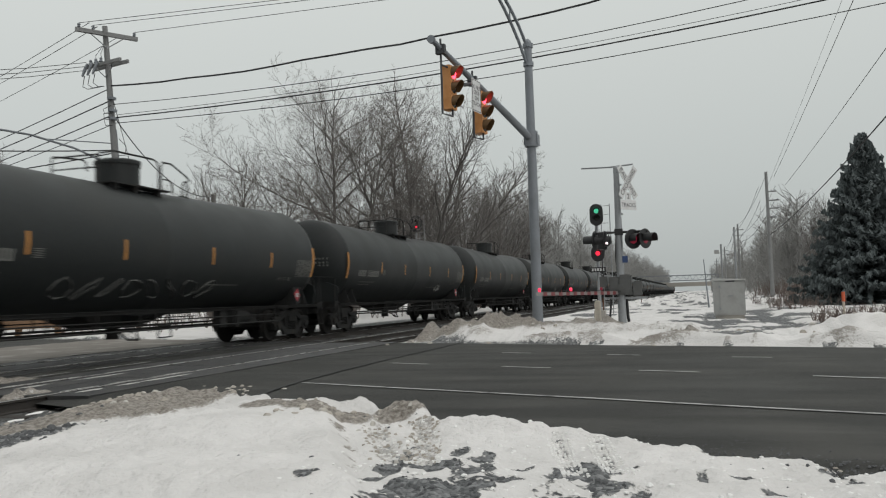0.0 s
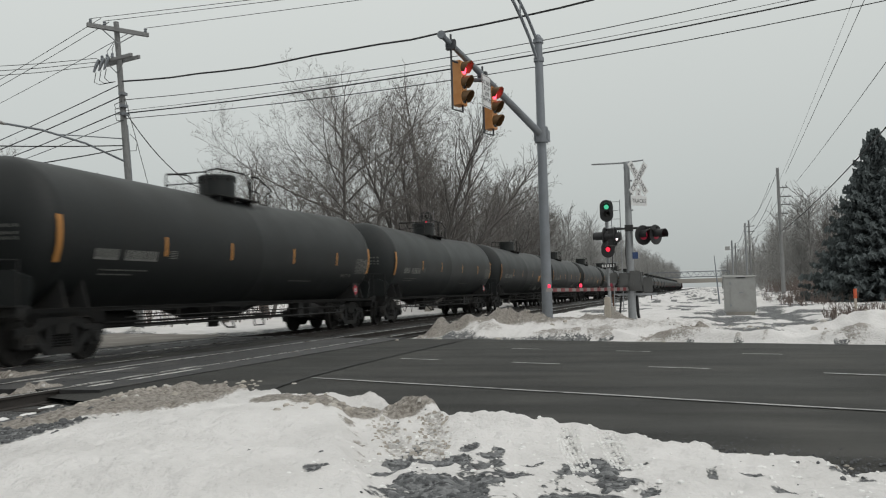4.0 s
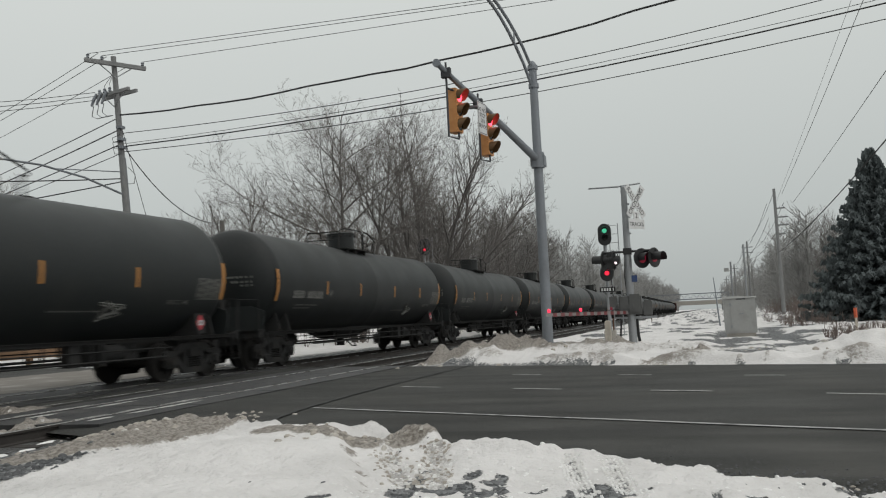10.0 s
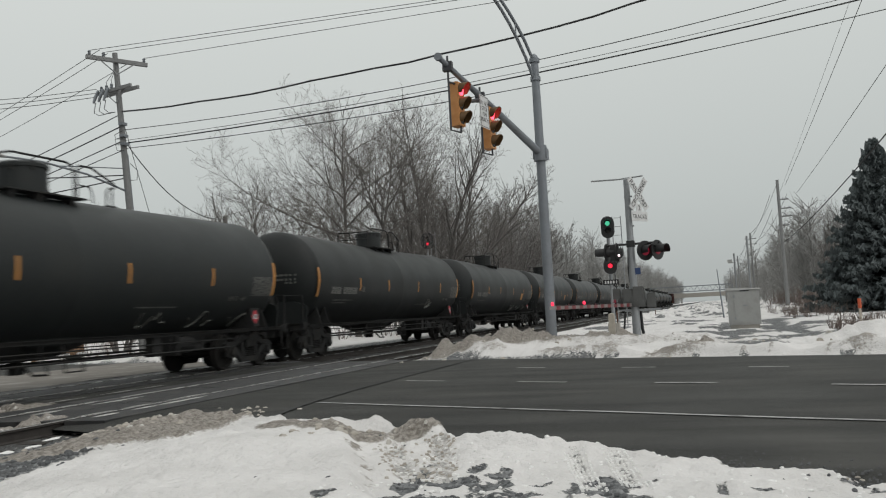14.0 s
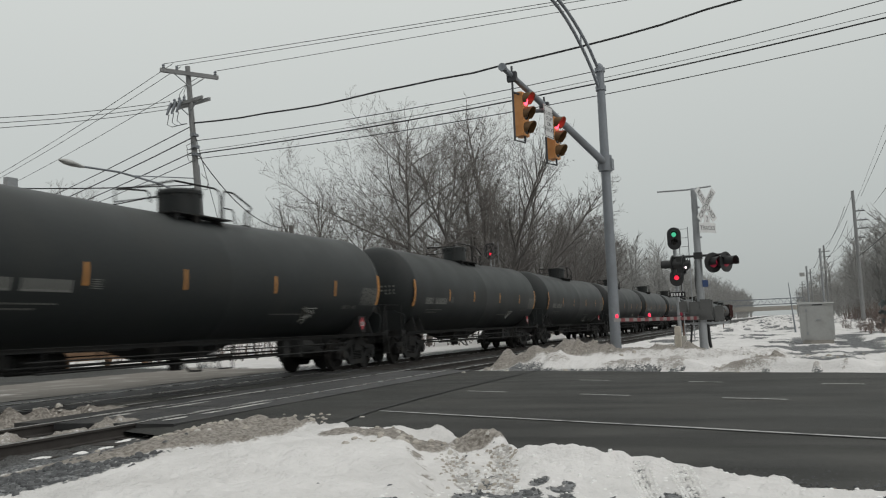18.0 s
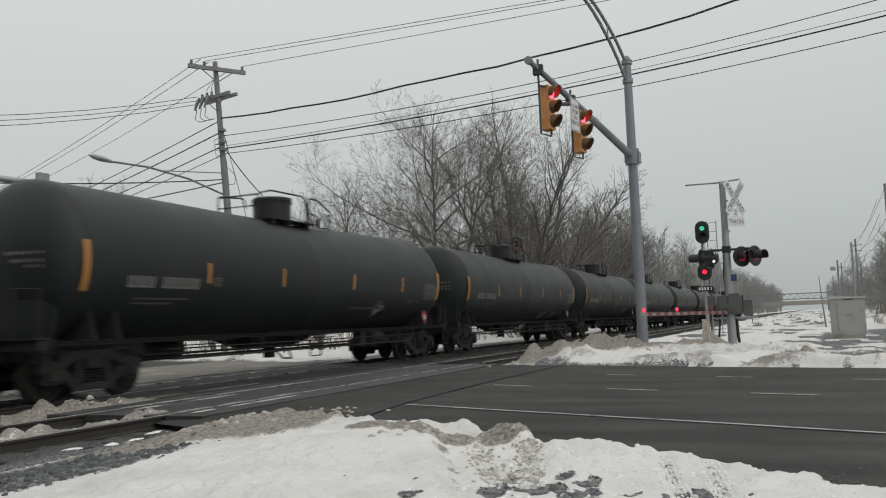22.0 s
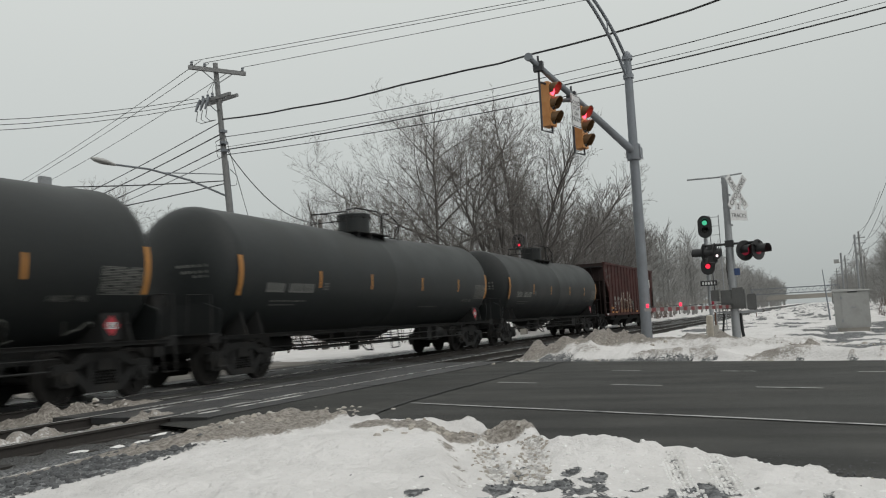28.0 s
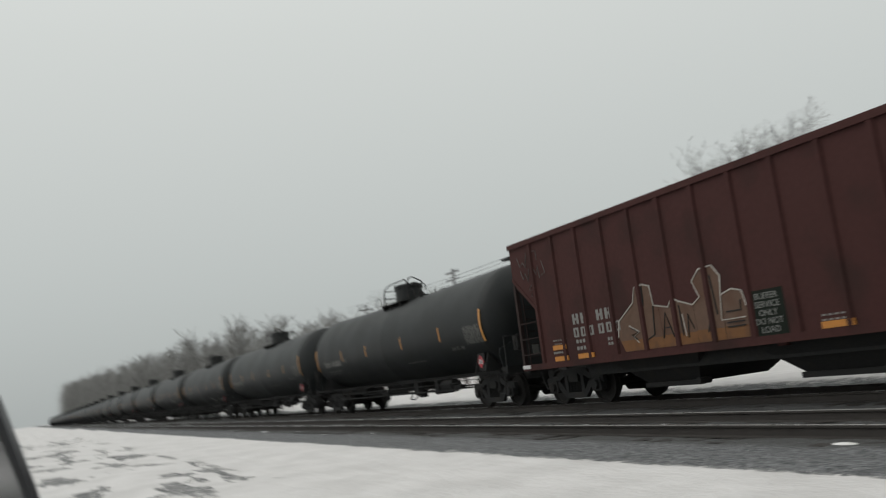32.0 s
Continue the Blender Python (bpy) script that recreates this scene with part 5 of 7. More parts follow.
def car_extra(k, what):
    """Paint and panels that set single cars apart."""
    car = TRAIN[k][0]
    rng = random.Random(k)
    if what == "panel":
        me = Mesh()
        x = 3.3 if k in (12, 20) else 4.1
        skin_patch(me, x, x + 0.5, 1.85, 2.25, 0.012)
        part("yellow_panel", me, YELLOW_STRIP, car, "square yellow panel on the flank")
    if what in ("scrawl", "panel"):
        me = Mesh()
        for w in range(3):
            x = 2.2 + 1.9 * w
            pts = [skin(x + i * 0.11, 1.34 + 0.13 * math.sin(i * 1.0 + k) + rng.uniform(-0.1, 0.1), 0.012) for i in range(11)]
            me.tube(pts, 0.018, 4)
        tagged(part("scrawl", me, GREY_STENCIL, car, "pale spray-painted scrawl"), kind="stuff")
    if what == "oval":
        me = Mesh()
        pts = []
        for i in range(26):
            a, r = i * 2.1 + rng.uniform(-0.5, 0.5), rng.uniform(0.12, 0.36)
            pts.append(skin(3.6 + r * 1.4 * math.cos(a), 1.66 + r * 0.75 * math.sin(a), 0.012))
        me.tube(pts, 0.016, 4)
        part("emblem", me, GREY_STENCIL, car, "faded pale spray-painted scrawl")
    if what == "long":
        me = Mesh()
        for w in range(8):
            x = -3.2 + 0.72 * w
            pts = [skin(x + 0.5 * math.cos(a) * 0.6, 1.55 + 0.2 * math.sin(a + w) + rng.uniform(-0.05, 0.05), 0.012) for a in np.linspace(0, 2 * math.pi, 9)]
            me.tube(pts, 0.02, 4)
        tagged(part("graffiti", me, FADED_SPRAY, car, "faded row of spray-painted letters"), kind="stuff")


for k, what in ((28, "long"), (27, "oval"), (25, "oval"), (22, "panel"), (21, "oval"), (20, "panel"), (19, "oval"), (18, "oval"), (17, "oval"), (16, "oval"), (15, "scrawl"), (14, "oval"), (13, "panel"),
                (12, "panel"), (11, "oval"), (10, "oval"), (9, "scrawl"), (8, "oval"), (7, "oval"), (6, "scrawl"), (5, "oval"), (4, "oval"), (3, "oval"), (2, "scrawl")):
    car_extra(k, what)
for k, a, b in ((15, 1.43, 4.57), (16, 0.85, 4.0), (19, 1.48, 4.25), (20, 1.9, 4.35)):
    strips = [o for o in TRAIN[k][0].children if o.name.startswith("reflective_strip")]
    strips = sorted(strips, key=lambda o: o.name)
    for o, d in ((strips[3], a - 1.83), (strips[4], b - 4.87)):
        o.matrix_basis = Matrix.Translation((d, 0, 0)) @ o.matrix_basis
hopper = make_hopper()
TRAIN.append((hopper, 10.45))


def spin_wheels():
    """Every wheelset turns with the train; they share one set of keys, each about its own axle."""
    a, rows = 0.0, []
    for i in range(0, 961):
        t = i / 30
        rows.append((t, Matrix.Translation((0, 0, 0.457)) @ Euler((0, -17.35 * t / 0.457, 0)).to_matrix().to_4x4()))
    first = WHEELSETS[0]
    walk(first, rows)
    for ws in WHEELSETS[1:]:
        ws.rotation_mode = "QUATERNION"
        ad = ws.animation_data_create()
        ad.action = first.animation_data.action
        ad.action_slot = first.animation_data.action_slot

# ---- crossing signals beside the road ----
def facing(x, y, z, dx, dy):
    """A pose whose local -y looks along (dx, dy)."""
    return Matrix.Translation((x, y, z)) @ Matrix.Rotation(math.atan2(dx, -dy), 4, "Z")


def traffic_head(parent, m, lit="red"):
    """A yellow three-lamp signal head; it looks along local -y."""
    hd = part("signal_head", Mesh().box(-0.17, 0.17, -0.02, 0.2, -0.56, 0.56), SIGNAL_YELLOW, parent, "yellow three-lamp signal head", m)
    for i, z in enumerate((0.37, 0.0, -0.37)):
        part("door", Mesh().box(-0.168, 0.168, -0.05, -0.02, z - 0.18, z + 0.18), SIGNAL_YELLOW, hd)
        me = Mesh()
        seg, v, f = 20, [], []
        for k in range(seg + 1):
            a = math.radians(-38 + 256 * k / seg)
            c, s = 0.16 * math.cos(a), 0.16 * math.sin(a)
            depth = 0.03 + 0.21 * min(1.0, max(0.0, 0.62 + 0.5 * s / 0.16))
            v += [(c, -0.05, z + s), (c, -0.05 - depth, z + s), (c * 1.05, -0.05, z + s * 1.05), (c * 1.05, -0.05 - depth, z + s * 1.05)]
        for k in range(seg):
            o = 4 * k
            f += [(o, o + 1, o + 5, o + 4), (o + 2, o + 6, o + 7, o + 3), (o + 1, o + 3, o + 7, o + 5)]
        me.add(v, f)
        part("visor", me, VISOR_PAINT, hd)
        red = i == 0
        part("lens", Mesh().lathe([(-0.052, 0.15), (-0.075, 0.11), (-0.085, 0.02)], 20, at=(0, 0, z), axis="y"), LED_RED if red and lit == "red" else LENS_DARK, hd,
             "glowing red lamp" if red and lit == "red" else "unlit lamp")
    return hd


VISOR_PAINT = surface("visor_paint", (0.12, 0.062, 0.02), 0.6, spread=0.15, grain=20, stain=5, bump=0.02, other=(0.05, 0.035, 0.02))


BRACKET_GREY = surface("dark_bracket_steel", (0.045, 0.047, 0.052), 0.6, spread=0.2, grain=20, stain=4, bump=0.03)


def make_signal_pole():
    px, py = 23.6, 4.26
    t = thing("traffic_signal_pole", "grey steel traffic signal pole with mast arm and two red signals", "traffic signal", m=pose(px, py, 0))
    out = Vector((-RN.x, -RN.y, 0))

    def arm(s, z):
        return Vector((out.x * s, out.y * s, z))
    part("pole", Mesh().tube([(0, 0, 0.05), (0, 0, 4.0), (0, 0, 8.38)], [0.15, 0.138, 0.11], 20).lathe([(8.38, 0.11), (8.44, 0.09), (8.5, 0.03)], 16), GREY_POLE, t)
    part("base_plate", Mesh().box(-0.26, 0.26, -0.26, 0.26, 0.02, 0.07), GREY_POLE, t)
    part("mast_arm", Mesh().tube([arm(0.0, 5.58), arm(1.5, 6.22), arm(3.0, 6.85), arm(4.5, 7.46)], [0.11, 0.095, 0.08, 0.065], 16), GREY_POLE, t)
    part("arm_cap", Mesh().lathe([(-0.06, 0.1), (0.03, 0.1), (0.07, 0.04)], 14, at=tuple(arm(4.5, 7.46)), axis="x"), GREY_POLE, t)
    part("clamp", Mesh().lathe([(5.36, 0.19), (5.8, 0.19)], 18).box(-0.1, 0.26, -0.2, 0.2, 5.42, 5.72), GREY_POLE, t)
    # double-pipe lamp bracket rising over the road
    for z0, z1, k in ((8.35, 10.15, 0.0), (7.75, 9.98, 0.02)):
        pts = [arm(0.1 + 2.9 * q, z0 + (z1 - z0) * math.sin(q * math.pi / 2) ** 0.85) for q in np.linspace(0, 1, 9)]
        part("lamp_bracket", Mesh().tube(pts, 0.045, 10), GREY_POLE, t)
    for s, za, zb in ((0.9, 8.75, 9.25),):
        part("bracket_tie", Mesh().tube([arm(s, za), arm(s, zb)], 0.02, 6), GREY_POLE, t)
    for z in (7.7, 8.24):
        part("band", Mesh().lathe([(z, 0.15), (z + 0.12, 0.15)], 16), GREY_POLE, t)
    look_dir = (-0.17, -0.985)
    for s, zc in ((3.72, 6.4), (2.4, 5.98)):
        p = arm(s, zc)
        traffic_head(t, facing(p.x, p.y, zc, *look_dir))
        q = arm(s + 0.42, 0)
        za = 5.58 + (s + 0.42) * 0.418
        part("bracket_pipe", Mesh().tube([(q.x, q.y, za + 0.25), (q.x, q.y, zc - 0.72), (p.x, p.y, zc - 0.72), (p.x, p.y, zc - 0.56)], 0.028, 8)
             .tube([(q.x, q.y, zc + 0.5), (p.x, p.y, zc + 0.5)], 0.028, 8).box(q.x - 0.07, q.x + 0.07, q.y - 0.12, q.y + 0.12, za - 0.14, za + 0.1), BRACKET_GREY, t, "dark mounting pipe")
    p = arm(3.14, 6.25) + Vector((look_dir[0], look_dir[1], 0)) * 0.3
    sg = part("sign", Mesh().plate([(-0.27, -0.42), (0.27, -0.42), (0.27, 0.42), (-0.27, 0.42)], "y", -0.006, 0.006), SIGN_WHITE, t, "white sign with black lettering", facing(p.x, p.y, p.z, *look_dir))
    part("lettering", lettering("DO NOT\nSTOP\nON\nTRACKS", 0.15, SIGN_BLACK, 0.001), None, sg, "", Matrix.Translation((0, -0.009, 0.0)) @ pose(0, 0, 0, 90))
    me = Mesh()
    for a, b, c, d in ((-0.255, 0.255, 0.385, 0.4), (-0.255, 0.255, -0.4, -0.385), (-0.255, -0.24, -0.385, 0.385), (0.24, 0.255, -0.385, 0.385)):
        me.box(a, b, -0.009, -0.006, c, d)
    part("border", me, SIGN_BLACK, sg)
    part("sign_bracket", Mesh().box(p.x - 0.03, p.x + 0.14, p.y + 0.02, p.y + 0.36, 6.56, 6.62), GREY_POLE, t)
    return t


def round_lamp(parent, x, y, z, dx, dy, r=0.3, lit=None, name="flasher"):
    """A crossing flasher: black disc, hood and lens, looking along (dx, dy)."""
    fl = part(name, Mesh().lathe([(-0.01, r), (0.012, r)], 28, axis="y").lathe([(0.012, 0.14), (0.18, 0.12)], 16, axis="y"), BLACK_PAINT, parent, "black round crossing light", facing(x, y, z, dx, dy))
    seg, v, f = 16, [], []
    for k in range(seg + 1):
        a = math.radians(-30 + 240 * k / seg)
        c, s = 0.16 * math.cos(a), 0.16 * math.sin(a)
        v += [(c, -0.01, s), (c, -0.34, s)]
    for k in range(seg):
        f.append((2 * k, 2 * k + 1, 2 * k + 3, 2 * k + 2))
    part("hood", Mesh().add(v, f), BLACK_PAINT, fl)
    part("lens", Mesh().lathe([(-0.012, 0.145), (-0.03, 0.1), (-0.036, 0.02)], 18, axis="y"), lit or LENS_DARK, fl)
    return fl


MACHINE_GREY = surface("weathered_machine_grey", (0.085, 0.086, 0.085), 0.65, spread=0.2, grain=14, stain=3, bump=0.05, other=(0.07, 0.068, 0.063))
GATE_WHITE = surface("dirty_white_tape", (0.21, 0.2, 0.195), 0.6, spread=0.2, grain=20, stain=6, bump=0.02, other=(0.15, 0.14, 0.13), dirt=0.7)


def make_gate():
    px, py = 25.9, 2.1
    t = thing("crossing_gate", "railroad crossing mast with crossbuck, flashing lights and lowered striped gate", "crossing gate", m=pose(px, py, 0.1))
    z0 = -0.1
    out = Vector((-RN.x, -RN.y, 0))
    part("mast", Mesh().tube([(0, 0, 0.0), (0, 0, 2.4), (0, 0, 4.92 + z0)], [0.125, 0.108, 0.085], 14).lathe([(4.9 + z0, 0.09), (4.98 + z0, 0.07)], 12), GALV, t)
    for z in (4.8, 4.4, 4.0, 3.5):
        part("band", Mesh().lathe([(z + z0 - 0.03, 0.095), (z + z0 + 0.03, 0.095)], 12).box(-0.02, 0.1, -0.14, -0.05, z + z0 - 0.02, z + z0 + 0.02), GALV, t)
    side = Vector((-0.07, 1.0, 0)).normalized()
    part("top_arm", Mesh().tube([side * -0.5 + Vector((0, 0, 5.0 + z0)), side * 0.2 + Vector((0, 0, 4.95 + z0)), side * 1.05 + Vector((0, 0, 4.96 + z0))], 0.025, 6), GALV, t)
    # crossbuck
    look_dir = Vector((-0.6, -0.8, 0)).normalized()
    cb = part("crossbuck", Mesh().plate([(-0.58, -0.11), (0.58, -0.11), (0.58, 0.11), (-0.58, 0.11)], "y", -0.006, 0.006), SIGN_WHITE, t,
              "white crossbuck with black lettering", facing(-0.08, -0.33, 4.45 + z0, *look_dir[:2]) @ pose(0, 0, 0, 0, 52))
    b2 = part("blade", Mesh().plate([(-0.58, -0.11), (0.58, -0.11), (0.58, 0.11), (-0.58, 0.11)], "y", -0.02, -0.009), SIGN_WHITE, cb, "", pose(0, 0, 0, 0, -104))
    part("lettering", lettering("RAILROAD", 0.21, SIGN_BLACK, 0.001), None, cb, "", Matrix.Translation((0, -0.008, 0)) @ pose(0, 0, 0, 90))
    part("lettering", lettering("CROSSING", 0.21, SIGN_BLACK, 0.001), None, cb, "", pose(0, 0, 0, 0, -104) @ Matrix.Translation((0, -0.024, 0)) @ pose(0, 0, 0, 90))
    ts = part("track_count_sign", Mesh().plate([(-0.35, -0.17), (0.35, -0.17), (0.35, 0.13), (0.12, 0.13), (0.12, 0.36), (-0.12, 0.36), (-0.12, 0.13), (-0.35, 0.13)], "y", -0.006, 0.006), SIGN_WHITE, t,
              "white plate below the crossbuck", facing(-0.08, -0.33, 3.78 + z0, *look_dir[:2]))
    part("lettering", lettering("TRACKS", 0.17, SIGN_BLACK, 0.001), None, ts, "", Matrix.Translation((0, -0.008, -0.03)) @ pose(0, 0, 0, 90))
    part("lettering", lettering("2", 0.22, SIGN_BLACK, 0.001), None, ts, "", Matrix.Translation((0, -0.008, 0.23)) @ pose(0, 0, 0, 90))
    # flashers on a cross arm, front and back
    part("flasher_arm", Mesh().tube([(0.05, 0.75, 2.95 + z0), (-0.05, -0.85, 2.95 + z0)], 0.035, 8).box(-0.12, 0.12, -0.12, 0.12, 2.86 + z0, 3.05 + z0), BLACK_PAINT, t)
    for y, d, lit in ((-0.42, (-0.75, -0.66), LED_RED_DIM), (-0.78, (-0.55, -0.84), LED_RED_DIM), (0.72, (0.2, 0.98), None), (0.42, (0.1, 0.99), None)):
        round_lamp(t, -0.1 if y < 0 else 0.0, y, 2.72 + z0, *d, lit=lit)
    part("lower_lamp", Mesh().box(-0.12, 0.08, 0.36, 0.62, 2.45 + z0, 2.95 + z0), BLACK_PAINT, t)
    side_lamp = part("walk_lamp", Mesh().lathe([(-0.1, 0.1), (0.08, 0.1), (0.12, 0.05)], 14, axis="y"), BLACK_PAINT, t, "small lit side lamp", facing(-0.14, 0.36, 2.62 + z0, -1, -0.1))
    part("lens", Mesh().lathe([(-0.102, 0.036), (-0.11, 0.02), (-0.113, 0.005)], 14, axis="y"), LED_WHITE, side_lamp, "white lit lamp")
    part("blue_sign", Mesh().box(-0.1, -0.085, -0.24, -0.08, 2.02 + z0, 2.22 + z0), BLUE_SIGN, t, "small blue notice plate")
    # mechanism and counterweight
    mech = part("gate_mechanism", Mesh().box(-0.2, 0.16, -0.32, 0.34, 1.05 + z0, 1.6 + z0), MACHINE_GREY, t, "grey gate machine housing")
    part("cover", Mesh().box(-0.23, -0.2, -0.28, 0.02, 1.12 + z0, 1.66 + z0).box(-0.23, -0.2, 0.06, 0.3, 1.12 + z0, 1.55 + z0), MACHINE_GREY, mech)
    part("counterweight", Mesh().box(-0.1, 0.0, -0.62, -0.36, 1.02 + z0, 1.42 + z0).box(0.03, 0.1, -0.6, -0.38, 1.0 + z0, 1.46 + z0), MACHINE_GREY, t)
    part("counter_arm", Mesh().box(-0.08, 0.0, -0.75, 0.3, 0.92 + z0, 0.99 + z0).box(0.04, 0.1, -0.7, 0.5, 0.94 + z0, 0.99 + z0), GALV, t)
    part("crank_disc", Mesh().cyl((-0.26, 0.0, 1.28 + z0), (-0.2, 0.0, 1.28 + z0), 0.1, seg=16).cyl((-0.28, 0.0, 1.28 + z0), (-0.26, 0.0, 1.28 + z0), 0.04, seg=8), MACHINE_GREY, mech)
    part("junction_box", Mesh().box(-0.16, 0.02, 0.4, 0.62, 1.3 + z0, 1.62 + z0), MACHINE_GREY, t)
    part("lamp_cable", Mesh().tube([(0.1, 0.1, 1.6 + z0), (0.14, 0.14, 2.1), (0.1, 0.1, 2.9 + z0)], 0.018, 5).tube([(-0.1, 0.5, 1.6 + z0), (-0.12, 0.52, 2.0), (0.0, 0.3, 2.9 + z0)], 0.014, 5), WIRE_BLACK, t)
    part("conduit", Mesh().tube([(0.1, -0.14, 1.0 + z0), (0.12, -0.16, 0.3), (0.18, -0.2, 0.0)], 0.045, 8).tube([(0.1, 0.3, 1.0 + z0), (0.2, 0.42, 0.0)], 0.03, 6), BLACK_PAINT, t)
    n = 12
    arm = part("gate_arm", Mesh().hexa(*[[tuple(out * s + Vector((0.02 * k, 0, z))) for s, k, z in q] for q in (
        ((0.1, -1, 0.97), (4.9, -1, 1.01), (4.9, 1, 1.01), (0.1, 1, 0.97)), ((0.1, -1, 1.07), (4.9, -1, 1.09), (4.9, 1, 1.09), (0.1, 1, 1.07)))]), GATE_WHITE, t, "red and white striped gate arm")
    for i in range(n):
        s0 = 0.35 + i * 0.4
        if s0 + 0.2 > 4.9:
            break
        z = 0.972 + 0.03 * s0 / 4.9
        me = Mesh().hexa(*[[tuple(out * s + Vector((k, 0, zz))) for s, k, zz in q] for q in (
            ((s0, -0.026, z - 0.002), (s0 + 0.2, -0.026, z - 0.002), (s0 + 0.2, 0.026, z - 0.002), (s0, 0.026, z - 0.002)),
            ((s0, -0.026, z + 0.095), (s0 + 0.2, -0.026, z + 0.095), (s0 + 0.2, 0.026, z + 0.095), (s0, 0.026, z + 0.095)))])
        part("stripe", me, GATE_RED, arm, "red stripe")
    for s, lit in ((4.75, GATE_LED), (3.1, GATE_LED), (1.3, LED_RED_DIM)):
        q = out * s
        part("gate_lamp", Mesh().lathe([(1.1, 0.035), (1.17, 0.04), (1.2, 0.02)], 12, at=(q.x, q.y, 0)), lit, arm, "red gate lamp")
    part("arm_cable", Mesh().tube([tuple(out * s + Vector((0, 0, 1.11 - 0.015 * math.sin(s * 5)))) for s in np.linspace(0.3, 4.7, 14)], 0.01, 4), WIRE_BLACK, arm)
    part("footing", Mesh().lathe([(-0.1, 0.28), (0.1, 0.28)], 12), CONCRETE, t)
    return t


def make_block_signal(x, y, zg, heads, mast_top, label, dirv, ladder=True, plate=None):
    """A railway block signal: mast, ladder and dark heads; heads as (z, lamp material, half height)."""
    t = thing("railway_signal", label, "railway signal", m=pose(x, y, zg))
    part("mast", Mesh().tube([(0, 0, 0), (0, 0, mast_top - zg)], 0.065, 12), GALV, t)
    part("base", Mesh().box(-0.2, 0.2, -0.2, 0.2, 0.0, 0.5), CONCRETE, t)
    d = Vector(dirv).normalized()
    for z, lit, hh in heads:
        m = facing(d.x * 0.22, d.y * 0.22, z - zg, d.x, d.y)
        rw = 0.24 if hh < 0.45 else 0.44
        out = [(rw * math.cos(a), (hh - rw) * (1 if 0 < a < math.pi else -1) + rw * math.sin(a)) for a in np.linspace(0.01, 2 * math.pi - 0.01, 28)]
        hd = part("signal_head", Mesh().plate(out, "y", -0.02, 0.0).box(-0.16, 0.16, 0.0, 0.25, -hh + 0.12, hh - 0.12), BLACK_PAINT, t, "black oval signal head", m)
        zs = (0.14, -0.14) if 0.3 < hh < 0.45 else (-0.2, 0.2) if hh > 0.45 else (0.0,)
        for i, zl in enumerate(zs):
            seg, v, f = 14, [], []
            for k in range(seg + 1):
                a = math.radians(-20 + 220 * k / seg)
                v += [(0.13 * math.cos(a), -0.02, zl + 0.13 * math.sin(a)), (0.13 * math.cos(a), -0.3, zl + 0.13 * math.sin(a))]
            for k in range(seg):
                f.append((2 * k, 2 * k + 1, 2 * k + 3, 2 * k + 2))
            part("hood", Mesh().add(v, f), BLACK_PAINT, hd)
            part("lens", Mesh().lathe([(-0.022, 0.085), (-0.035, 0.05), (-0.04, 0.01)], 16, at=(0, 0, zl), axis="y"), (lit if i == 0 else LENS_DARK), hd, "lit signal lamp" if i == 0 else "")
    if ladder:
        me = Mesh()
        for k in (-0.16, 0.16):
            me.tube([(0.32, k - 0.3, 0.3), (0.32, k - 0.3, mast_top - zg + 0.2)], 0.018, 5)
        for i in range(int((mast_top - zg) / 0.32)):
            me.tube([(0.32, -0.46, 0.5 + i * 0.32), (0.32, -0.14, 0.5 + i * 0.32)], 0.012, 4)
        me.tube([(0, 0, mast_top - zg - 1.4), (0.32, -0.3, mast_top - zg - 1.4)], 0.016, 4)
        part("ladder", me, GALV, t)
    if plate:
        me = Mesh().box(-0.03, -0.02, -0.28, 0.28, plate - zg - 0.09, plate - zg + 0.09)
        pl = part("number_plate", me, BLACK_PAINT, t, "black plate with pale marks", pose(-0.09, 0, 0))
        for k in range(5):
            part("mark", Mesh().box(-0.036, -0.03, -0.22 + k * 0.095, -0.16 + k * 0.095, plate - zg - 0.05, plate - zg + 0.05), SIGN_WHITE, pl)
    return t


make_signal_pole()
make_gate()
make_block_signal(31.0, 3.3, 0.0, ((3.97, LED_GREEN, 0.4), (2.57, BLOCK_RED, 0.3)), 4.2, "railway block signal with a green lamp above a red lamp", (-1, -0.12), plate=1.98)
make_block_signal(52.6, 17.4, -0.1, ((6.05, BLOCK_RED, 0.55), (3.6, BLOCK_RED, 0.5)), 6.5, "tall railway signal with red lamps across the tracks", (-1, -0.35))


def make_case():
    t = thing("signal_case", "grey aluminium railway equipment case standing in the snow", "equipment case", m=pose(33.1, -1.24, 0.12))
    part("body", Mesh().box(-0.45, 0.55, -0.55, 0.55, 0.05, 1.33), ALUM, t)
    part("roof", Mesh().hexa([(-0.5, -0.6, 1.33), (0.6, -0.6, 1.33), (0.6, 0.6, 1.33), (-0.5, 0.6, 1.33)], [(-0.48, -0.58, 1.37), (0.58, -0.58, 1.37), (0.58, 0.58, 1.42), (-0.48, 0.58, 1.42)]), ALUM, t)
    dr = part("door", Mesh().box(-0.475, -0.45, -0.4, 0.32, 0.14, 1.26), ALUM, t, "closed door with a latch")
    part("handle", Mesh().box(-0.5, -0.475, -0.12, 0.04, 0.74, 0.78), GALV, dr)
    for z in (0.25, 1.05):
        part("hinge", Mesh().box(-0.49, -0.475, 0.3, 0.36, z, z + 0.1), GALV, dr)
    part("plinth", Mesh().box(-0.42, 0.52, -0.5, 0.5, -0.12, 0.05), CONCRETE, t)
    part("vent", Mesh().box(-0.48, -0.45, -0.2, 0.12, 1.28, 1.31), BLACK_PAINT, t)


make_case()


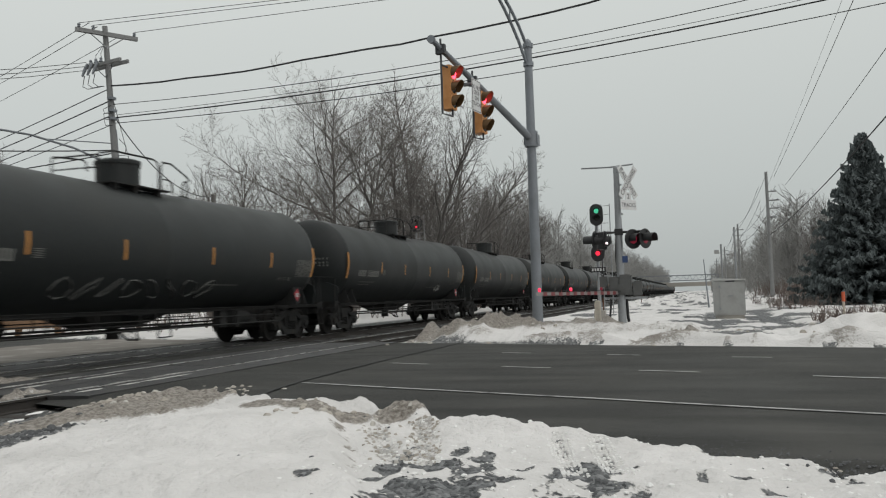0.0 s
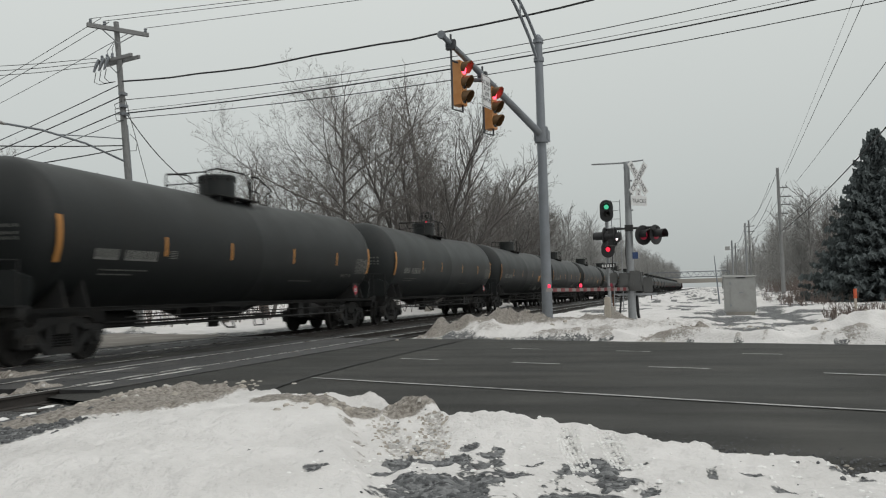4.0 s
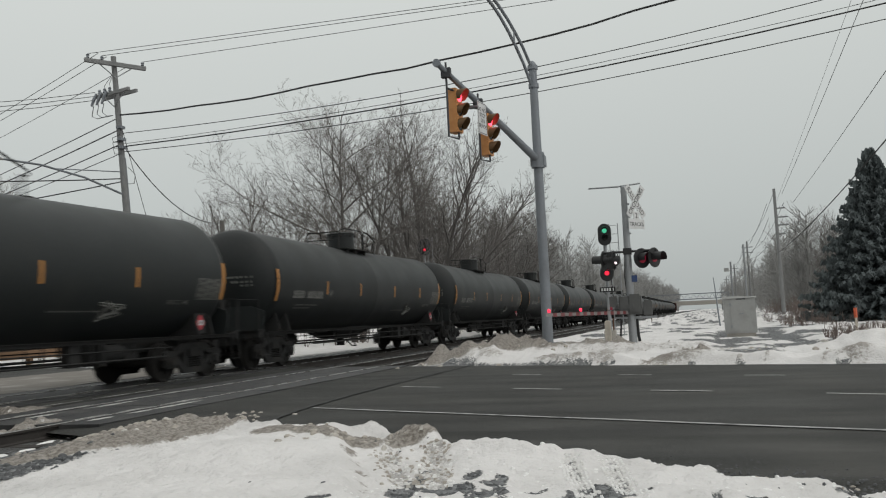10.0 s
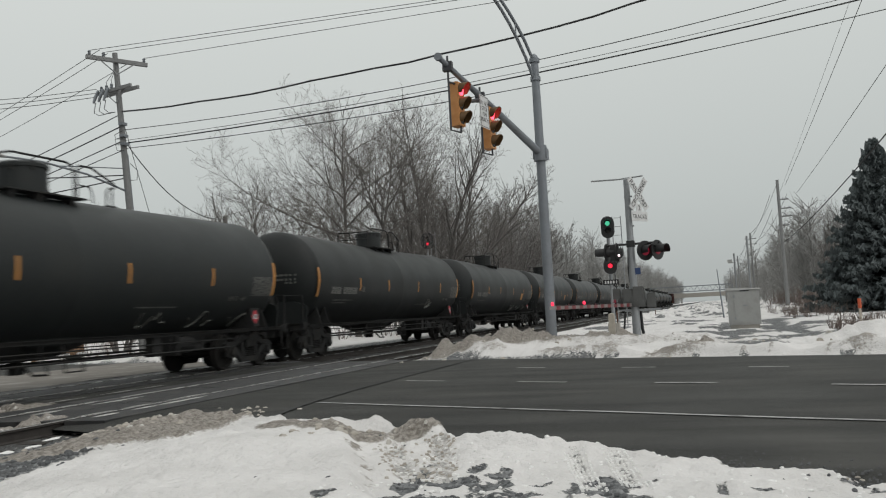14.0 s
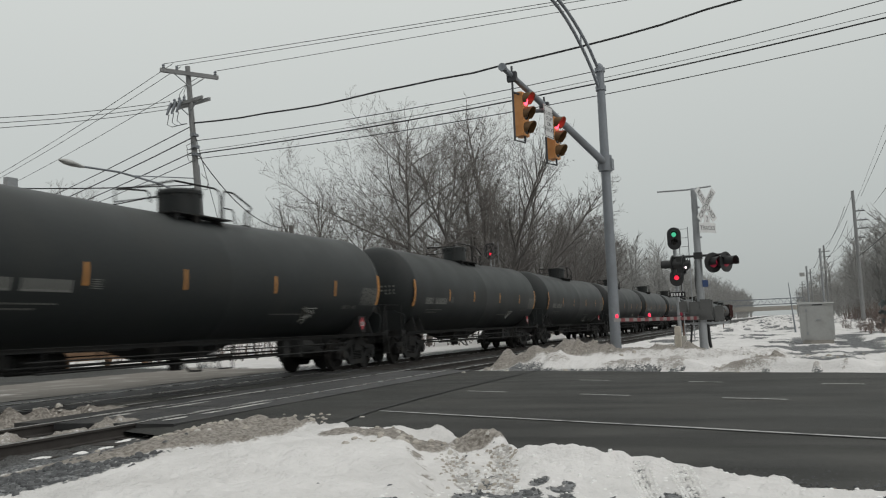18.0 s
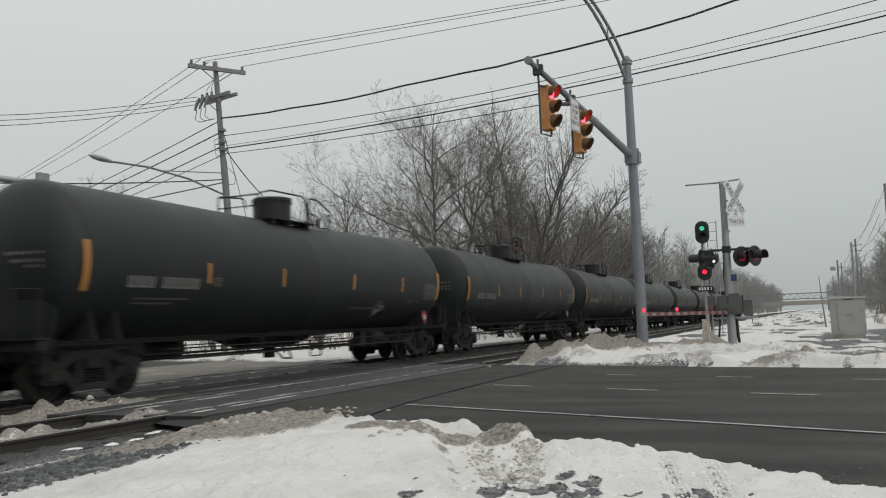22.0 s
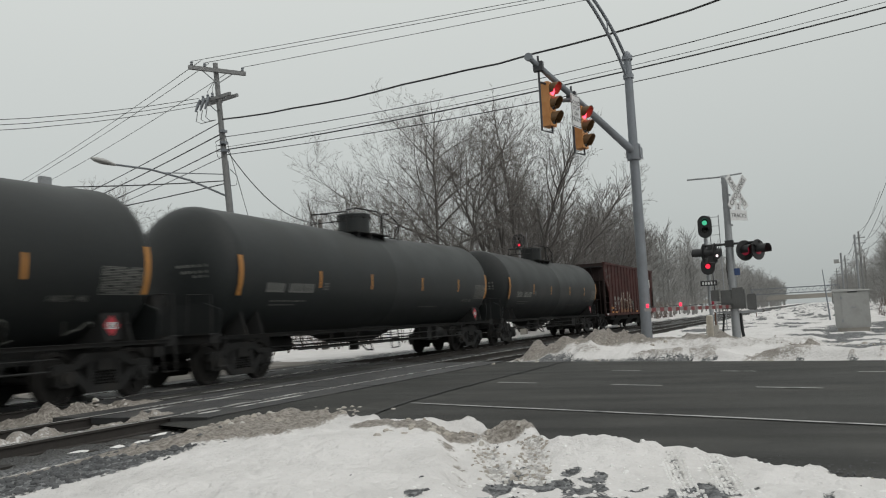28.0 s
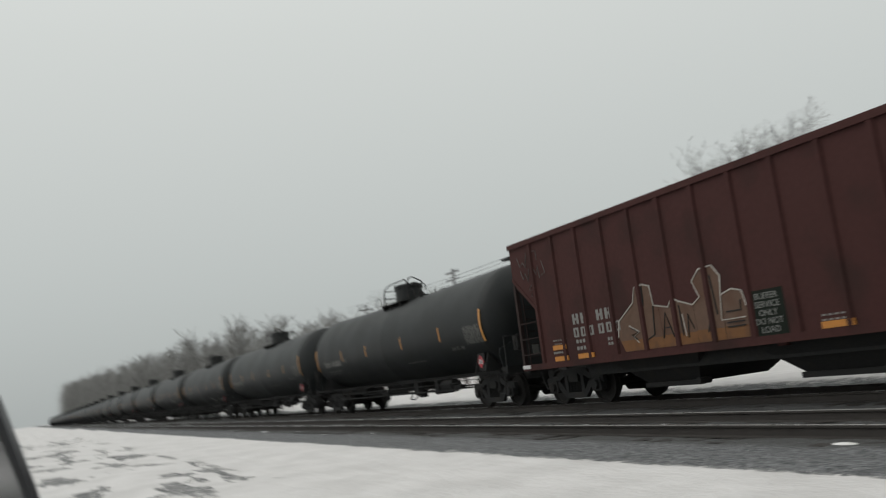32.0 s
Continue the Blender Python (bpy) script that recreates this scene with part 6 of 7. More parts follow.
def make_bollard():
    t = thing("marker_post", "cream painted concrete post beside the gate", "post", m=pose(26.6, 2.9, 0.08))
    part("shaft", Mesh().lathe([(0, 0.1), (0.74, 0.1), (0.8, 0.085), (0.82, 0.02)], 14), SIGN_CREAM, t)
    part("foot", Mesh().lathe([(-0.1, 0.3), (0.06, 0.3)], 14), CONCRETE, t)


SIGN_CREAM = surface("cream_paint", (0.5, 0.45, 0.38), 0.7, spread=0.15, grain=20, stain=4, bump=0.1, other=(0.3, 0.25, 0.2))
make_bollard()


def make_far_traffic_pole():
    """The mast-arm signal beyond the tracks, seen from behind."""
    t = thing("traffic_signal_pole", "pale steel signal pole with a yellow signal on its arm", "traffic signal", m=pose(12.6, 19.7, 0))
    part("pole", Mesh().tube([(0, 0, -0.1), (0, 0, 8.5)], [0.14, 0.09], 16), GALV, t)
    part("collar", Mesh().lathe([(7.6, 0.14), (8.55, 0.14)], 14), GREY_POLE, t)
    part("clamp", Mesh().lathe([(5.2, 0.18), (5.6, 0.18)], 14), GREY_POLE, t)
    part("mast_arm", Mesh().tube([RN * 0 + Vector((0, 0, 5.35)), RN * 3.75 + Vector((0, 0, 5.2))], [0.11, 0.075], 12), GALV, t)
    part("camera_bracket", Mesh().box(3.3, 3.62, -1.35, -1.2, 5.25, 5.5), GALV, t)
    p = RN * 3.35
    traffic_head(t, facing(p.x, p.y, 4.68, RU.x, RU.y), lit="")


make_far_traffic_pole()

# ---- utility poles and wires ----
def sagging(a, b, sag, n=14, wob=0.0, seed=1):
    rng = random.Random(seed)
    a, b = Vector(a), Vector(b)
    out = []
    for i in range(n + 1):
        q = i / n
        p = a.lerp(b, q)
        p.z -= sag * 4 * q * (1 - q)
        if wob and 0 < i < n:
            p.z += rng.uniform(-wob, wob)
        out.append(tuple(p))
    return out


def wire(a, b, sag, r, label="thin black overhead wire", n=14, wob=0.0, seed=1):
    return solo("overhead_wire", Mesh().tube(sagging(a, b, sag, n, wob, seed), r, 5), WIRE_BLACK, label, "wire", "overhead wires")


def make_street_pole():
    base, top = Vector((26.75, 20.2, -0.1)), Vector((25.98, 20.58, 11.62))
    t = thing("utility_pole", "leaning weathered wooden utility pole with crossarms and a street lamp", "utility pole")

    def at(z):
        return base.lerp(top, (z - base.z) / (top.z - base.z))
    part("pole", Mesh().tube([at(-0.1), at(6), at(11.62)], [0.145, 0.122, 0.096], 14), POLE_WOOD, t)
    c = at(11.3)
    cd, cn = Vector((0.83, -0.56, 0)), Vector((-0.56, -0.83, 0))

    def on_arm(s, z):
        return tuple(Vector((c.x, c.y, z)) + cd * s + cn * 0.2)
    part("crossarm", Mesh().hexa([tuple(Vector((c.x, c.y, 11.2)) + cd * a + cn * b) for a, b in ((-1.12, 0.13), (1.12, 0.13), (1.12, 0.25), (-1.12, 0.25))],
                                 [tuple(Vector((c.x, c.y, 11.35)) + cd * a + cn * b) for a, b in ((-1.12, 0.13), (1.12, 0.13), (1.12, 0.25), (-1.12, 0.25))]), POLE_WOOD, t, "upper wooden crossarm")
    for s in (-0.6, 0.6):
        part("arm_brace", Mesh().tube([on_arm(s, 11.2), on_arm(0, 10.75)], 0.022, 5), GALV, t)
    for s in (-1.0, -0.5, 1.0):
        part("insulator", Mesh().lathe([(11.35, 0.03), (11.39, 0.065), (11.43, 0.04), (11.47, 0.065), (11.52, 0.03)], 10, at=on_arm(s, 0)), GREY_POLE, t)
    c2 = at(10.3)
    ad, an = Vector((0.25, 0.968, 0)), Vector((0.968, -0.25, 0))

    def on_side(s, o, z):
        return tuple(Vector((c2.x, c2.y, z)) + ad * s + an * o)
    for o in (-0.17, 0.17):
        part("side_crossarm", Mesh().hexa([on_side(a, o + b, 10.14) for a, b in ((-0.95, -0.045), (0.95, -0.045), (0.95, 0.045), (-0.95, 0.045))],
                                          [on_side(a, o + b, 10.26) for a, b in ((-0.95, -0.045), (0.95, -0.045), (0.95, 0.045), (-0.95, 0.045))]), POLE_WOOD, t, "lower crossarm")
    for a in (0.25, 0.55, 0.85):
        part("fuse_cutout", Mesh().tube([on_side(a, -0.24, 10.3), on_side(a + 0.02, -0.34, 10.05), on_side(a + 0.05, -0.42, 9.8)], [0.05, 0.065, 0.04], 7), GREY_POLE, t)
        part("insulator", Mesh().lathe([(10.26, 0.03), (10.3, 0.075), (10.36, 0.045), (10.42, 0.075), (10.48, 0.03)], 10, at=on_side(a, 0.17, 0)), GREY_POLE, t)
        part("insulator", Mesh().lathe([(10.26, 0.03), (10.3, 0.075), (10.36, 0.045), (10.42, 0.06), (10.46, 0.03)], 10, at=on_side(a - 0.1, -0.17, 0)), GREY_POLE, t)
        part("drop_loop", Mesh().tube([on_side(a, -0.36, 9.82), on_side(a + 0.05, -0.4, 9.5 - 0.1 * a), on_side(a - 0.1, -0.3, 9.32), on_side(0.05, -0.12, 9.36)], 0.014, 5), WIRE_BLACK, t)
        part("jumper", Mesh().tube([on_side(a, 0.17, 10.48), on_side(a - 0.1, 0.05, 10.75 - 0.1 * a), on_side(0.1, -0.05, 11.0), on_side(0.0, -0.12, 11.2)], 0.01, 5), WIRE_BLACK, t)
    for a in (-0.55, 0.55):
        part("arm_brace", Mesh().tube([on_side(a, -0.1, 10.14), on_side(0.0, -0.1, 9.7)], 0.02, 5), GALV, t)
    for k in range(3):
        q = at(8.2 + 0.22 * k)
        part("service_loop", Mesh().tube([tuple(q + Vector((-0.12, -0.1, 0))), tuple(q + Vector((-0.42, 0.02, -0.1 - 0.05 * k))), tuple(q + Vector((-0.36, 0.0, -0.34))), tuple(q + Vector((-0.1, -0.1, -0.3)))], 0.013, 5), WIRE_BLACK, t)
    q = at(7.1)
    part("service_loop", Mesh().tube([tuple(q + Vector((0.12, -0.1, 0.35))), tuple(q + Vector((0.42, -0.2, 0.1))), tuple(q + Vector((0.36, -0.2, -0.25))), tuple(q + Vector((0.1, -0.1, -0.3)))], 0.012, 5), WIRE_BLACK, t)
    # street lamp on a long bracket
    a = at(6.37)
    tip = Vector((22.25, 22.2, 7.25))
    part("lamp_arm", Mesh().tube([a, a.lerp(tip, 0.35) + Vector((0, 0, 0.22)), a.lerp(tip, 0.7) + Vector((0, 0, 0.2)), tip], 0.04, 8), GREY_POLE, t, "long street lamp bracket")
    part("arm_strut", Mesh().tube([at(7.25), a.lerp(tip, 0.6) + Vector((0, 0, 0.2))], 0.02, 6), GREY_POLE, t)
    d = (tip - a).normalized()
    lamp = Mesh()
    lamp.lathe([(-0.1, 0.05), (0.05, 0.09), (0.35, 0.15), (0.6, 0.13), (0.78, 0.04)], 14, axis="x")
    ob = part("lamp_head", lamp, ALUM, t, "grey cobra-head street lamp", Matrix.Translation(tip) @ (d.to_track_quat("X", "Z").to_matrix().to_4x4()) @ Matrix.Diagonal((1, 1.1, 0.7, 1)))
    for z in (8.9, 8.45, 8.15):
        q = at(z)
        part("cable_bracket", Mesh().box(q.x - 0.22, q.x + 0.05, q.y - 0.22, q.y - 0.02, z - 0.05, z + 0.05), GREY_POLE, t)
    part("riser", Mesh().tube([at(0.2) + Vector((0.2, -0.02, 0)), at(7.8) + Vector((0.18, 0, 0))], 0.035, 6), GREY_POLE, t)
    # wires towards the camera's side of the road
    for dx, ex, ez in ((-1.0, 25.6, 10.9), (-0.5, 26.2, 11.15), (1.0, 26.9, 11.6)):
        wire(on_arm(dx, 11.52), (ex, -24.0, ez), 0.12, 0.011, n=10)
    q = at(9.4)
    wire(q, (22.6, -10.65, 11.2), 0.93, 0.032, "thick black lashed overhead cable", 26, 0.05, 4)
    for z, zz, sg, r in ((8.7, 10.84, 0.74, 0.014), (8.2, 10.12, 0.53, 0.024), (8.3, 10.28, 0.53, 0.009), (8.0, 9.65, 0.59, 0.014)):
        q = at(z)
        wire((q.x, q.y - 0.1, z), (25.9, -10.65, zz), sg, r, n=14)
    # wires along the road beyond the tracks
    for i, (z, dx, r) in enumerate(((11.5, -0.85, 0.012), (11.5, -0.4, 0.012), (11.5, 0.85, 0.012), (9.3, 0, 0.02), (8.8, -0.1, 0.025), (8.3, 0, 0.022), (8.0, 0.1, 0.016))):
        q = at(z)
        wire((q.x + dx, q.y, z), (44.5 + dx, 62.0, z - 1.0 + 0.1 * i), 0.5, r, n=12)
    # wires that leave along the railway
    for z, zz in ((10.35, 10.3), (10.2, 10.0), (10.05, 9.7)):
        wire(on_side(0.85, -0.3, z), (-3.0, 37.0, zz + 0.3), 2.5, 0.012, n=16)
        wire((-3.0, 37.0, zz), (-43.0, 34.5, zz - 0.3), 0.5, 0.014, n=12)
        wire((-43.0, 34.5, zz - 0.3), (-90.0, 33.0, zz - 0.4), 0.5, 0.016, n=10)
    for z in (6.85, 6.6, 5.6, 5.35):
        wire((-43.0, 34.5, z), (30.0, 38.5, z), 0.35, 0.014, n=14)
    wire(at(7.0), (8.0, 30.0, 6.3), 0.5, 0.022, n=12)
    wire(at(6.9), (17.0, 33.0, 4.4), 0.3, 0.022, n=12)
    wire(at(9.4), (33.0, 22.5, 0.3), 0.1, 0.012, "thin steel guy wire of the pole", 6)
    wire(at(8.4), (36.5, 22.6, 6.5), 0.9, 0.02, "slack black service wire", 14)


def make_pole(x, y, h, r=0.16, arms=((0.4, 1.1),), label="weathered wooden utility pole", lean=0.0, along_x=False, mat=None, one_side=False):
    t = thing("utility_pole", label, "utility pole", "line of utility poles", m=pose(x, y, -0.1))
    part("pole", Mesh().tube([(0, 0, 0), (lean, 0, h)], [r, r * 0.7], 10), mat or POLE_WOOD, t)
    for dz, hw in arms:
        if along_x:
            part("crossarm", Mesh().box(lean - hw, lean + hw, -0.16, -0.06, h - dz - 0.06, h - dz + 0.06), POLE_WOOD, t)
        else:
            part("crossarm", Mesh().box(lean - 0.16, lean - 0.06, -hw, 0.1 if one_side else hw, h - dz - 0.06, h - dz + 0.06), POLE_WOOD, t)
        for k in (-0.85, -0.45) if one_side else (-0.85, 0.0, 0.85):
            a, b = (k * hw, -0.11) if along_x else (-0.11, k * hw)
            part("insulator", Mesh().cyl((lean + a, b, h - dz + 0.06), (lean + a, b, h - dz + 0.2), 0.04, 0.03, seg=6), GREY_POLE, t)
    return t


make_street_pole()
right_line = [(89.7, -7.5, 12.9), (150.0, -7.6, 12.2), (215.0, -7.6, 11.6), (290.0, -7.6, 11.4), (380.0, -7.6, 11.2)]
for i, (x, y, h) in enumerate(right_line):
    make_pole(x, y, h, 0.2, ((2.0, 0.9), (2.9, 1.1), (3.7, 1.1), (4.6, 0.8)) if i == 0 else ((1.0, 0.9), (1.9, 0.9)), "tall wooden utility pole in mist beside the railway", lean=0.25, one_side=i == 0)
    a = right_line[i - 1] if i else (6.0, -4.6, 12.4)
    if i == 0:
        for e, z, b, r in (((x, -8.2, 12.2), 0, (10.0, -7.2, 15.8), 0.016), ((x, -7.5, 11.2), 0, (10.0, -6.9, 16.6), 0.009), ((x, -9.2, 11.3), 0, (10.0, -8.0, 11.7), 0.016)):
            wire(e, b, 0.25, r, n=10)
    for k in range(5 if i else 0):
        dy, dz = (-0.8, -0.1, 0.8, -0.7, 0.7)[k], (1.6, 0.1, 1.6, 3.0, 3.0)[k]
        wire((a[0], a[1] + dy, a[2] - dz), (x, y + dy, h - dz), 0.9, 0.016 + 0.004 * (i > 0), n=10)
    if i == 0:
        wire((x, y, h - 6.5), (24.0, -7.4, 8.2), 0.5, 0.03, "sagging black overhead cable", n=12)
make_pole(-43.0, 34.5, 9.9, 0.17, ((0.5, 1.0),), "wooden utility pole behind the train")
make_pole(-61.0, 31.8, 9.7, 0.17, ((0.3, 1.1), (0.9, 1.1)), "wooden utility pole with two crossarms behind the train", along_x=True)
make_pole(-3.0, 37.0, 10.7, 0.17, ((0.4, 0.9),), "wooden utility pole behind the train")
make_pole(-78.0, 30.5, 9.0, 0.16, ((0.5, 0.8),), "wooden utility pole in mist")
make_pole(36.5, 22.6, 6.7, 0.16, (), "short dark wooden stub pole behind the tracks", mat=BARK)


def make_dish():
    t = thing("dish_antenna", "grey mesh dish on a short pole behind the equipment case", "dish antenna", m=pose(44.0, -2.05, 0.0))
    part("mast", Mesh().tube([(0, 0, 0), (0, 0, 4.2)], 0.05, 8), GALV, t)
    me = Mesh()
    for r in (0.27, 0.19, 0.1):
        z = 0.9 * r * r
        me.tube([(z, r * math.cos(a), r * math.sin(a)) for a in np.linspace(0, 2 * math.pi, 19)], 0.012, 4)
    for k in range(10):
        a = k * math.pi / 5
        me.tube([(0.9 * r * r, r * math.cos(a), r * math.sin(a)) for r in (0.02, 0.15, 0.27)], 0.009, 4)
    part("dish", me, ALUM, t, "pale wire mesh dish", pose(-0.25, -0.12, 3.3, 0, -20, 40))
    part("strut", Mesh().tube([(0, 0, 3.3), (-0.25, -0.1, 3.35)], 0.02, 5).tube([(-0.2, 0, 3.2), (-0.5, -0.4, 3.5)], 0.012, 4), GALV, t)
    t = thing("floodlight_pole", "thin pole with a small floodlight near the railway", "lamp post", m=pose(60.0, -1.9, 0.0))
    part("mast", Mesh().tube([(0, 0, 0), (0, 0, 4.2)], 0.06, 8), GALV, t)
    part("floodlight", Mesh().box(-0.25, 0.0, 0.15, 0.45, 3.55, 3.8).tube([(0, 0, 3.6), (-0.1, 0.2, 3.6)], 0.03, 5), ALUM, t)
    t = thing("whip_antenna", "thin leaning rod beside the equipment case", "rod", m=pose(47.0, -0.75, 0.0))
    part("rod", Mesh().tube([(0, 0, 0), (-0.1, 0.18, 2.75)], [0.05, 0.02], 6), GREY_POLE, t)
    t = thing("marker_stake", "orange-topped marker stake standing in snow", "stake", m=pose(24.8, -3.85, 0.1))
    part("stake", Mesh().tube([(0, 0, -0.1), (0, 0, 0.75)], 0.035, 6), SIGN_CREAM, t)
    part("cap", Mesh().tube([(0, 0, 0.6), (0, 0, 0.86)], 0.045, 8), SIGNAL_ORANGE, t, "orange marker cap")


SIGNAL_ORANGE = surface("faded_orange_plastic", (0.55, 0.1, 0.04), 0.6, bump=0.02)
make_dish()
for x, y, h in ((41.0, 4.2, 0.9), (58.0, 4.6, 1.0), (75.0, 4.4, 1.4), (29.0, 5.2, 1.1)):
    t = thing("track_post", "thin dark post standing in snow beside the track", "post", "trackside posts", m=pose(x, y, 0))
    part("stake", Mesh().tube([(0, 0, -0.1), (0, 0, h)], 0.035, 6), RUST, t)


def make_bridges():
    t = thing("signal_bridge", "steel truss signal bridge over the tracks in the distance", "signal bridge", m=pose(300.0, 5.0, 0))
    me = Mesh()
    for y in (-13.0, 13.5):
        me.box(-0.3, 0.3, y - 0.3, y + 0.3, -0.1, 6.6)
    part("leg", me, GREY_POLE, t)
    for z in (4.6, 6.4):
        part("chord", Mesh().box(-0.3, 0.3, -13, 13.5, z - 0.14, z + 0.14), GREY_POLE, t)
    for i in range(13):
        y = -13 + i * 2.04
        part("brace", Mesh().tube([(0, y, 4.6), (0, y + 1.02, 6.4)], 0.09, 4).tube([(0, y + 1.02, 6.4), (0, y + 2.04, 4.6)], 0.09, 4), GREY_POLE, t)
    t = thing("road_bridge", "pale concrete road bridge over the railway in mist", "bridge", m=pose(430.0, 5.0, 0))
    part("deck", Mesh().box(-5, 5, -80, 80, 3.2, 5.2), CONCRETE, t)
    for y in (-14, 22):
        part("pier", Mesh().box(-2, 2, y - 0.8, y + 0.8, -0.2, 3.3), CONCRETE, t)


make_bridges()

# ---- bare trees, brush, spruce ----
def grow(rng, height, stems, spread, limb_ang, limb_len, first, thin=0.008):
    """A bare deciduous tree: one leader or several stems, arching limbs and ever finer twigs."""
    limbs, fine = Mesh(), Mesh()
    gap = (0.031 * height, 0.42, 0.28, 0.18)

    def path(p, d, length, n, wob, rise):
        pts, q, v = [p.copy()], p.copy(), d.copy()
        for i in range(n):
            v = (v + Vector((rng.gauss(0, wob), rng.gauss(0, wob), rng.gauss(rise, wob * 0.6)))).normalized()
            q = q + v * (length / n)
            pts.append(q.copy())
        return pts

    def branch(p, d, length, r, level):
        n = (8, 7, 5, 3, 2)[level]
        pts = path(p, d, length, n, (0.045, 0.12, 0.16, 0.2, 0.2)[level], (0.02, 0.05, 0.045, 0.04, 0.04)[level])
        rads = [max(thin * 0.7, r * (1 - 0.93 * (i / n) ** 0.8)) for i in range(n + 1)]
        (limbs if level < 2 else fine).tube(pts, rads, 9 if level == 0 else 5 if level == 1 else 3, caps=level == 0)
        if level == 4 or length < 0.22:
            return
        f0 = first if level == 0 else 0.16
        k_n = max(3, int(length * (1 - f0) / gap[level]))
        turn = rng.uniform(0, 6.28)
        for k in range(k_n):
            g = min(0.995, (k + rng.uniform(0.1, 0.9)) / k_n)
            f = f0 + (1 - f0) * g
            if level == 0:
                ang = limb_ang[0] + (limb_ang[1] - limb_ang[0]) * g + rng.gauss(0, 0.12)
                ln = height * (limb_len * (0.62 * (1 - g) ** 0.6 + 0.34 * math.sin(math.pi * g)) + 0.07) * rng.uniform(0.6, 1.15)
                cr = r * (1 - 0.75 * f) * rng.uniform(0.42, 0.64)
            else:
                ang = rng.uniform(0.5, 0.95)
                ln = length * (0.5 - 0.3 * g) * rng.uniform(0.6, 1.25)
                cr = r * (1 - 0.8 * f) * rng.uniform(0.4, 0.62)
            i = min(n - 1, int(f * n))
            at = pts[i].lerp(pts[i + 1], f * n - i)
            dd = (pts[i + 1] - pts[i]).normalized()
            turn += 2.4 + rng.gauss(0, 0.35)
            axis = dd.orthogonal().normalized()
            axis.rotate(Matrix.Rotation(turn, 3, dd))
            nd = dd.copy()
            nd.rotate(Matrix.Rotation(ang, 3, axis))
            if level > 0:
                nd = (nd + Vector((0, 0, 0.1))).normalized()
            branch(at, nd, ln, max(thin, cr), level + 1)
    for k in range(stems):
        a = 2.4 * k + rng.gauss(0, 0.3)
        tilt = 0.03 if stems == 1 else spread * (0.25 + 0.75 * (k / max(1, stems - 1))) * rng.uniform(0.8, 1.15)
        d = Vector((math.sin(tilt) * math.cos(a), math.sin(tilt) * math.sin(a), math.cos(tilt)))
        base = Vector((0.25 * math.cos(a), 0.25 * math.sin(a), -0.2)) if stems > 1 else Vector((0, 0, -0.2))
        ln = height * (0.97 if k == 0 else rng.uniform(0.72, 0.98))
        branch(base, d, ln, height * (0.02 if stems == 1 else 0.0135), 0)
    return limbs, fine, max(v[2] for v in fine.v)


KINDS = []
for seed, h, stems, spread, ang, ln, first in ((3, 17.0, 2, 0.2, (1.3, 0.6), 0.62, 0.13), (12, 17.5, 7, 0.5, (0.7, 0.45), 0.3, 0.18), (23, 13.0, 4, 0.38, (0.85, 0.5), 0.36, 0.15), (37, 10.0, 5, 0.5, (0.8, 0.45), 0.34, 0.2)):
    a, b, top = grow(random.Random(seed), h, stems, spread, ang, ln, first)
    KINDS.append((top, a.data("trunk", BARK, 60), b.data("crown", TWIG, smooth=False)))


def plant(k, x, y, h, turn, label="tall bare deciduous tree behind the tracks", z=0.0):
    t = thing("tree", label, "tree", "bare trees along the railway", m=pose(x, y, z, 0, 0, turn) @ Matrix.Diagonal((h / KINDS[k][0],) * 3 + (1,)))
    part("trunk", KINDS[k][1], None, t, "grey trunk with limbs")
    part("crown", KINDS[k][2], None, t, "crown of fine bare twigs")


for k, x, y, h, turn in (
        (0, 50.6, 21.5, 17.1, 140), (1, 58.9, 19.3, 18.2, 200), (2, 67.5, 21.8, 14.5, 80), (2, 74.0, 20.0, 12.5, 130), (2, 47.0, 26.0, 11.0, 40),
        (2, 82.0, 19.0, 13.0, 250), (1, 96.0, 20.5, 14.0, 300), (2, 90.0, 18.2, 11.0, 10), (2, 60.5, 37.5, 12.0, 60), 
        (3, 39.0, 31.0, 8.5, 90), (3, 43.0, 38.0, 10.0, 30), (2, 45.0, 48.0, 13.0, 200), (3, 36.0, 45.0, 9.5, 140),
        (3, 6.0, 41.0, 10.5, 0), (3, 11.5, 40.0, 9.5, 60), (0, -6.6, 38.5, 11.5, 110), (2, -2.5, 36.5, 9.0, 40), (1, -9.5, 42.0, 12.0, 75), (2, -17.0, 42.5, 12.6, 150), (0, -31.0, 34.5, 12.6, 190), (2, -27.0, 35.5, 10.5, 20), (1, -37.0, 41.0, 13.5, 250),
        (3, -36.0, 28.5, 8.5, 20), (2, -46.0, 40.0, 12.0, 70), (3, -60.0, 36.0, 9.0, 310), (2, -78.0, 34.0, 11.0, 10),
        (2, 100.0, -14.0, 12.0, 20), (1, 112.0, -17.0, 13.0, 120), (2, 126.0, -13.0, 11.0, 220), (3, 92.0, -12.0, 8.0, 100)):
    plant(k, x, y, h, turn, "bare deciduous tree in light mist" if abs(x) > 80 or x < -20 else "tall bare deciduous tree behind the tracks")


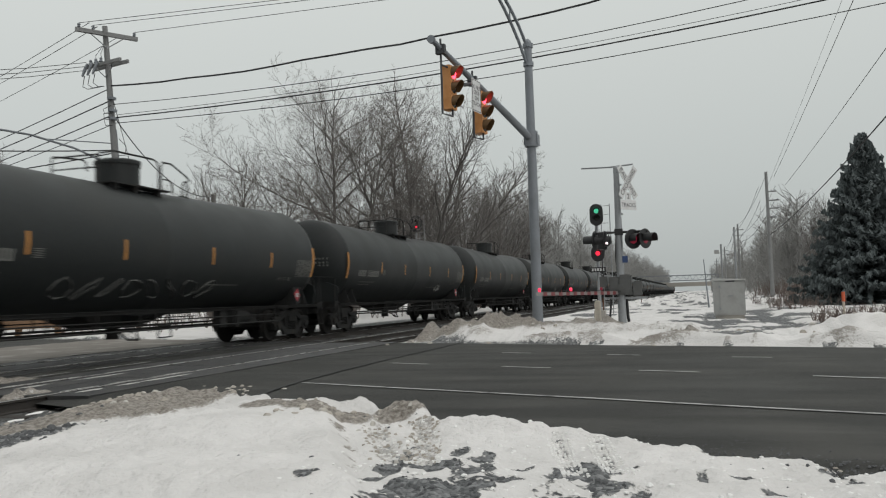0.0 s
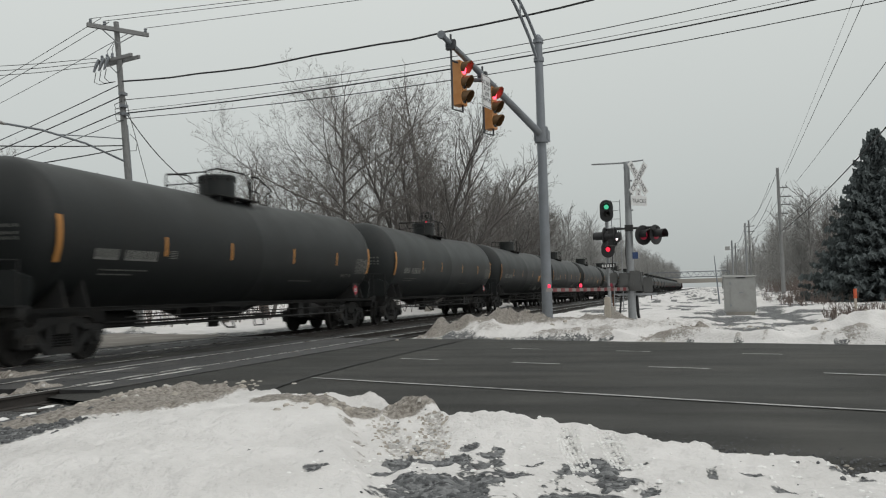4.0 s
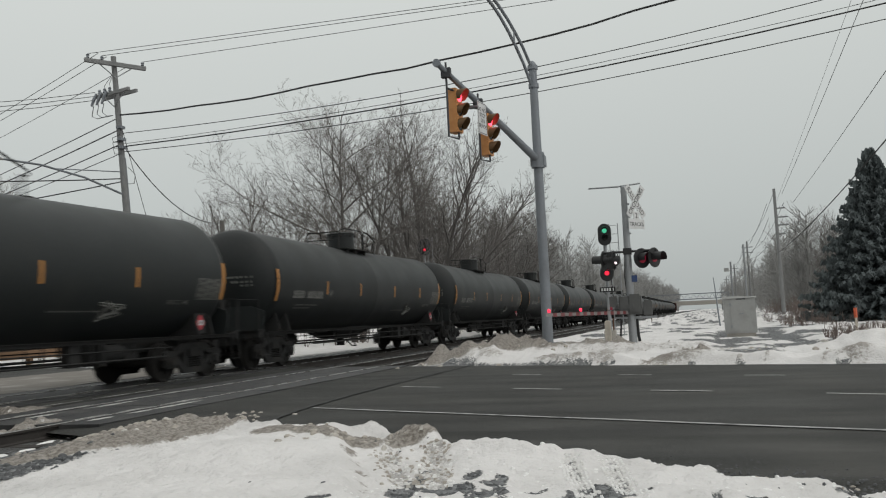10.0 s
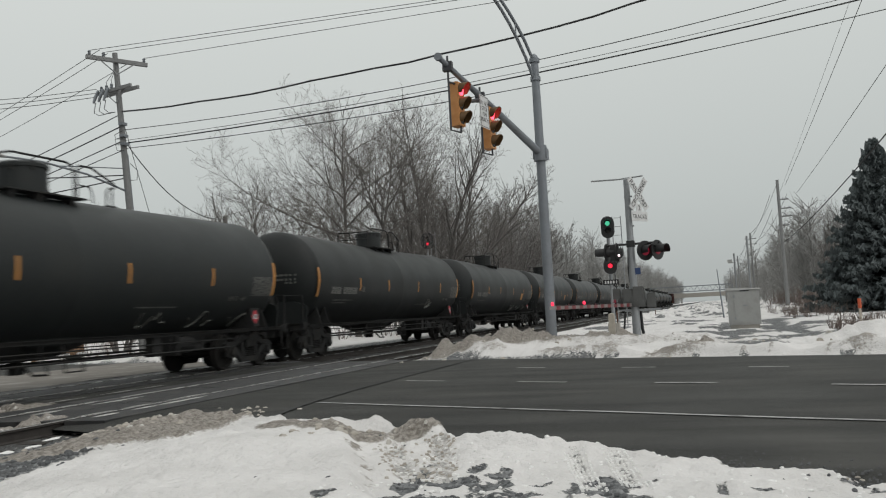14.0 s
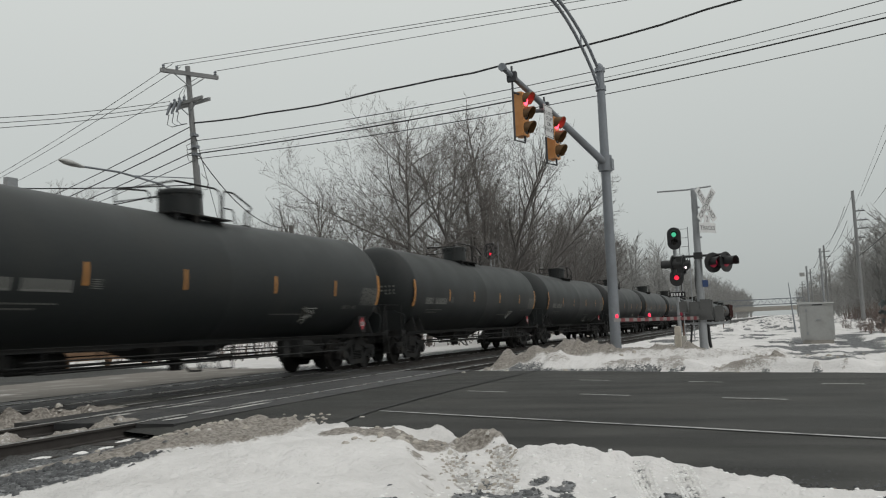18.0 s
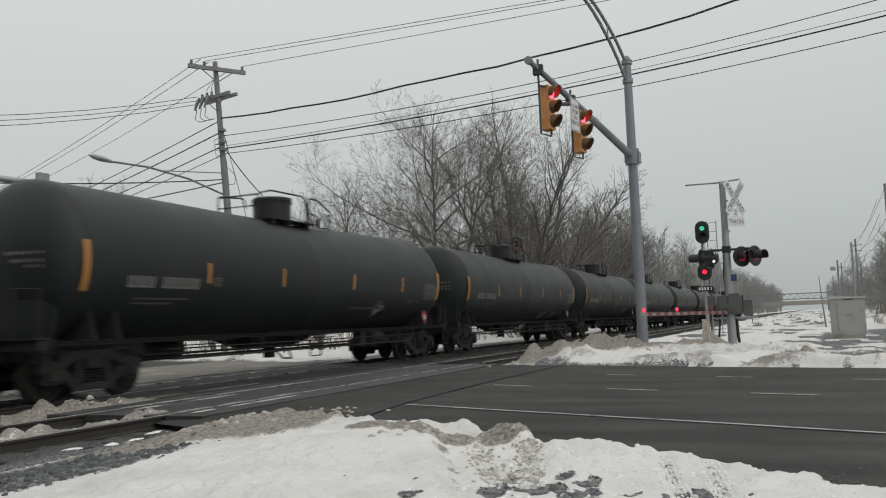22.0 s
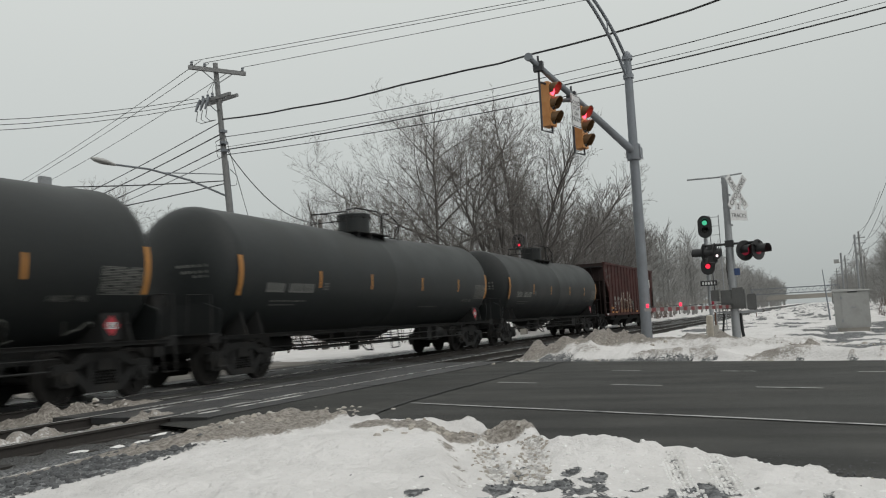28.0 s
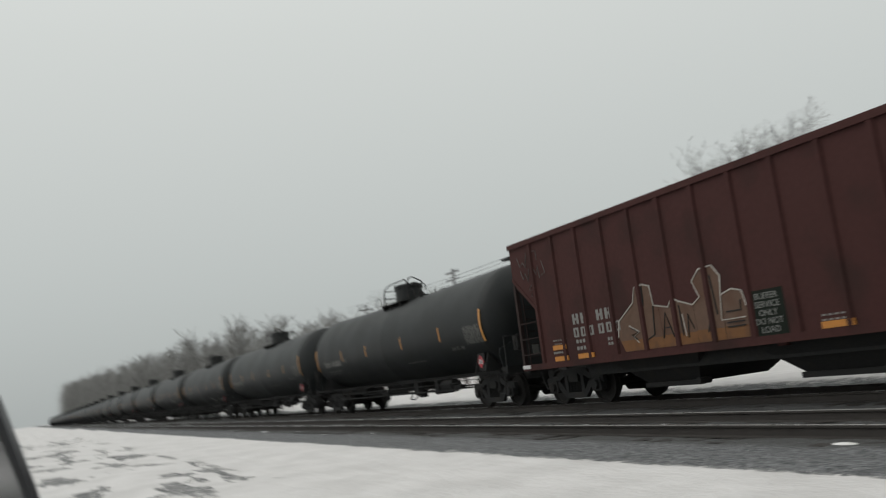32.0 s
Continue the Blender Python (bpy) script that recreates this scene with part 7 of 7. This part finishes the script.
def woods(name, label, spots, seed, per=1.0, thick=1.0):
    """Far bare woods, too many to count; their pale colour imitates mist."""
    rng = random.Random(seed)
    me = Mesh()
    for x, y, h in spots:
        r = h * 0.012
        me.tube([(x, y, -0.2), (x + rng.gauss(0, 0.2), y, h * 0.5), (x + rng.gauss(0, 0.4), y, h * 0.95)], [r * 1.3, r, 0.02], 4, caps=False)
        for k in range(int(34 * per)):
            f = rng.uniform(0.12, 0.95)
            a = rng.uniform(0, 2 * math.pi)
            ln = h * rng.uniform(0.12, 0.3) * (1.1 - 0.5 * f)
            d = Vector((math.cos(a), math.sin(a), rng.uniform(0.6, 1.5))).normalized()
            p = Vector((x, y, h * f))
            q = p + d * ln
            rr = (0.014 + 0.0018 * h) * thick
            me.tube([p, q], [rr * 1.6, rr * 0.7], 3, caps=False)
            for j in range(3):
                s = p.lerp(q, rng.uniform(0.3, 1.0))
                e = s + (d + Vector((rng.gauss(0, 0.5), rng.gauss(0, 0.5), rng.gauss(0.2, 0.4)))).normalized() * ln * rng.uniform(0.4, 0.8)
                me.tube([s, e], [rr, rr * 0.5], 3, caps=False)
    solo(name, me, TWIG_HAZED, label, "woods", kind="stuff")


rng = random.Random(77)
spots = []
for i in range(330):
    x = 88 + 700 * rng.random() ** 1.5
    spots.append((x, 18.5 + rng.random() ** 1.5 * 20 + 0.003 * x, rng.uniform(10, 14) + 0.006 * x))
woods("far_woods", "bare woods along the far side of the railway, paled for mist", spots, 1, 1.8, 0.8)
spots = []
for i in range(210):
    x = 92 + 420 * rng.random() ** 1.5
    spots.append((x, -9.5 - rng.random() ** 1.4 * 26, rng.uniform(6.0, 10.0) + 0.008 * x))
woods("field_woods", "bare brushy woods beside the railway, paled for mist", spots, 2, 1.8, 0.85)
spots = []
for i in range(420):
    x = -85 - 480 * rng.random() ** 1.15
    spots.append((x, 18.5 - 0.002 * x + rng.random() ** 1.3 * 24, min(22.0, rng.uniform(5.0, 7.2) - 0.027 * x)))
woods("misty_woods", "bare woods behind the train, paled for mist", spots, 3, 2.0, 0.9)


def brush(name, label, boxes, seed, mat=RED_TWIG):
    rng = random.Random(seed)
    me = Mesh()
    for x0, x1, y0, y1, h, count in boxes:
        for i in range(count):
            p = Vector((rng.uniform(x0, x1), rng.uniform(y0, y1), -0.05))
            for k in range(rng.randint(2, 5)):
                d = Vector((rng.gauss(0, 0.3), rng.gauss(0, 0.3), 1)).normalized()
                q = p + d * h * rng.uniform(0.4, 1.0)
                me.tube([p, p.lerp(q, 0.5) + Vector((rng.gauss(0, 0.06), rng.gauss(0, 0.06), 0)), q], [0.014 + 0.002 * h, 0.01, 0.004], 3, caps=False)
                for j in range(3):
                    s = p.lerp(q, rng.uniform(0.35, 0.95))
                    me.tube([s, s + (d + Vector((rng.gauss(0, 0.6), rng.gauss(0, 0.6), 0.2))).normalized() * h * 0.25], [0.008, 0.004], 3, caps=False)
    solo(name, me, mat, label, "brush", kind="stuff")


brush("roadside_brush", "thin dry weeds standing in snow", ((22.5, 27.5, -6.5, -3.2, 0.7, 90), (40, 60, -6.5, -3.5, 0.9, 60)), 5)
brush("trackside_brush", "reddish bare brush behind the tracks", ((44, 75, 18.5, 23.0, 2.2, 36), (75, 130, 18.5, 24, 3.0, 200), (30, 46, 22, 30, 2.2, 50)), 6)
brush("hedge_brush", "grey bare brush behind the snowy yard", ((-34, 12, 33, 43, 4.6, 520), (-15, 2, 36, 41, 7.0, 420)), 12, TWIG)
brush("field_brush", "brown bare brush beside the railway", ((66, 120, -18, -7.5, 2.2, 420), (-90, -30, 26, 34, 2.4, 200)), 8)


def make_spruce(x, y, h, rad, seed):
    """A dark spruce: boughs at every height, each with many small hanging sprays and a ragged tip."""
    rng = random.Random(seed)
    t = thing("spruce_tree", "dense dark green spruce tree standing in snow", "tree", m=pose(x, y, 0))
    part("trunk", Mesh().tube([(0, 0, -0.2), (0, 0, h * 0.97)], [0.2, 0.02], 8), BARK, t)
    me = Mesh()
    z = 0.3
    while z < h - 0.05:
        f = 1 - z / h
        r = rad * f ** 0.95 + 0.06
        a = rng.uniform(0, 2 * math.pi)
        ln = r * (rng.uniform(0.7, 0.98) if rng.random() < 0.9 else rng.uniform(0.98, 1.14))
        d = Vector((math.cos(a), math.sin(a), 0))
        side = Vector((-d.y, d.x, 0))
        slope = 0.55 - 0.95 * min(1.0, f * 1.5) + rng.gauss(0, 0.3)
        n = max(4, int(ln / 0.13))
        for j in range(n):
            q = (j + 0.6) / n
            c = d * ln * q + Vector((0, 0, z + slope * 0.4 * ln * q + 0.12 * ln * q * q))
            w = (0.24 * (1.08 - q) + 0.08) * min(1.0, 0.15 + ln * 0.5)
            for g in (-1, 1):
                e = c + side * g * w * rng.uniform(0.7, 1.25) + d * rng.uniform(0.06, 0.2) + Vector((0, 0, rng.uniform(-0.3, 0.24)))
                up = Vector((0, 0, rng.uniform(0.08, 0.18)))
                b = c + d * 0.17 - Vector((0, 0, rng.uniform(0.0, 0.09)))
                me.add([tuple(c - up), tuple(c + up), tuple(e), tuple(b)], [(0, 1, 2), (0, 2, 3), (1, 3, 2)])
        tip = d * (ln + rng.uniform(0.02, 0.12)) + Vector((0, 0, z + slope * 0.4 * ln + 0.12 * ln + rng.uniform(-0.02, 0.08)))
        b = d * ln * 0.9 + Vector((0, 0, z + slope * 0.36 * ln + 0.1 * ln))
        me.add([tuple(b + side * 0.06), tuple(b - side * 0.06), tuple(tip), tuple(b - Vector((0, 0, 0.08)))], [(0, 2, 1), (0, 3, 2), (1, 2, 3)])
        z += 0.0045 + 0.012 * (1 - f)
    part("foliage", me.data("foliage", SPRUCE, smooth=False), None, t, "dark green needled boughs")


make_spruce(49.2, -9.0, 9.2, 4.3, 4)
make_spruce(56.0, -15.5, 9.6, 4.2, 9)

# ---- the observer's own car and things across the tracks ----
CAR_DARK = surface("dark_car_paint", (0.012, 0.013, 0.016), 0.35, spread=0.1, grain=10, bump=0)
CAR_WHITE = surface("white_car_paint", (0.5, 0.51, 0.52), 0.35, spread=0.05, grain=6, stain=2, bump=0, other=(0.35, 0.34, 0.33))
TYRE = surface("tyre_rubber", (0.02, 0.02, 0.02), 0.85, grain=20)
CAR_GLASS = surface("dark_car_glass", (0.02, 0.022, 0.024), 0.08, grain=5, bump=0)
TIMBER = surface("brown_timber", (0.2, 0.12, 0.07), 0.85, grain=12, stain=2)


def make_own_mirror():
    """The observer's own door mirror: a dark rounded housing with a rim and the glass."""
    t = thing("car_mirror", "dark glossy door mirror of the observer's parked car", "car mirror",
              m=Matrix.Translation((-0.93, -0.088, 1.04)) @ Matrix.Rotation(radians(-4), 4, "Z") @ Matrix.Rotation(radians(16), 4, "X"))

    def ring(x, wy, wz):
        return [(x, wy * (abs(math.cos(a)) ** 0.55) * (1 if math.cos(a) > 0 else -1), wz * (abs(math.sin(a)) ** 0.55) * (1 if math.sin(a) > 0 else -1)) for a in np.linspace(0, 2 * math.pi, 33)[:-1]]
    rows = [ring(0.0, 0.083, 0.2), ring(0.004, 0.09, 0.207), ring(-0.012, 0.094, 0.211), ring(-0.05, 0.088, 0.2), ring(-0.09, 0.06, 0.15), ring(-0.11, 0.02, 0.05)]
    v = [q for r in rows for q in r]
    f = [(i * 32 + k, i * 32 + (k + 1) % 32, (i + 1) * 32 + (k + 1) % 32, (i + 1) * 32 + k) for i in range(len(rows) - 1) for k in range(32)]
    part("housing", Mesh().add(v, f + [tuple(range(160, 192))]), CAR_DARK, t)
    part("mirror_glass", Mesh().add(ring(-0.002, 0.082, 0.199), [tuple(range(32))]), MIRROR_GLASS, t, "silvered mirror glass")
    part("stalk", Mesh().tube([(-0.06, 0.0, -0.18), (-0.06, -0.1, -0.3), (-0.02, -0.2, -0.6), (0.0, -0.3, -1.08)], [0.035, 0.04, 0.05, 0.08], 10), CAR_DARK, t)


MIRROR_GLASS = surface("mirror_silver", (0.55, 0.56, 0.57), 0.06, 1.0, spread=0.03, grain=20, stain=9, bump=0, dirt=0.2)
make_own_mirror()


def make_car(x, y, turn, paint, label):
    t = thing("parked_car", label, "car", "parked cars across the tracks", m=pose(x, y, 0.02, 0, 0, turn))
    side = [(-2.2, 0.35), (-2.25, 0.75), (-2.1, 0.95), (-1.2, 1.02), (-0.55, 1.45), (0.9, 1.48), (1.7, 1.05), (2.15, 0.95), (2.25, 0.6), (2.2, 0.35)]
    part("body", Mesh().plate(side, "y", -0.85, 0.85), paint, t)
    glass = [(-1.0, 1.04), (-0.5, 1.4), (0.85, 1.42), (1.4, 1.06)]
    for yy in (-0.856, 0.852):
        part("side_window", Mesh().plate(glass, "y", yy, yy + 0.004), CAR_GLASS, t)
    part("windscreen", Mesh().hexa([(-1.22, -0.72, 1.02), (-1.2, -0.72, 1.02), (-1.2, 0.72, 1.02), (-1.22, 0.72, 1.02)], [(-0.6, -0.66, 1.43), (-0.58, -0.66, 1.43), (-0.58, 0.66, 1.43), (-0.6, 0.66, 1.43)]), CAR_GLASS, t)
    for wx in (-1.4, 1.35):
        for wy in (-0.8, 0.8):
            w = part("wheel", Mesh().lathe([(wy - 0.1, 0.2), (wy - 0.1, 0.3), (wy - 0.07, 0.33), (wy + 0.07, 0.33), (wy + 0.1, 0.3), (wy + 0.1, 0.2)], 18, at=(wx, 0, 0.33), axis="y"), TYRE, t)
            part("rim", Mesh().lathe([(wy - 0.105, 0.02), (wy - 0.09, 0.19), (wy + 0.09, 0.19), (wy + 0.105, 0.02)], 14, at=(wx, 0, 0.33), axis="y"), GALV, w)
    for yy in (-0.6, 0.6):
        part("lamp", Mesh().box(-2.27, -2.2, yy - 0.15, yy + 0.15, 0.65, 0.78), SIGN_WHITE, t)


make_car(3.4, 30.5, 12, CAR_WHITE, "pale parked car across the tracks")
make_car(9.0, 31.5, 5, CAR_WHITE, "pale grey parked car across the tracks")


def make_barrier():
    t = thing("timber_barrier", "low brown timber barrier beyond the road", "barrier", m=pose(28.0, 27.5, 0.0, 0, 0, 0))
    part("beam", Mesh().box(-4, 4, -0.08, 0.08, 0.35, 0.75), TIMBER, t)
    for x in (-3.5, -1.2, 1.2, 3.5):
        part("post", Mesh().box(x - 0.1, x + 0.1, -0.02, 0.18, -0.1, 0.8), TIMBER, t)


make_barrier()


def motions():
    """The train rolls towards -x; each car keeps its place in the train."""
    for ob, x in TRAIN:
        walk(ob, [
            (0, pose(533.3 + x, TRACK_FAR, 0)),
            (1, pose(516.2 + x, TRACK_FAR, 0)),
            (2, pose(498.8 + x, TRACK_FAR, 0)),
            (3, pose(481.6 + x, TRACK_FAR, 0)),
            (6, pose(430 + x, TRACK_FAR, 0)),
            (7, pose(412.95 + x, TRACK_FAR, 0)),
            (8, pose(395.7 + x, TRACK_FAR, 0)),
            (8.5, pose(387 + x, TRACK_FAR, 0)),
            (9, pose(381.5 + x, TRACK_FAR, 0)),
            (10, pose(364 + x, TRACK_FAR, 0)),
            (11, pose(346.7 + x, TRACK_FAR, 0)),
            (12, pose(329.2 + x, TRACK_FAR, 0)),
            (13, pose(311.3 + x, TRACK_FAR, 0)),
            (14, pose(293.75 + x, TRACK_FAR, 0)),
            (17, pose(241.3 + x, TRACK_FAR, 0)),
            (18, pose(223.65 + x, TRACK_FAR, 0)),
            (19, pose(205.95 + x, TRACK_FAR, 0)),
            (20, pose(188.5 + x, TRACK_FAR, 0)),
            (21, pose(171.2 + x, TRACK_FAR, 0)),
            (22, pose(153.6 + x, TRACK_FAR, 0)),
            (23, pose(136.1 + x, TRACK_FAR, 0)),
            (24, pose(118.75 + x, TRACK_FAR, 0)),
            (25, pose(101.15 + x, TRACK_FAR, 0)),
            (28, pose(48.85 + x, TRACK_FAR, 0)),
            (29, pose(31.35 + x, TRACK_FAR, 0)),
            (30, pose(13.78 + x, TRACK_FAR, 0)),
            (30.8, pose(0 + x, TRACK_FAR, 0)),
            (32, pose(-20.89 + x, TRACK_FAR, 0))])
    spin_wheels()


motions()
